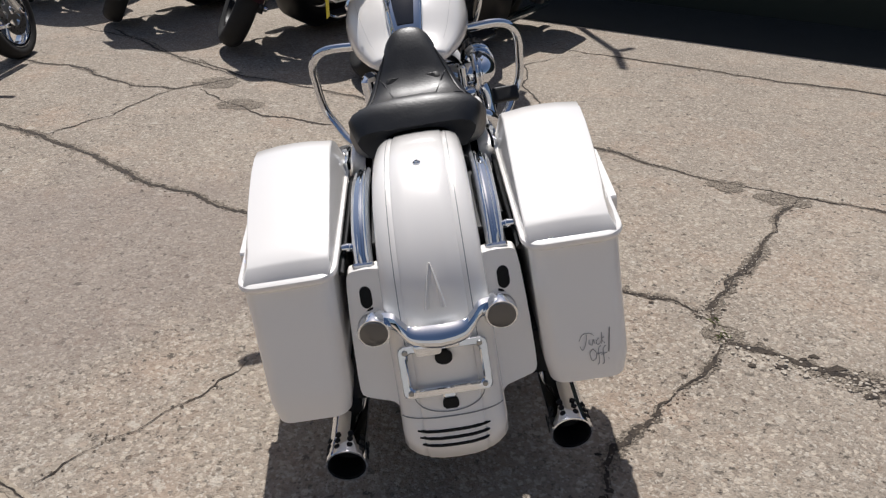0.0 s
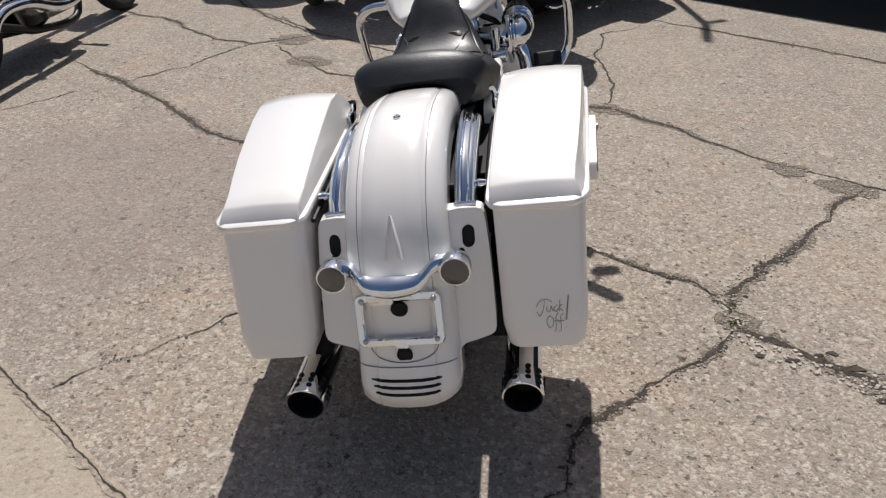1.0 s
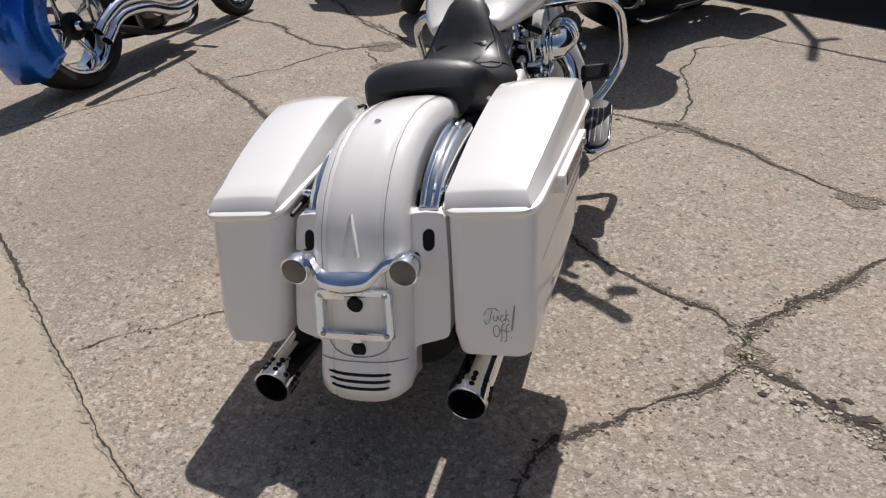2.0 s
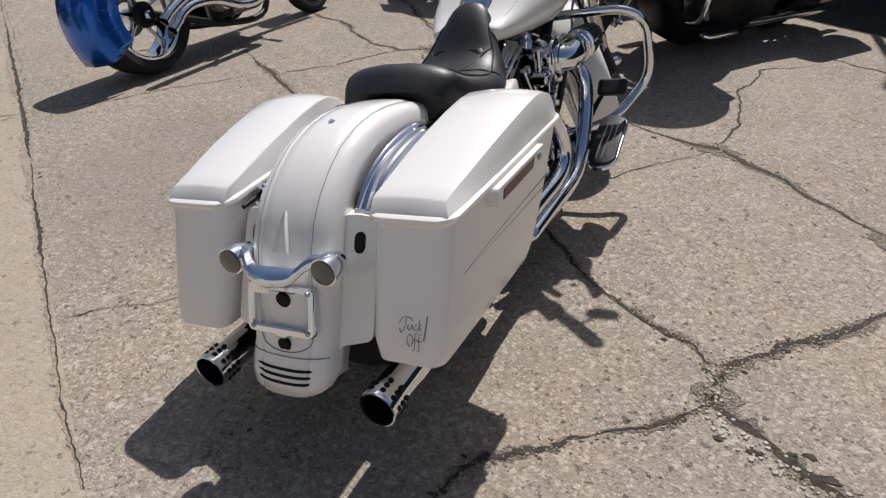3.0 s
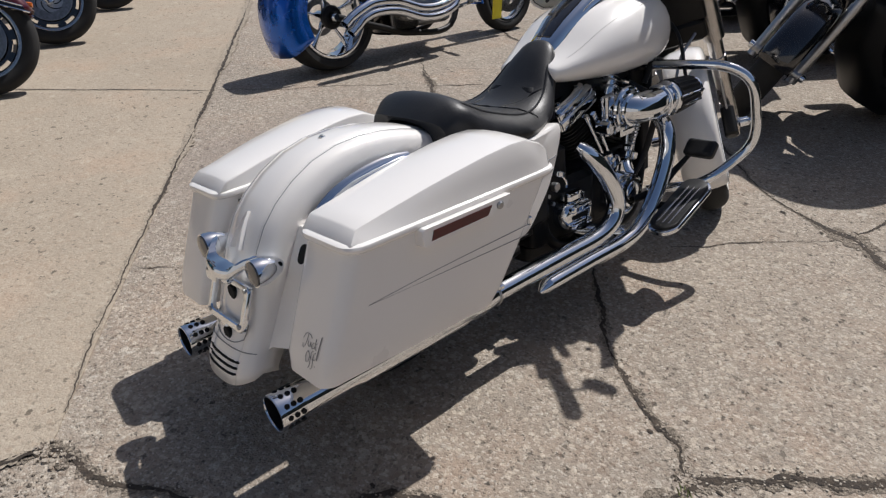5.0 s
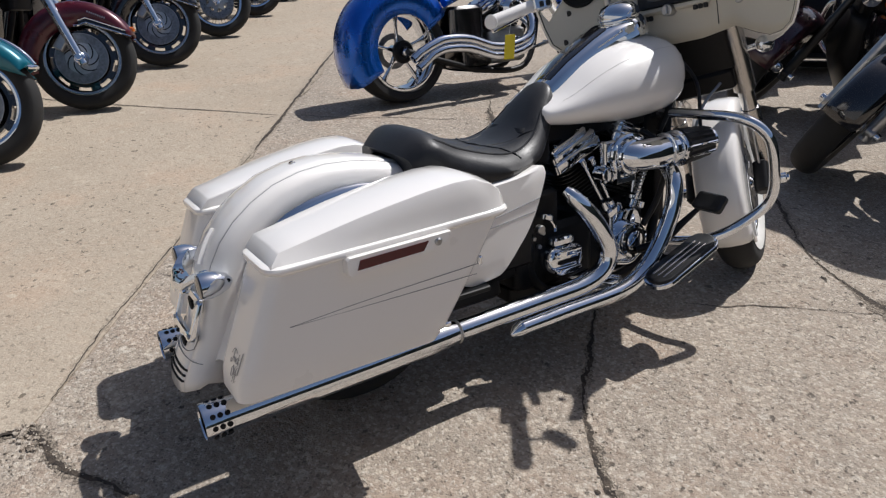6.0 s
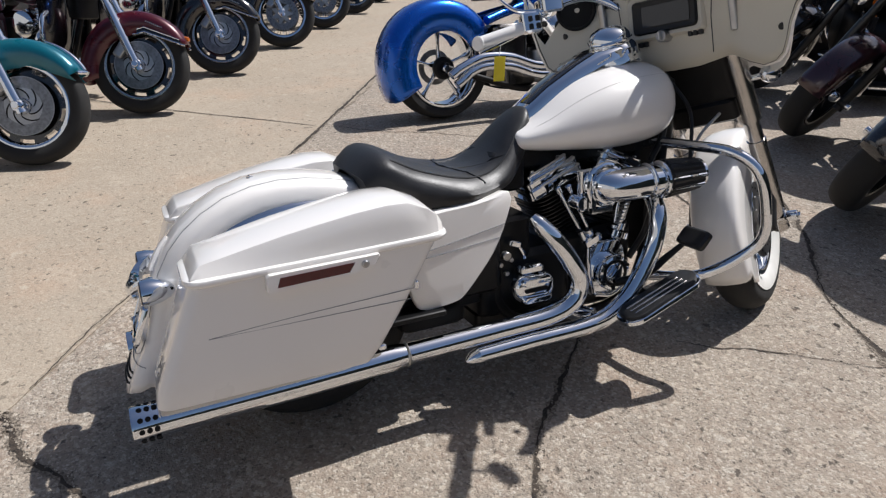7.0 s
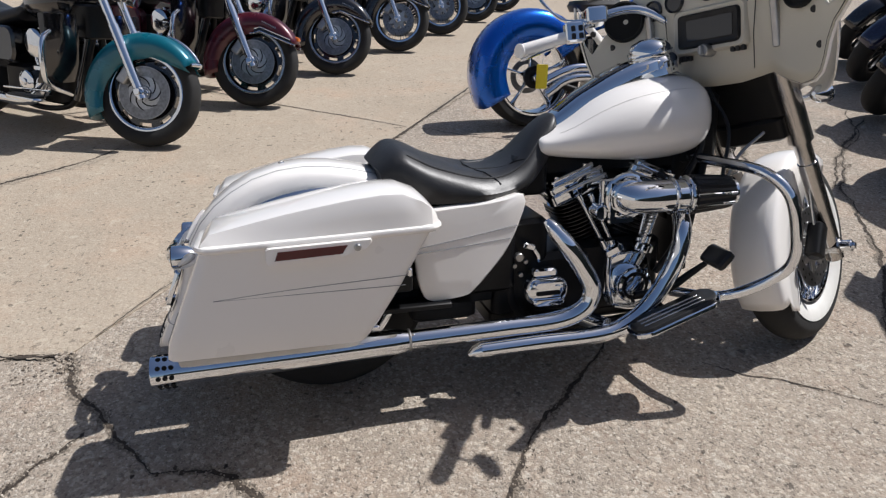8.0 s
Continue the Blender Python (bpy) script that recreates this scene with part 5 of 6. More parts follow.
    P("cone_filter", loft(rings), PLASTIC, ac, "black pleated cone air filter", angle=20)
    P("filter_end", [disc((0.228, 1.664, 0.575), 0.045, 0.012, "y"), block((0.274, 1.59, 0.552), (0.008, 0.13, 0.010), 0.003), block((0.282, 1.59, 0.583), (0.008, 0.13, 0.009), 0.003)], CHROME, ac, "chrome filter end cap")
    P("intake_bracket", [loft([[(x, y, z) for y, z in ((1.285, 0.50), (1.285, 0.62), (1.30, 0.62), (1.30, 0.515), (1.36, 0.515), (1.36, 0.50))] for x in (0.20, 0.215)]), disc((0.17, 1.27, 0.53), 0.022, 0.05), pipe([(0.17, 1.45, 0.51), (0.165, 1.435, 0.46), (0.15, 1.425, 0.40)], 0.007, 10)], CHROME, ac)
    P("breather_coil", [ring_torus((0.168 - 0.002 * k, 1.449 - 0.0035 * k, 0.505 - 0.011 * k), 0.0095, 0.003, "z", 14, 6) for k in range(7)], STEEL, ac)
    for pts in ([(0.1, 1.5, 0.62), (0.16, 1.56, 0.55), (0.14, 1.55, 0.40), (0.12, 1.5, 0.3)], [(0.08, 1.62, 0.80), (0.10, 1.64, 0.70), (0.09, 1.60, 0.60)], [(-0.1, 1.60, 0.75), (-0.06, 1.66, 0.60), (-0.04, 1.60, 0.40)]):
        P("hose", pipe(pts, 0.011, 8), PLASTIC, label="black hose")
    P("frame_neck", [block((0, 1.66, 0.74), (0.12, 0.14, 0.22), 0.03, 0.01), block((0, 1.62, 0.56), (0.10, 0.10, 0.24), 0.02, 0.01)], BLACKMETAL, label="black frame neck")
    P("oil_cooler", block((0, 1.60, 0.40), (0.20, 0.05, 0.22), 0.01), BLACKMETAL)
    P("horn_cover", [block((-0.16, 1.37, 0.55), (0.06, 0.10, 0.14), 0.02, 0.01)], CHROME)

    # floorboards, brake pedal, kickstand
    for s in (-1, 1):
        rings = []
        rot = Matrix.Translation((s * 0.337, 1.445, 0.248)) @ Matrix.Rotation(radians(-s * 3), 4, "Y") @ Matrix.Rotation(radians(18), 4, "X")
        outl = [(u + (0.0 if v < 0.09 else -s * (v - 0.09) * 0.25), v) for u, v in rrect(0.105, 0.30, 0.05, 6)]
        fb = P("floorboard", loft([[rot @ Vector((u * f, v * f, z)) for u, v in outl] for z, f in ((-0.014, 0.93), (-0.010, 1), (0.002, 1), (0.004, 0.97))]), CHROME, label="chrome-edged rider floorboard")
        P("rubber_pad", loft([[rot @ Vector((u * f, v * f, z)) for u, v in outl] for z, f in ((0.003, 0.93), (0.012, 0.92), (0.014, 0.89))]), PLASTIC, fb, "black rubber pad")
        for k in (-1, 0, 1):
            P("chrome_strip", block(rot @ Vector((k * 0.02, -0.01, 0.0125)), (0.0065, 0.20, 0.006), 0.0025, 0.0015, rot), SATIN, fb)
        P("board_bracket", [block(rot @ Vector((-s * 0.07, 0, -0.015)), (0.10, 0.03, 0.02), m=rot)], BLACKMETAL, fb)
    P("brake_pedal", [block((0.325, 1.575, 0.405), (0.105, 0.06, 0.026), 0.012, 0.006, Matrix.Rotation(radians(48), 4, "X"))], PLASTIC, label="black rubber brake pedal pad")
    P("brake_lever", pipe([(0.292, 1.58, 0.388), (0.262, 1.53, 0.335), (0.24, 1.47, 0.285), (0.19, 1.40, 0.255)], [0.007, 0.011, 0.013, 0.013], 10), BLACKMETAL)
    P("kickstand", [pipe([(-0.12, 1.30, 0.17), (-0.19, 1.25, 0.10), (-0.262, 1.20, 0.042)], 0.012, 10)], CHROME, label="chrome kickstand")

    # engine guard
    for s in (-1, 1):
        P("engine_guard", pipe([(s * 0.04, 1.63, 0.655), (s * 0.20, 1.65, 0.658), (s * 0.34, 1.685, 0.652), (s * 0.405, 1.725, 0.60), (s * 0.415, 1.755, 0.50), (s * 0.408, 1.765, 0.40), (s * 0.37, 1.73, 0.335), (s * 0.29, 1.63, 0.265), (s * 0.14, 1.55, 0.235)], 0.0165, 16, 7), CHROME, label="chrome highway engine guard")

    # rear wheel
    wheel(bike, 0.46, 0.315, 0.315, 0.15, 0.205, style="mag", discs=(1,), name="rear_wheel")

    # ---- fork, front wheel, fairing: turned to the left about the raked head ----
    rake = radians(26)
    head = Vector((0, 1.825, 0.95))
    axis = Vector((0, math.sin(rake), -math.cos(rake)))
    steer = Matrix.Translation(head) @ Matrix.Rotation(radians(-STEER), 4, axis) @ Matrix.Translation(-head)
    Q = lambda name, geos, mat, parent=bike, label="", **k: part(name, geos, mat, parent, label, xf=steer, **k)
    wy, wz = 2.073, 0.300
    wheel(bike, wy, wz, 0.322, 0.128, 0.196, xf=steer, style="custom", band=0.060, discs=(1, -1), spokes=8)
    for s in (-1, 1):
        x = s * 0.125
        top, low = Vector((x, 1.765, 0.95)), Vector((x, wy, wz))
        leg = Q("fork_leg", [tube([top.lerp(low, 0.55), low + (low - top).normalized() * 0.045], [0.031, 0.029], 16), tube([top, top.lerp(low, 0.58)], 0.027, 14), disc(tuple(low), 0.03, 0.06, "x")], SATIN, label="polished aluminium fork leg")
        Q("fork_cover", [tube([top.lerp(low, 0.02), top.lerp(low, 0.44)], 0.038, 20)], SATIN, leg, "bright metal fork cover")
        Q("axle_nut", [disc((s * 0.172, wy, wz), 0.019, 0.036), disc((s * 0.188, wy, wz), 0.012, 0.02, n=6)], CHROME, leg, "chrome axle nut cap")
        cal = low + Vector((s * -0.005, -0.115, 0.035))
        Q("brake_caliper", [block(tuple(cal), (0.05, 0.06, 0.12), 0.015, 0.008, Matrix.Rotation(radians(-30), 4, "X"))], BLACKMETAL, leg, "black brake caliper")
        Q("brake_line", pipe([tuple(cal + Vector((0, 0, 0.05))), (x * 0.95, 1.93, 0.62), (x * 0.85, 1.86, 0.75), (x * 0.6, 1.80, 0.85)], 0.005, 6), STEEL, leg)
    # front fender with deep rear skirts
    rings = []
    for k in range(27):
        th = radians(24 - 143 * k / 26)
        q = math.degrees(th)
        if q >= 0:
            inner = (wy + 0.255 * math.sin(th), wz + 0.255 * math.cos(th))
        else:
            f = -q / 119
            inner = (wy - 0.185 * math.sin(min(1.0, f * 1.35) * math.pi / 2), wz + 0.255 * (1 - f) - 0.185 * f)
        oy, oz = math.sin(th), math.cos(th)
        R = 0.337
        ring = [(0.078, inner[0], inner[1])]
        ring.append((0.080, (inner[0] + wy + oy * R) / 2, (inner[1] + wz + oz * R) / 2))
        for u, rr in ((0.080, R - 0.045), (0.077, R - 0.022), (0.066, R - 0.007), (0.042, R), (0, R + 0.004)):
            ring.append((u, wy + oy * rr, wz + oz * rr))
        ring += [(-p[0], p[1], p[2]) for p in ring[-2::-1]]
        rings.append(ring)
    ff = Q("front_fender", loft(rings, closed=False), PEARL, label="pearl white skirted front fender", solid=0.004, angle=50)
    Q("fender_trim", [tube([(s * 0.080, r[0][1], r[0][2]) for r in rings[11:26]], 0.0025, 6) for s in (-1, 1)], CHROME, ff)
    # dark steering stem and brackets
    Q("fork_bracket", [block((0, 1.82, 0.83), (0.24, 0.10, 0.16), 0.02, 0.01, Matrix.Rotation(rake, 4, "X")), block((0, 1.87, 0.73), (0.22, 0.12, 0.08), 0.02, 0.01, Matrix.Rotation(rake, 4, "X")), tube([(0, 1.78, 0.98), (0, 1.89, 0.74)], 0.03, 12)], BLACKMETAL, label="black fork brackets")
    Q("headlamp_bucket", lathe([(0.02, 1.86), (0.085, 1.89), (0.10, 1.96), (0.10, 2.02), (0.09, 2.035)], (0, 0, 0.93), "y", 28), PEARL)
    # fairing: concave inner face whose wings sweep back towards the rider, outer shell
    lift = Matrix.Translation((0, 0, 1)) @ Matrix.Rotation(radians(3.0), 4, "Y") @ Matrix.Translation((0, 0, -1))
    fair = Matrix.Translation(head) @ Matrix.Rotation(radians(-27.6), 4, axis) @ Matrix.Translation(-head) @ lift
    Q = lambda name, geos, mat, parent=bike, label="", **k: part(name, geos, mat, parent, label, xf=fair, **k)

    def face(x):
        a = max(0.0, abs(x) - 0.19)
        return 1.655 - 0.80 * a ** 1.4

    top_edge = lambda x: 1.25 - 0.30 * max(0.0, abs(x) - 0.14) ** 1.5 / 0.16
    left_low = [(0.434, 1.125), (0.424, 1.065), (0.410, 0.995), (0.392, 0.935), (0.370, 0.913), (0.340, 0.907), (0.30, 0.899), (0.25, 0.889), (0.21, 0.884), (0.19, 0.882), (0.16, 0.873), (0.08, 0.870)]
    right_low = [(0.0, 0.866), (0.08, 0.868), (0.14, 0.879), (0.185, 0.886), (0.215, 0.874), (0.25, 0.856), (0.292, 0.841), (0.332, 0.848), (0.354, 0.866), (0.367, 0.900), (0.378, 0.942), (0.398, 0.985), (0.428, 1.015), (0.462, 1.055)]
    half = [(-x, z, max(top_edge(x), z + 0.05)) for x, z in left_low] + [(x, z, max(top_edge(x), z + 0.05)) for x, z in right_low]
    cols = []
    for x, zl, zh in half:
        a = abs(x)
        mid = 1.0 if a < 0.17 else max(0.0, 1 - (a - 0.17) / 0.04)
        cols.append([(x, face(x) + mid * (0.030 * (1 - t) ** 2 * 1.2 - 0.012 * math.sin(math.pi * t)), zl + (zh - zl) * t) for t in np.linspace(0, 1, 9)])
    inner = Q("inner_fairing", loft(cols, closed=False), CREAM, label="cream inner fairing with radio and gauges", solid=0.005, angle=35)
    outer = []
    for (x, zl, zh), col in zip(half, cols):
        a = min(1.0, abs(x) / (0.43 if x < 0 else 0.40))
        bulge = 0.36 * math.sqrt(max(0.0, 1 - a ** 2.2))
        outer.append([(p[0] * (0.992 - 0.55 * bulge * math.sin(math.pi * (0.24 + 0.64 * t)) ** 0.7), p[1] + 0.010 + bulge * math.sin(math.pi * (0.24 + 0.64 * t)) ** 0.7, p[2] - 0.05 * (1 - t) ** 2 * (1 - a ** 2)) for p, t in zip(col, np.linspace(0, 1, 9))])
    shell = Q("outer_fairing", loft(outer, closed=False), PEARL, label="pearl white batwing fairing shell", solid=0.004, angle=60)
    for col_set in (cols[16:], cols[9::-1]):
        rim_path = [(c[0][0] * 1.006, c[0][1] + 0.003, c[0][2] - 0.002) for c in col_set] + [(col_set[-1][t][0] * 1.012, col_set[-1][t][1] + 0.003, col_set[-1][t][2]) for t in range(1, 9)]
        Q("fairing_edge", tube(rim_path, 0.0042, 8), PEARL, shell, "rounded white fairing edge")
        Q("edge_gasket", tube([(p[0] * 0.982, p[1] - 0.004, p[2] + 0.003) for p in rim_path], 0.0026, 6), PLASTIC, shell, "thin black gasket")
    Q("windscreen", loft([[(x, face(x) + 0.16 * (1 - (x / 0.42) ** 2) - 0.01, 1.235 - 0.05 * (x / 0.4) ** 2 + t * 0.11 * math.sqrt(max(0.02, 1 - (x / 0.42) ** 2))) for x in np.linspace(-0.40, 0.40, 15)] for t in (0, 0.5, 1)], closed=False), SMOKE, shell, "low smoked windscreen", solid=0.004)
    # dash details
    yd = 1.640
    zr = 1.037
    rad = Q("radio", [loft([[(u, yd + d, zr + v) for u, v in rrect(w, h, 0.01, 3)] for d, w, h in ((0.03, 0.204, 0.100), (-0.004, 0.204, 0.100), (-0.010, 0.196, 0.092), (-0.006, 0.178, 0.076))])], PLASTIC, inner, "black dash radio")
    Q("radio_screen", loft([[(u + 0.006, yd + d, zr + v) for u, v in rrect(0.150, 0.062, 0.004, 2)] for d in (-0.002, -0.0085)]), SCREEN, rad, "dark glossy display")
    Q("dash_bezel", loft([[(u, yd + d, zr + v) for u, v in rrect(w, h, 0.018, 3)] for d, w, h in ((0.02, 0.246, 0.140), (0.004, 0.242, 0.136), (-0.003, 0.230, 0.124), (0.0, 0.208, 0.104), (0.02, 0.208, 0.104))], caps=False), CREAM, inner)
    for k in range(2):
        for b in range(3):
            Q("dash_button", block((-0.100 + 0.175 * k + 0.016 * b, yd + 0.008, 0.957 + 0.008 * k), (0.013, 0.016, 0.016), 0.003, 0.002), PLASTIC, inner)
    Q("ignition_switch", [lathe([(0.016, yd - 0.028), (0.019, yd - 0.022), (0.019, yd + 0.02)], (-0.004, 0, 0.972), "y", 18), block((-0.004, yd - 0.034, 0.972), (0.010, 0.02, 0.028), 0.003)], STEEL, inner, "ignition switch knob")
    for x, z in ((-0.194, 1.122), (-0.115, 1.135), (0.0, 1.15), (0.115, 1.135), (0.19, 1.122)):
        Q("gauge", [lathe([(0.033, yd + 0.03), (0.033, yd - 0.004), (0.029, yd - 0.009), (0.026, yd - 0.002), (0.001, yd - 0.002)], (x, 0, z), "y", 24)], SCREEN if abs(x) > 0.1 else PLASTIC, inner, "round dash gauge")
    for s in (-1, 1):
        yw = face(0.30)
        v, fc = lathe([(0.066, 0.012), (0.066, -0.004), (0.060, -0.007), (0.054, 0.004), (0.001, 0.010)], (0, 0, 0), "y", 28)
        cant = Matrix.Rotation(-s * 0.44, 3, "Z")
        Q("speaker_opening", ([tuple(cant @ Vector(p) + Vector((s * 0.285, face(0.285) - 0.016, 1.105))) for p in v], fc), HOLE, inner, "black round speaker opening")
        for x, z in ((0.350, 0.935), (0.33, 1.028), (0.385, 1.08)):
            Q("fairing_bolt", disc((s * x, face(x) - 0.003, z), 0.010, 0.010, "y", 12), PLASTIC, inner)
        Q("fairing_stay", [block((s * 0.205, face(0.2) - 0.012, 1.03), (0.022, 0.02, 0.16), 0.006, 0.004, Matrix.Rotation(radians(8), 4, "X"))], STEEL, inner)
        Q("fairing_seam", tube([(s * 0.142, 1.6435, 0.90), (s * 0.142, 1.640, 1.0), (s * 0.15, 1.640, 1.10)], 0.0016, 5), PLASTIC, inner)
        turn = bullet(bike, (s * 0.225, 1.90, 0.815), 0.030, 0.075, "front_signal", AMBER, xf=fair, back=False)
        Q("signal_stem", tube([(s * 0.12, 1.86, 0.80), (s * 0.22, 1.92, 0.815)], 0.010, 10), CHROME, turn)
    # handlebar
    bars = Matrix.Translation((0, -0.030, -0.014)) @ Matrix.Translation(head) @ Matrix.Rotation(radians(-27.6), 4, axis) @ Matrix.Translation(-head)
    Q = lambda name, geos, mat, parent=bike, label="", **k: part(name, geos, mat, parent, label, xf=bars, **k)
    for s in (-1, 1):
        hb = Q("handlebar", pipe([(s * 0.05, 1.73, 1.0), (s * 0.11, 1.70, 1.08), (s * 0.20, 1.63, 1.155), (s * 0.28, 1.53, 1.145), (s * 0.355, 1.445, 1.095)], 0.0145, 12), CHROME, label="chrome handlebar")
        Q("grip", [tube([(s * 0.355, 1.445, 1.095), (s * 0.440, 1.325, 1.070)], 0.0195, 14), disc((s * 0.442, 1.322, 1.069), 0.023, 0.012, "y")], PEARL, hb, "pale hand grip")
        Q("switch_box", [block((s * 0.336, 1.470, 1.108), (0.050, 0.066, 0.064), 0.01, 0.006, Matrix.Rotation(s * radians(36), 4, "Z"))], CHROME, hb, "chrome switch housing")
        for k in range(2):
            for b in range(2):
                Q("switch_button", block((s * (0.342 - 0.014 * k) + 0.020, 1.450 + 0.020 * k, 1.093 + 0.024 * b), (0.014, 0.014, 0.018), 0.003, 0.002, Matrix.Rotation(s * radians(36), 4, "Z")), PLASTIC, hb)
        Q("control_lever", pipe([(s * 0.345, 1.485, 1.10), (s * 0.392, 1.412, 1.070), (s * 0.446, 1.325, 1.040)], [0.009, 0.008, 0.006], 8), CHROME, hb, "chrome hand lever")
        Q("fluid_reservoir", [block((s * 0.295, 1.525, 1.150), (0.10, 0.07, 0.05), 0.012, 0.006, Matrix.Rotation(s * radians(36), 4, "Z"))], CHROME, hb)
    upright = Matrix.Rotation(radians(9.09), 4, "Y") @ Matrix.Rotation(radians(-8), 4, "Z")
    card = P("price_card", block((-0.232, 1.236, 0.900), (0.002, 0.038, 0.080), 0.0008, 0.0004, upright), YELLOW, label="yellow hanging price card")
    P("card_string", tube([(-0.232, 1.236, 0.940), (-0.226, 1.242, 0.985)], 0.001, 5), PAPER, card)
    for s in (-1, 1):
        mir = Q("mirror", loft([[(s * (0.586 + u * f), 1.562 + d, 1.243 + (0.0 if s > 0 else 0.09) + v * f) for u, v in rrect(0.105, 0.066, 0.03, 5)] for d, f in ((-0.008, 0.92), (-0.004, 1.0), (0.008, 0.95), (0.018, 0.6))]), CHROME, label="small chrome rear-view mirror")
        Q("mirror_stem", pipe([(s * 0.31, 1.50, 1.14), (s * 0.40, 1.487, 1.165), (s * 0.487, 1.487, 1.203 + (0.0 if s > 0 else 0.05)), (s * 0.555, 1.545, 1.228 + (0.0 if s > 0 else 0.09))], 0.006, 8), CHROME, mir)
    Q("clutch_cable", pipe([(-0.06, 1.74, 0.92), (0.0, 1.70, 0.84), (0.06, 1.67, 0.74), (0.07, 1.60, 0.6)], 0.006, 8), PLASTIC, label="black control cable")
    Q("brake_cable", pipe([(0.10, 1.80, 0.72), (0.05, 1.74, 0.66), (0.02, 1.70, 0.58)], 0.005, 8), STEEL, label="braided steel cable")
    return bike


STEER = 32.8
white_bagger()


# ---- parked row motorcycles ----
def parked_tourer(m, paint, label, fairing=True, style="mag", trim=True, lean=8.0, group="parked row", light_fork=CHROME, turned=25.0, lowers=True, tag=False, rim=None, body=None):
    """A parked touring bike; m stands at the front tyre's contact, y ahead."""
    mm = m @ pose(0, 0, 0, 0, -lean, 0)
    bike = thing("motorcycle", mm, label, "motorcycle", group)
    P = lambda name, geos, mat, parent=bike, lab="", **k: part(name, geos, mat, parent, lab, **k)
    body = body or paint
    R = 0.335 if tag else 0.315
    rk = radians(27)
    head = Vector((0, -0.33, R + 0.70))
    steer = Matrix.Translation(head) @ Matrix.Rotation(radians(-turned), 4, Vector((0, math.sin(rk), -math.cos(rk)))) @ Matrix.Translation(-head)
    Q = lambda name, geos, mat, parent=bike, lab="", **k: part(name, geos, mat, parent, lab, xf=steer, **k)
    wheel(bike, 0, R, R, 0.145 if tag else 0.125, 0.215 if tag else 0.222, xf=steer, style=style, discs=() if tag else (1, -1), spokes=20 if style == "thin" else 9, rim_mat=rim, barrel=CHROME if paint is TEAL else BLACKMETAL)
    wheel(bike, -1.62, R, R, 0.14, 0.21, style=style, discs=(1,), spokes=20 if style == "thin" else 9, name="rear_wheel", rim_mat=rim)
    for s in (-1, 1):
        low = Vector((s * 0.12, 0.0, R))
        top = low + Vector((0, -math.sin(rk), math.cos(rk))) * 0.74
        leg = Q("fork_leg", [tube([low - (top - low) * 0.06, top.lerp(low, 0.45)], 0.030, 14), tube([top, top.lerp(low, 0.46)], 0.025, 12), disc(tuple(low), 0.034, 0.05)], light_fork, lab="chrome fork leg")
        Q("axle_cap", disc((s * 0.155, 0, R), 0.02, 0.03), CHROME, leg)
        Q("brake_caliper", block((s * 0.105, -0.10, R + 0.09), (0.045, 0.06, 0.11), 0.012, 0.008, Matrix.Rotation(radians(-30), 4, "X")), STEEL, leg, "grey brake caliper")
    rings = []
    for k in range(23):
        th = radians((54 if paint is TEAL else 62) - 175 * k / 22)
        oy, oz = math.sin(th), math.cos(th)
        Ro = R + 0.035 + (0.03 * (k / 22) ** 2)
        dep = 0.115 + 0.05 * math.sin(math.pi * k / 22)
        hem = (oy * (Ro - dep), R + oz * (Ro - dep)) if th < 0 else (oy * (Ro - 0.012), R + 0.222 - 0.080 * oy / 0.88)
        ring = [(0.088, hem[0], hem[1]), (0.092, oy * (Ro - 0.05), R + oz * (Ro - 0.05)), (0.080, oy * (Ro - 0.015), R + oz * (Ro - 0.015)), (0.05, oy * Ro, R + oz * Ro), (0, oy * (Ro + 0.006), R + oz * (Ro + 0.006))]
        ring += [(-p[0], p[1], p[2]) for p in ring[-2::-1]]
        rings.append(ring)
    fd = Q("front_fender", loft(rings, closed=False), paint, lab="painted front fender", solid=0.004, angle=50)
    if trim:
        for s in (-1, 1):
            if paint is not TEAL:
                Q("fender_trim", tube([(s * 0.094, r[0][1], r[0][2] + 0.004) for r in rings[0:10]], 0.007, 8), CHROME, fd, "chrome fender trim")
            if paint is MAROON:
                Q("fender_pinstripe", tube([(s * 0.0960, r[0][1] * 0.96, r[0][2] + 0.034) for r in rings[1:9]], 0.0035, 6), CHROME, fd, "thin chrome fender strip")
                Q("fender_band", loft([[(s * 0.090, r[0][1] * 0.97, r[0][2] + 0.034), (s * 0.0955, r[0][1] * 0.97, r[0][2] + 0.032), (s * 0.0955, r[0][1], r[0][2] + 0.008), (s * 0.090, r[0][1], r[0][2] + 0.006)] for r in rings[1:9]]), BLACKPAINT, fd, "black fender side band")
        if paint is TEAL:
            Q("fender_tip_trim", [pipe([(0, r[4][1], r[4][2] + 0.006) for r in rings[0:6]], [0.012, 0.014, 0.013, 0.011, 0.008, 0.004], 10), pipe([(-0.07, rings[0][3][1] - 0.012, rings[0][3][2] - 0.01), (0, rings[0][4][1] + 0.012, rings[0][4][2] - 0.006), (0.07, rings[0][3][1] - 0.012, rings[0][3][2] - 0.01)], 0.011, 10)], CHROME, fd, "chrome fender tip trim")
        if paint is MAROON:
            Q("fender_tip_lamp", [block((0, 0.285, R + 0.20), (0.07, 0.05, 0.03), 0.012, 0.006)], AMBER, fd, "amber fender tip lamp")
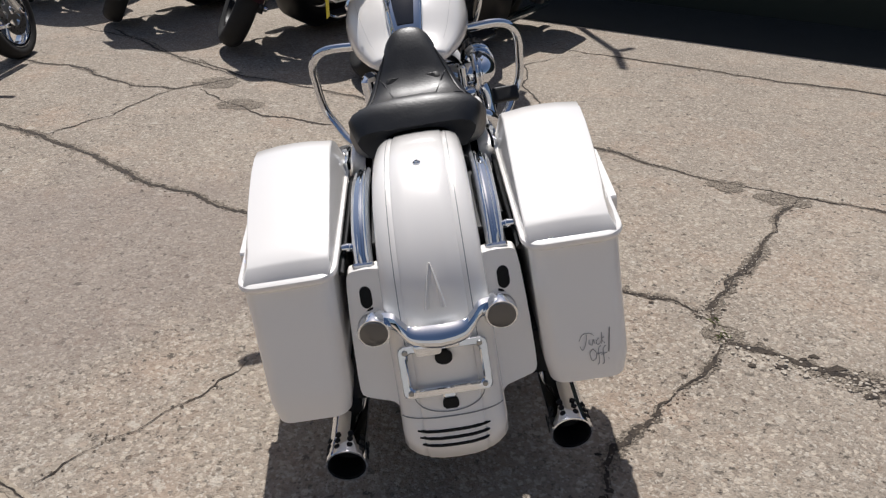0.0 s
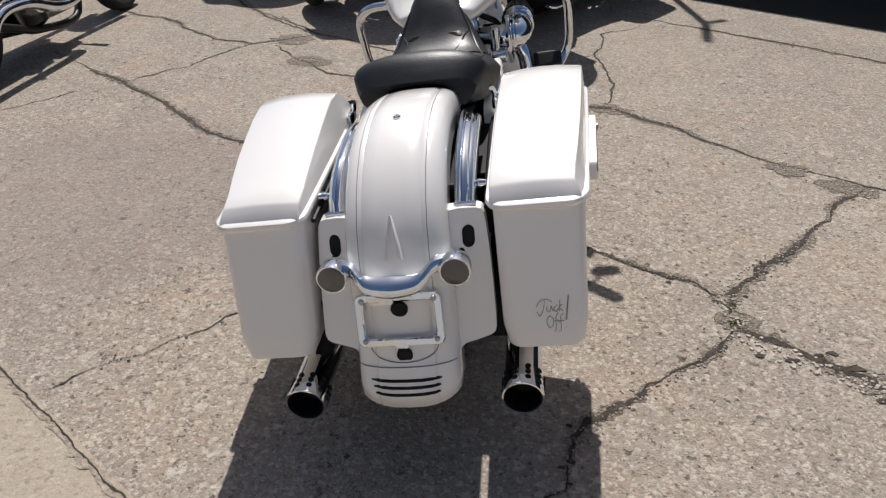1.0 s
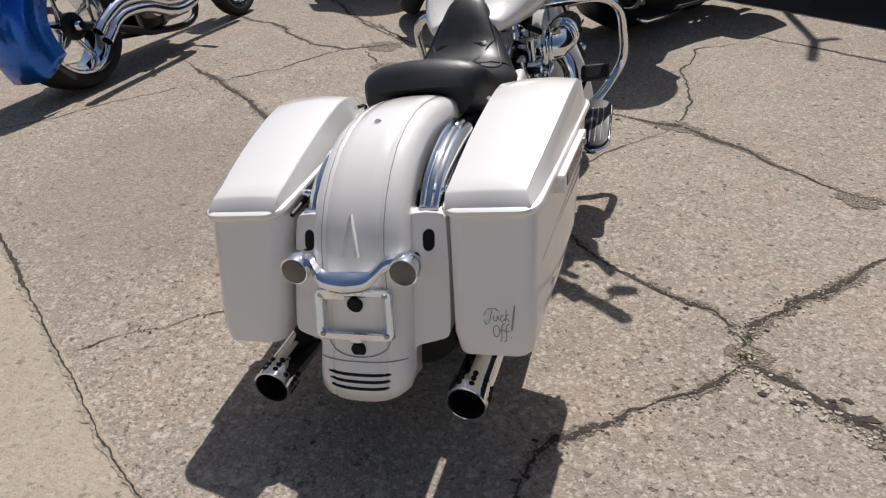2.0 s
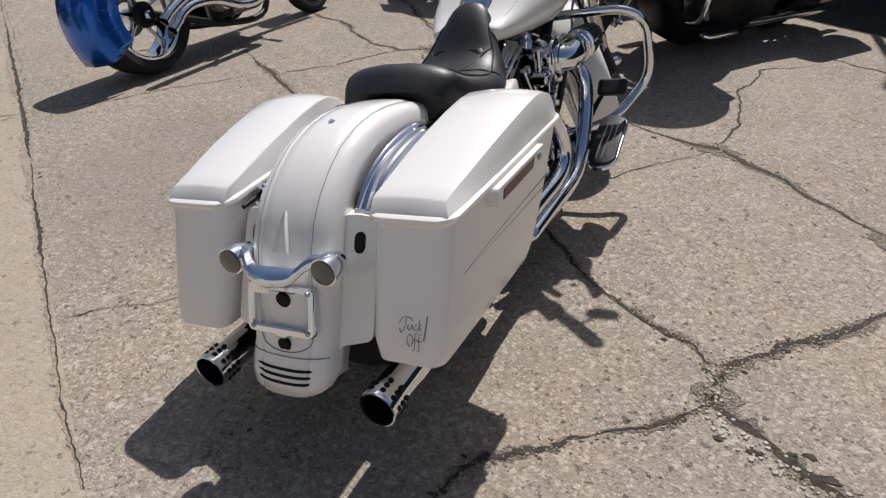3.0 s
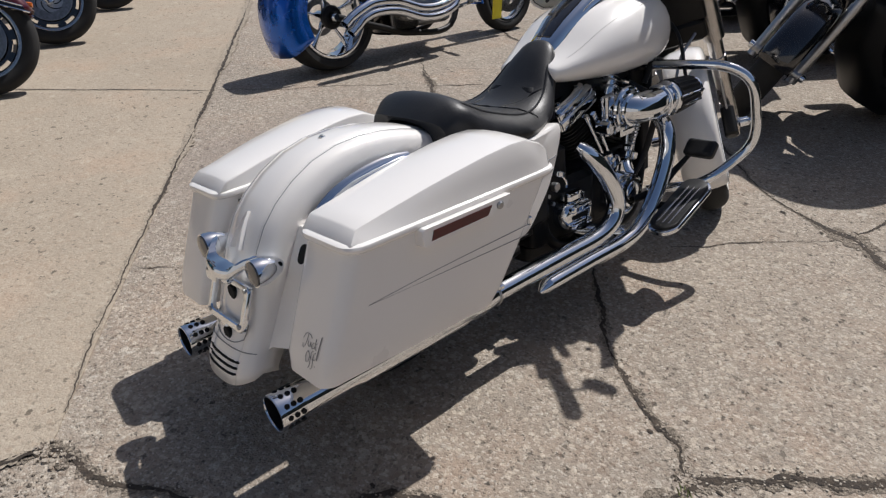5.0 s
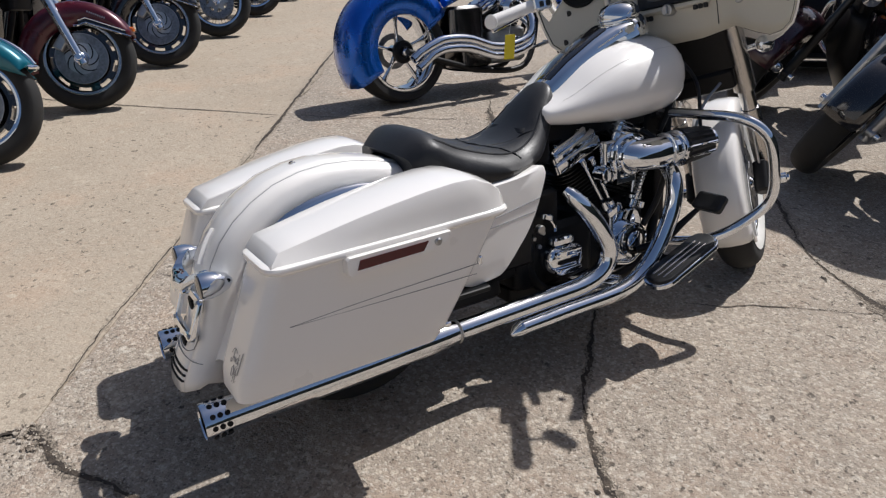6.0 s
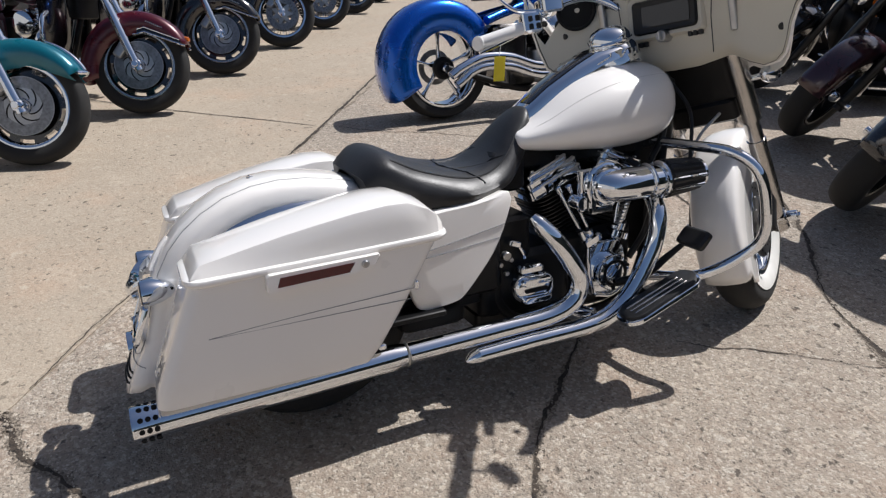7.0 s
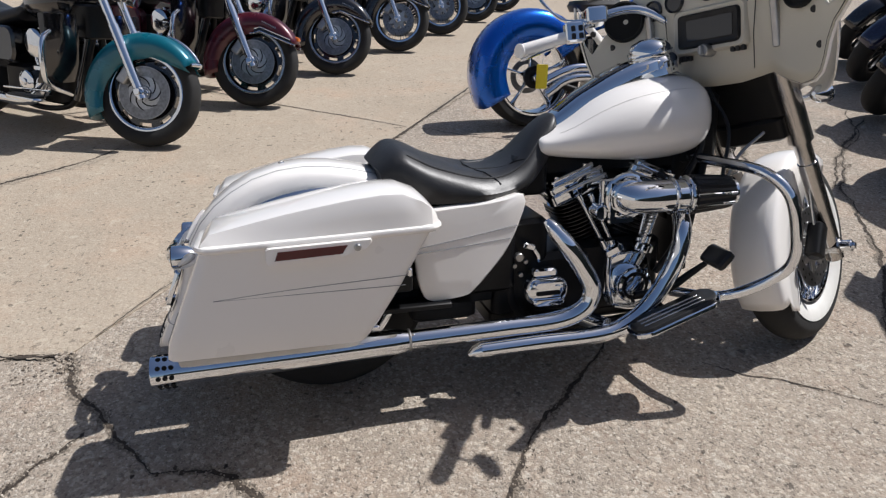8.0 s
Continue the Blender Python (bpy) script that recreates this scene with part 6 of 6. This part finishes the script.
        if paint is not TEAL:
            tagged(Q("fender_lettering", [block((s * 0.0925, 0.05 + 0.012 * k, R + 0.285 - 0.004 * k), (0.002, 0.007, 0.010), 0.001, 0.0005) for s in (-1, 1) for k in range(9)], STEEL, fd), kind="stuff")
    if tag:
        note = Q("price_tag", block((0.0, 0.176, R + 0.311), (0.10, 0.070, 0.003), 0.004, 0.001, Matrix.Rotation(radians(-29.5), 4, "X")), PAPER, fd, "white paper price tag")
    eng = P("engine_case", [block((0, -0.75, 0.30), (0.26, 0.34, 0.24), 0.06, 0.02), block((0, -1.0, 0.30), (0.30, 0.26, 0.20), 0.04, 0.02)], BLACKMETAL, lab="black V-twin engine case")
    cylinder_head(eng, (0, -0.79, 0.40), radians(24), 0.17, 0.16, 9)
    cylinder_head(eng, (0, -0.70, 0.40), radians(-22), 0.17, 0.16, 9)
    P("cam_cover", disc((0.16, -0.72, 0.29), 0.065, 0.06), CHROME, eng, "chrome cam cover")
    P("air_cleaner", lathe([(0.075, 0.12), (0.085, 0.16), (0.085, 0.20), (0.06, 0.215), (0.001, 0.217)], (0, -0.74, 0.55), "x", 26), CHROME, eng, "round chrome air cleaner")
    if not tag:
        for s in (-1, 1):
            for y0, y1 in ((-0.80, -0.88), (-0.77, -0.83), (-0.69, -0.65), (-0.66, -0.60)):
                P("pushrod_tube", tube([(s * 0.14, y0, 0.40), (s * 0.125, y1, 0.57)], 0.009, 8), CHROME, eng, "chrome pushrod tube")
            P("lifter_cover", block((s * 0.145, -0.73, 0.395), (0.05, 0.17, 0.035), 0.010, 0.006), CHROME, eng, "chrome lifter cover")
            P("gear_cover", lathe([(0.075, s * 0.13), (0.070, s * 0.165), (0.050, s * 0.178), (0.022, s * 0.178), (0.020, s * 0.186), (0.001, s * 0.187)], (0, -0.90, 0.30), "x", 24), CHROME, eng, "round chrome gear cover")
            P("shift_rod", pipe([(s * 0.30, -0.50, 0.29), (s * 0.29, -0.62, 0.285), (s * 0.28, -0.95, 0.27)], 0.007, 8), CHROME, lab="chrome linkage rod")
            P("downtube_cover", pipe([(s * 0.10, -0.53, 0.22), (s * 0.09, -0.50, 0.32), (s * 0.03, -0.42, 0.72)], 0.020, 10), BLACKPAINT, lab="black frame downtube")
    P("primary_cover", [plate(round_outline([(-1.1, 0.24), (-1.08, 0.36), (-0.9, 0.38), (-0.68, 0.36), (-0.64, 0.28), (-0.7, 0.2), (-1.05, 0.19)], 2), -0.13, -0.20, 0.01)], CHROME, eng, "chrome primary cover")
    for geo in (pipe([(0.1, -0.58, 0.56), (0.2, -0.60, 0.48), (0.22, -0.66, 0.32), (0.22, -0.80, 0.20), (0.22, -1.2, 0.19), (0.22, -2.0, 0.20)], 0.034, 14), pipe([(-0.15, -0.9, 0.2), (-0.22, -1.1, 0.2), (-0.22, -2.0, 0.20)], 0.034, 14)):
        P("exhaust", geo, CHROME, lab="chrome exhaust pipe")
    P("main_frame", [pipe([(s * 0.12, -1.5, 0.55), (s * 0.12, -1.1, 0.40), (s * 0.12, -1.0, 0.17), (s * 0.11, -0.65, 0.16), (s * 0.08, -0.50, 0.3), (0, -0.38, 0.80)], 0.018, 10) for s in (-1, 1)], BLACKMETAL, lab="black frame")
    rings = []
    for y, hw, zt, zb in ((-1.02, 0.04, 0.76, 0.72), (-0.95, 0.12, 0.82, 0.69), (-0.8, 0.19, 0.88, 0.67), (-0.62, 0.205, 0.92, 0.68), (-0.52, 0.17, 0.91, 0.72), (-0.47, 0.06, 0.86, 0.78)):
        rings.append([(hw * math.cos(radians(a)), y, (zt + zb) / 2 + (zt - zb) / 2 * math.sin(radians(a))) for a in range(0, 360, 20)])
    P("fuel_tank", loft(rings), body, lab="painted fuel tank", angle=60)
    rings = []
    for y, hw, zt, zb in ((-1.95, 0.12, 0.80, 0.68), (-1.85, 0.16, 0.83, 0.66), (-1.6, 0.17, 0.80, 0.64), (-1.35, 0.18, 0.73, 0.60), (-1.15, 0.16, 0.72, 0.60), (-1.02, 0.10, 0.76, 0.66)):
        rings.append([(hw * math.copysign(abs(math.cos(radians(a))) ** 0.6, math.cos(radians(a))), y, (zt + zb) / 2 + (zt - zb) / 2 * math.sin(radians(a))) for a in range(0, 360, 20)])
    P("seat", loft(rings), LEATHER, lab="black leather dual seat", angle=60)
    for s in (-1, 1):
        bag = P("saddlebag", loft([[(s * 0.29 + u, -1.72 + v, z) for u, v in rrect(0.2 * f, 0.58 * f, 0.05, 4)] for z, f in ((0.33, 0.88), (0.36, 0.95), (0.60, 1.0), (0.66, 0.96), (0.68, 0.85))]), body, lab="painted hard saddlebag")
        P("bag_trim", tube([(s * 0.392, -1.98, 0.585), (s * 0.392, -1.46, 0.585)], 0.005, 6), CHROME, bag)
        P("engine_guard", pipe([(s * 0.06, -0.47, 0.66), (s * 0.25, -0.45, 0.66), (s * 0.37, -0.42, 0.60), (s * 0.39, -0.41, 0.45), (s * 0.34, -0.44, 0.34), (s * 0.14, -0.52, 0.26)], 0.016, 12), CHROME, lab="chrome engine guard")
        if lowers:
            P("leg_fairing", loft([[(s * x, y + dy, z) for x, dy in ((0.14, 0.02), (0.24, 0.035), (0.34, 0.0), (0.35, -0.03), (0.24, -0.01), (0.14, -0.02))] for y, z in ((-0.50, 0.34), (-0.45, 0.45), (-0.43, 0.60), (-0.44, 0.74))]), BLACKPAINT, lab="black lower leg fairing")
        fb = P("floorboard", loft([[(s * 0.33 + u * f, -0.68 + v * f, z) for u, v in rrect(0.10, 0.30, 0.045, 5)] for z, f in ((0.225, 0.95), (0.235, 1), (0.245, 0.97))]), CHROME, lab="chrome floorboard")
        P("rubber_pad", loft([[(s * 0.33 + u * f, -0.68 + v * f, z) for u, v in rrect(0.10, 0.30, 0.045, 5)] for z, f in ((0.244, 0.9), (0.254, 0.88))]), PLASTIC, fb)
        Q("handlebar", pipe([(s * 0.05, -0.36, 1.0), (s * 0.2, -0.42, 1.10), (s * 0.33, -0.55, 1.10), (s * 0.42, -0.72, 1.03)], 0.0135, 10), CHROME, lab="chrome handlebar")
    rings = []
    for k in range(17):
        th = radians(40 - 150 * k / 16)
        ring = [(u, -1.62 + 0.36 * math.sin(th), R + 0.36 * math.cos(th)) for u in (-0.09, 0.09)]
        rings.append([(-0.095, ring[0][1] * 0.97 - 1.62 * 0.03, R + (ring[0][2] - R) * 0.75), (-0.09, ring[0][1], ring[0][2]), (0, ring[0][1], ring[0][2] + 0.01), (0.09, ring[0][1], ring[0][2]), (0.095, ring[0][1] * 0.97 - 1.62 * 0.03, R + (ring[0][2] - R) * 0.75)])
    P("rear_fender", loft(rings, closed=False), body, lab="painted rear fender", solid=0.004, angle=50)
    # nose: headlamp, fairing or windscreen
    Q("headlamp", [lathe([(0.02, -0.36), (0.08, -0.33), (0.098, -0.24), (0.098, -0.20), (0.085, -0.19)], (0, 0, 0.93), "y", 26)], CHROME, lab="chrome headlamp")
    Q("headlamp_glass", lathe([(0.086, -0.192), (0.05, -0.182), (0.001, -0.178)], (0, 0, 0.93), "y", 26), SMOKE)
    for s in (-1, 1):
        Q("passing_lamp", lathe([(0.01, -0.33), (0.045, -0.30), (0.058, -0.24), (0.058, -0.22), (0.001, -0.215)], (s * 0.21, 0, 0.90), "y", 20), CHROME, lab="chrome passing lamp")
    if fairing:
        rings = []
        for x in np.linspace(-0.46, 0.46, 15):
            a = abs(x) / 0.46
            b = 0.30 * math.sqrt(max(0, 1 - a * a))
            rings.append([(x, -0.44 + b * math.sin(math.pi * (0.15 + 0.7 * t)), 0.84 + 0.10 * a * a + (0.40 - 0.14 * a * a) * t) for t in np.linspace(0, 1, 7)])
        if tag:
            # added black body: blocks sun under the bike and fills its cast shadow
            P("shade_filler", loft([[(u, y, z + v) for u, v in rrect(w, h, min(w, h) * 0.36, 5)] for y, w, h, z in ((-0.335, 0.20, 0.30, 0.56), (-0.40, 0.32, 0.44, 0.50), (-0.50, 0.38, 0.56, 0.40), (-0.62, 0.48, 0.62, 0.37), (-0.95, 0.52, 0.62, 0.37), (-1.25, 0.50, 0.58, 0.38), (-1.42, 0.22, 0.34, 0.45))]), BLACKMETAL, lab="black filler body that closes lit gaps under the bike", angle=60)
            Q("windscreen", loft([[(x, -0.26 - 0.9 * x * x - 0.12 * t, 1.18 + 0.36 * t * math.sqrt(1 - (x / 0.39) ** 2)) for x in np.linspace(-0.37, 0.37, 17)] for t in (0, 0.5, 1)], closed=False), SMOKE, lab="dark smoked windscreen", solid=0.004)
        Q("fairing", loft(rings, closed=False), body, lab="painted batwing fairing", solid=0.012, angle=60)
    else:
        Q("windscreen", loft([[(x, -0.33 - 0.5 * x * x - 0.10 * t, 0.95 + 0.5 * t) for x in np.linspace(-0.26, 0.26, 9)] for t in (0, 0.5, 1)], closed=False), SMOKE, lab="clear touring windscreen", solid=0.004)
    for s in (-1, 1):
        Q("front_signal", lathe([(0.01, -0.36), (0.028, -0.33), (0.03, -0.30), (0.001, -0.295)], (s * 0.31, 0, 0.88), "y", 16), AMBER)
    P("electrics_box", block((0, -0.45, 0.70), (0.20, 0.16, 0.20), 0.03, 0.01), BLACKMETAL)
    for s in (-1, 1):
        P("side_cover", loft([[(s * x, -1.14 + (v * f), 0.52 + u * f) for u, v in rrect(0.22, 0.34, 0.06, 4)] for x, f in ((0.10, 0.95), (0.165, 1.0), (0.18, 0.9))]), body, lab="painted side cover")
    P("battery_box", block((0, -1.15, 0.47), (0.26, 0.26, 0.22), 0.03, 0.01), BLACKMETAL)
    P("oil_cooler", block((0, -0.52, 0.45), (0.2, 0.06, 0.22), 0.02, 0.01), BLACKMETAL)
    return bike


def heading(x, y, ax, ay):
    return pose(x, y, 0, 0, 0, math.degrees(math.atan2(ay, ax)) - 90)


LEFT_ROW = [
    (-2.51, 0.66, TEAL, "teal and black touring motorcycle with chrome fork parked in a row", True, "slot"),
    (-3.37, 1.29, MAROON, "maroon touring motorcycle with chrome fender trim parked in a row", True, "slot"),
    (-4.40, 1.98, BLACKPAINT, "black touring motorcycle with polished wheels parked in a row", False, "slot"),
    (-5.41, 2.73, BLACKPAINT, "black cruiser motorcycle with wire wheels parked in a row", False, "thin"),
    (-6.42, 3.43, NAVY, "dark blue touring motorcycle parked in a row", True, "thin"),
    (-7.4, 4.12, MAROON, "dark red touring motorcycle parked far along the row", True, "slot"),
    (-8.4, 4.82, BLACKPAINT, "black touring motorcycle parked far along the row", True, "slot"),
]
for x, y, paint, label, fairing, style in LEFT_ROW:
    parked_tourer(heading(x, y, 0.64, 0.768), paint, label, fairing, style, rim=SATIN if style == "slot" and paint is not TEAL else None, group="left row of parked motorcycles", body=BLACKPAINT if paint is TEAL else None)

RIGHT_ROW = [
    (-0.135, 4.35, BLACKPAINT, "black touring motorcycle with a white price tag on its fender", True, "mag"),
    (-1.10, 5.10, DARKMAROON, "maroon motorcycle with a paper tag on its fender facing the aisle", True, "mag"),
    (-2.15, 5.87, BLACKPAINT, "black motorcycle parked facing the aisle in front of a dark wall", True, "mag"),
    (-3.15, 6.62, NAVY, "dark blue motorcycle parked facing the aisle", True, "mag"),
    (-4.1, 7.3, BLACKPAINT, "black touring motorcycle parked far along the aisle", True, "mag"),
]
for x, y, paint, label, fairing, style in RIGHT_ROW:
    parked_tourer(heading(x, y, -0.56, -0.83), paint, label, fairing, style, trim=False, light_fork=STEEL if y < 4.5 else FIN, turned=48.0, lean=11.0, rim=BLACKMETAL, group="right row of parked motorcycles", tag=True)


# ---- the blue chopper ----
def blue_chopper():
    bike = thing("motorcycle", pose(-2.50, 3.14, 0, 0, -9.0, 1.0), "candy blue custom chopper with wide rear tyre and chrome pipes", "motorcycle")
    P = lambda name, geos, mat, parent=bike, lab="", **k: part(name, geos, mat, parent, lab, **k)
    R = 0.335
    wheel(bike, 0, R, R, 0.24, 0.25, style="mag", discs=(), spokes=5, name="rear_wheel")
    P("brake_rotor", lathe([(0.118, -0.07), (0.118, -0.062), (0.080, -0.062), (0.080, -0.07)], (0, 0, R), "x", 40, closed=True), DISC, lab="steel brake rotor inside the wheel")
    P("drive_pulley", lathe([(0.075, 0.06), (0.075, 0.085), (0.06, 0.10), (0.04, 0.10), (0.035, 0.115), (0.001, 0.115)], (0, 0, R), "x", 28), BLACKMETAL, lab="black hub cover")
    wheel(bike, 1.72, 0.30, 0.30, 0.11, 0.225, style="custom", discs=(1, -1), spokes=5)
    rings = []
    for k in range(25):
        th = radians(55 - 173 * k / 24)
        Ro = R + 0.068 + 0.02 * k / 24 + 0.035 * max(0.0, math.cos(th + 0.25))
        oy, oz = math.sin(th), math.cos(th)
        hw = 0.150
        dep = 0.205
        ring = [(hw, oy * (Ro - dep), R + oz * (Ro - dep)), (hw + 0.004, oy * (Ro - 0.08), R + oz * (Ro - 0.08)), (hw - 0.012, oy * (Ro - 0.03), R + oz * (Ro - 0.03)), (hw - 0.05, oy * (Ro - 0.006), R + oz * (Ro - 0.006)), (0, oy * (Ro + 0.004), R + oz * (Ro + 0.004))]
        ring += [(-p[0], p[1], p[2]) for p in ring[-2::-1]]
        rings.append(ring)
    P("rear_fender", loft(rings, closed=False), BLUE, lab="wide candy blue rear fender", solid=0.006, angle=50)
    for z0, yend in ((0.36, -0.02), (0.30, 0.02)):
        P("exhaust_tip", hollow([(0.25, yend - 0.01, z0 - 0.068), (0.25, yend + 0.05, z0 - 0.030)], 0.031, 0.026, 16), CHROME, lab="chrome pipe end")
        P("exhaust_pipe", pipe([(0.25, yend + 0.045, z0 - 0.033), (0.25, 0.13, z0 + 0.010), (0.25, 0.24, z0 + 0.035), (0.25, 0.42, z0 + 0.02), (0.25, 0.62, z0 - 0.045), (0.25, 0.80, z0 - 0.05), (0.24, 0.95, z0 + 0.0), (0.19, 1.0, z0 + 0.12), (0.10, 0.95, z0 + 0.22)], 0.030, 14), CHROME, lab="sweeping chrome exhaust pipe")
    eng = P("engine_case", [block((0, 0.85, 0.30), (0.26, 0.34, 0.24), 0.06, 0.02)], STEEL, lab="polished engine case")
    P("oil_tank", block((0, 0.50, 0.44), (0.28, 0.30, 0.30), 0.06, 0.02), DARKSTEEL, lab="dark chrome oil tank")
    P("gearbox", block((0, 0.56, 0.24), (0.30, 0.26, 0.14), 0.04, 0.02), DARKSTEEL, lab="dark gearbox case")
    cylinder_head(eng, (0, 0.80, 0.40), radians(24), 0.17, 0.16, 9)
    cylinder_head(eng, (0, 0.90, 0.40), radians(-22), 0.17, 0.16, 9)
    P("cam_cover", disc((0.16, 0.87, 0.29), 0.07, 0.06), CHROME, eng, "chrome cam cover")
    P("clutch_cover", disc((0.17, 0.58, 0.30), 0.06, 0.05), CHROME, eng, "chrome clutch cover")
    P("air_cleaner", [lathe([(0.07, 0.12), (0.08, 0.18), (0.05, 0.21), (0.001, 0.212)], (0, 0.85, 0.55), "x", 24)], CHROME, eng, "chrome air cleaner")
    for s in (-1, 1):
        P("frame_rail", pipe([(s * 0.14, 0, R), (s * 0.14, 0.35, 0.22), (s * 0.12, 0.6, 0.15), (s * 0.12, 1.0, 0.15), (s * 0.05, 1.18, 0.5), (0, 1.24, 0.85)], 0.022, 10), BLACKMETAL, lab="dark lower frame rail")
        P("frame_backbone", pipe([(s * 0.15, 0.30, 0.62), (s * 0.10, 0.45, 0.66), (s * 0.05, 0.7, 0.72), (0, 1.24, 0.88)], 0.03, 10), BLUE, lab="candy blue frame tube")
    rings = []
    for y, hw, zt, zb in ((0.55, 0.03, 0.70, 0.66), (0.66, 0.11, 0.78, 0.64), (0.85, 0.17, 0.88, 0.66), (1.05, 0.18, 0.94, 0.70), (1.16, 0.13, 0.94, 0.76), (1.20, 0.05, 0.90, 0.80)):
        rings.append([(hw * math.cos(radians(a)), y, (zt + zb) / 2 + (zt - zb) / 2 * math.sin(radians(a))) for a in range(0, 360, 20)])
    P("fuel_tank", loft(rings), BLUE, lab="candy blue stretched tank", angle=60)
    P("seat", loft([[(u * f, 0.46 + v * f, z) for u, v in rrect(0.26, 0.36, 0.1, 5)] for z, f in ((0.75, 0.9), (0.79, 1), (0.82, 0.9))]), LEATHER, lab="black leather seat")
    rk = radians(36)
    for s in (-1, 1):
        low = Vector((s * 0.11, 1.72, 0.30))
        top = low + Vector((0, -math.sin(rk), math.cos(rk))) * 0.85
        P("fork_leg", [tube([low, top], 0.028, 14), disc(tuple(low), 0.03, 0.05)], CHROME, lab="chrome fork leg")
        P("handlebar", pipe([tuple(top), (s * 0.25, 1.10, 1.05), (s * 0.36, 0.95, 1.02)], 0.014, 10), CHROME, lab="chrome handlebar")
    P("front_fender", loft([[(u, 1.72 + 0.335 * math.sin(radians(a)) * (1 - abs(u) * 0.6), 0.30 + 0.335 * math.cos(radians(a)) * (1 - abs(u) * 0.6)) for u in (-0.075, -0.05, 0, 0.05, 0.075)] for a in range(30, -110, -10)], closed=False), BLUE, lab="candy blue front fender", solid=0.004, angle=50)
    P("forward_control", [block((0.28, 1.10, 0.30), (0.12, 0.04, 0.02), 0.01), tube([(0.1, 1.05, 0.25), (0.28, 1.10, 0.30)], 0.012, 8)], CHROME)
    return bike


blue_chopper()
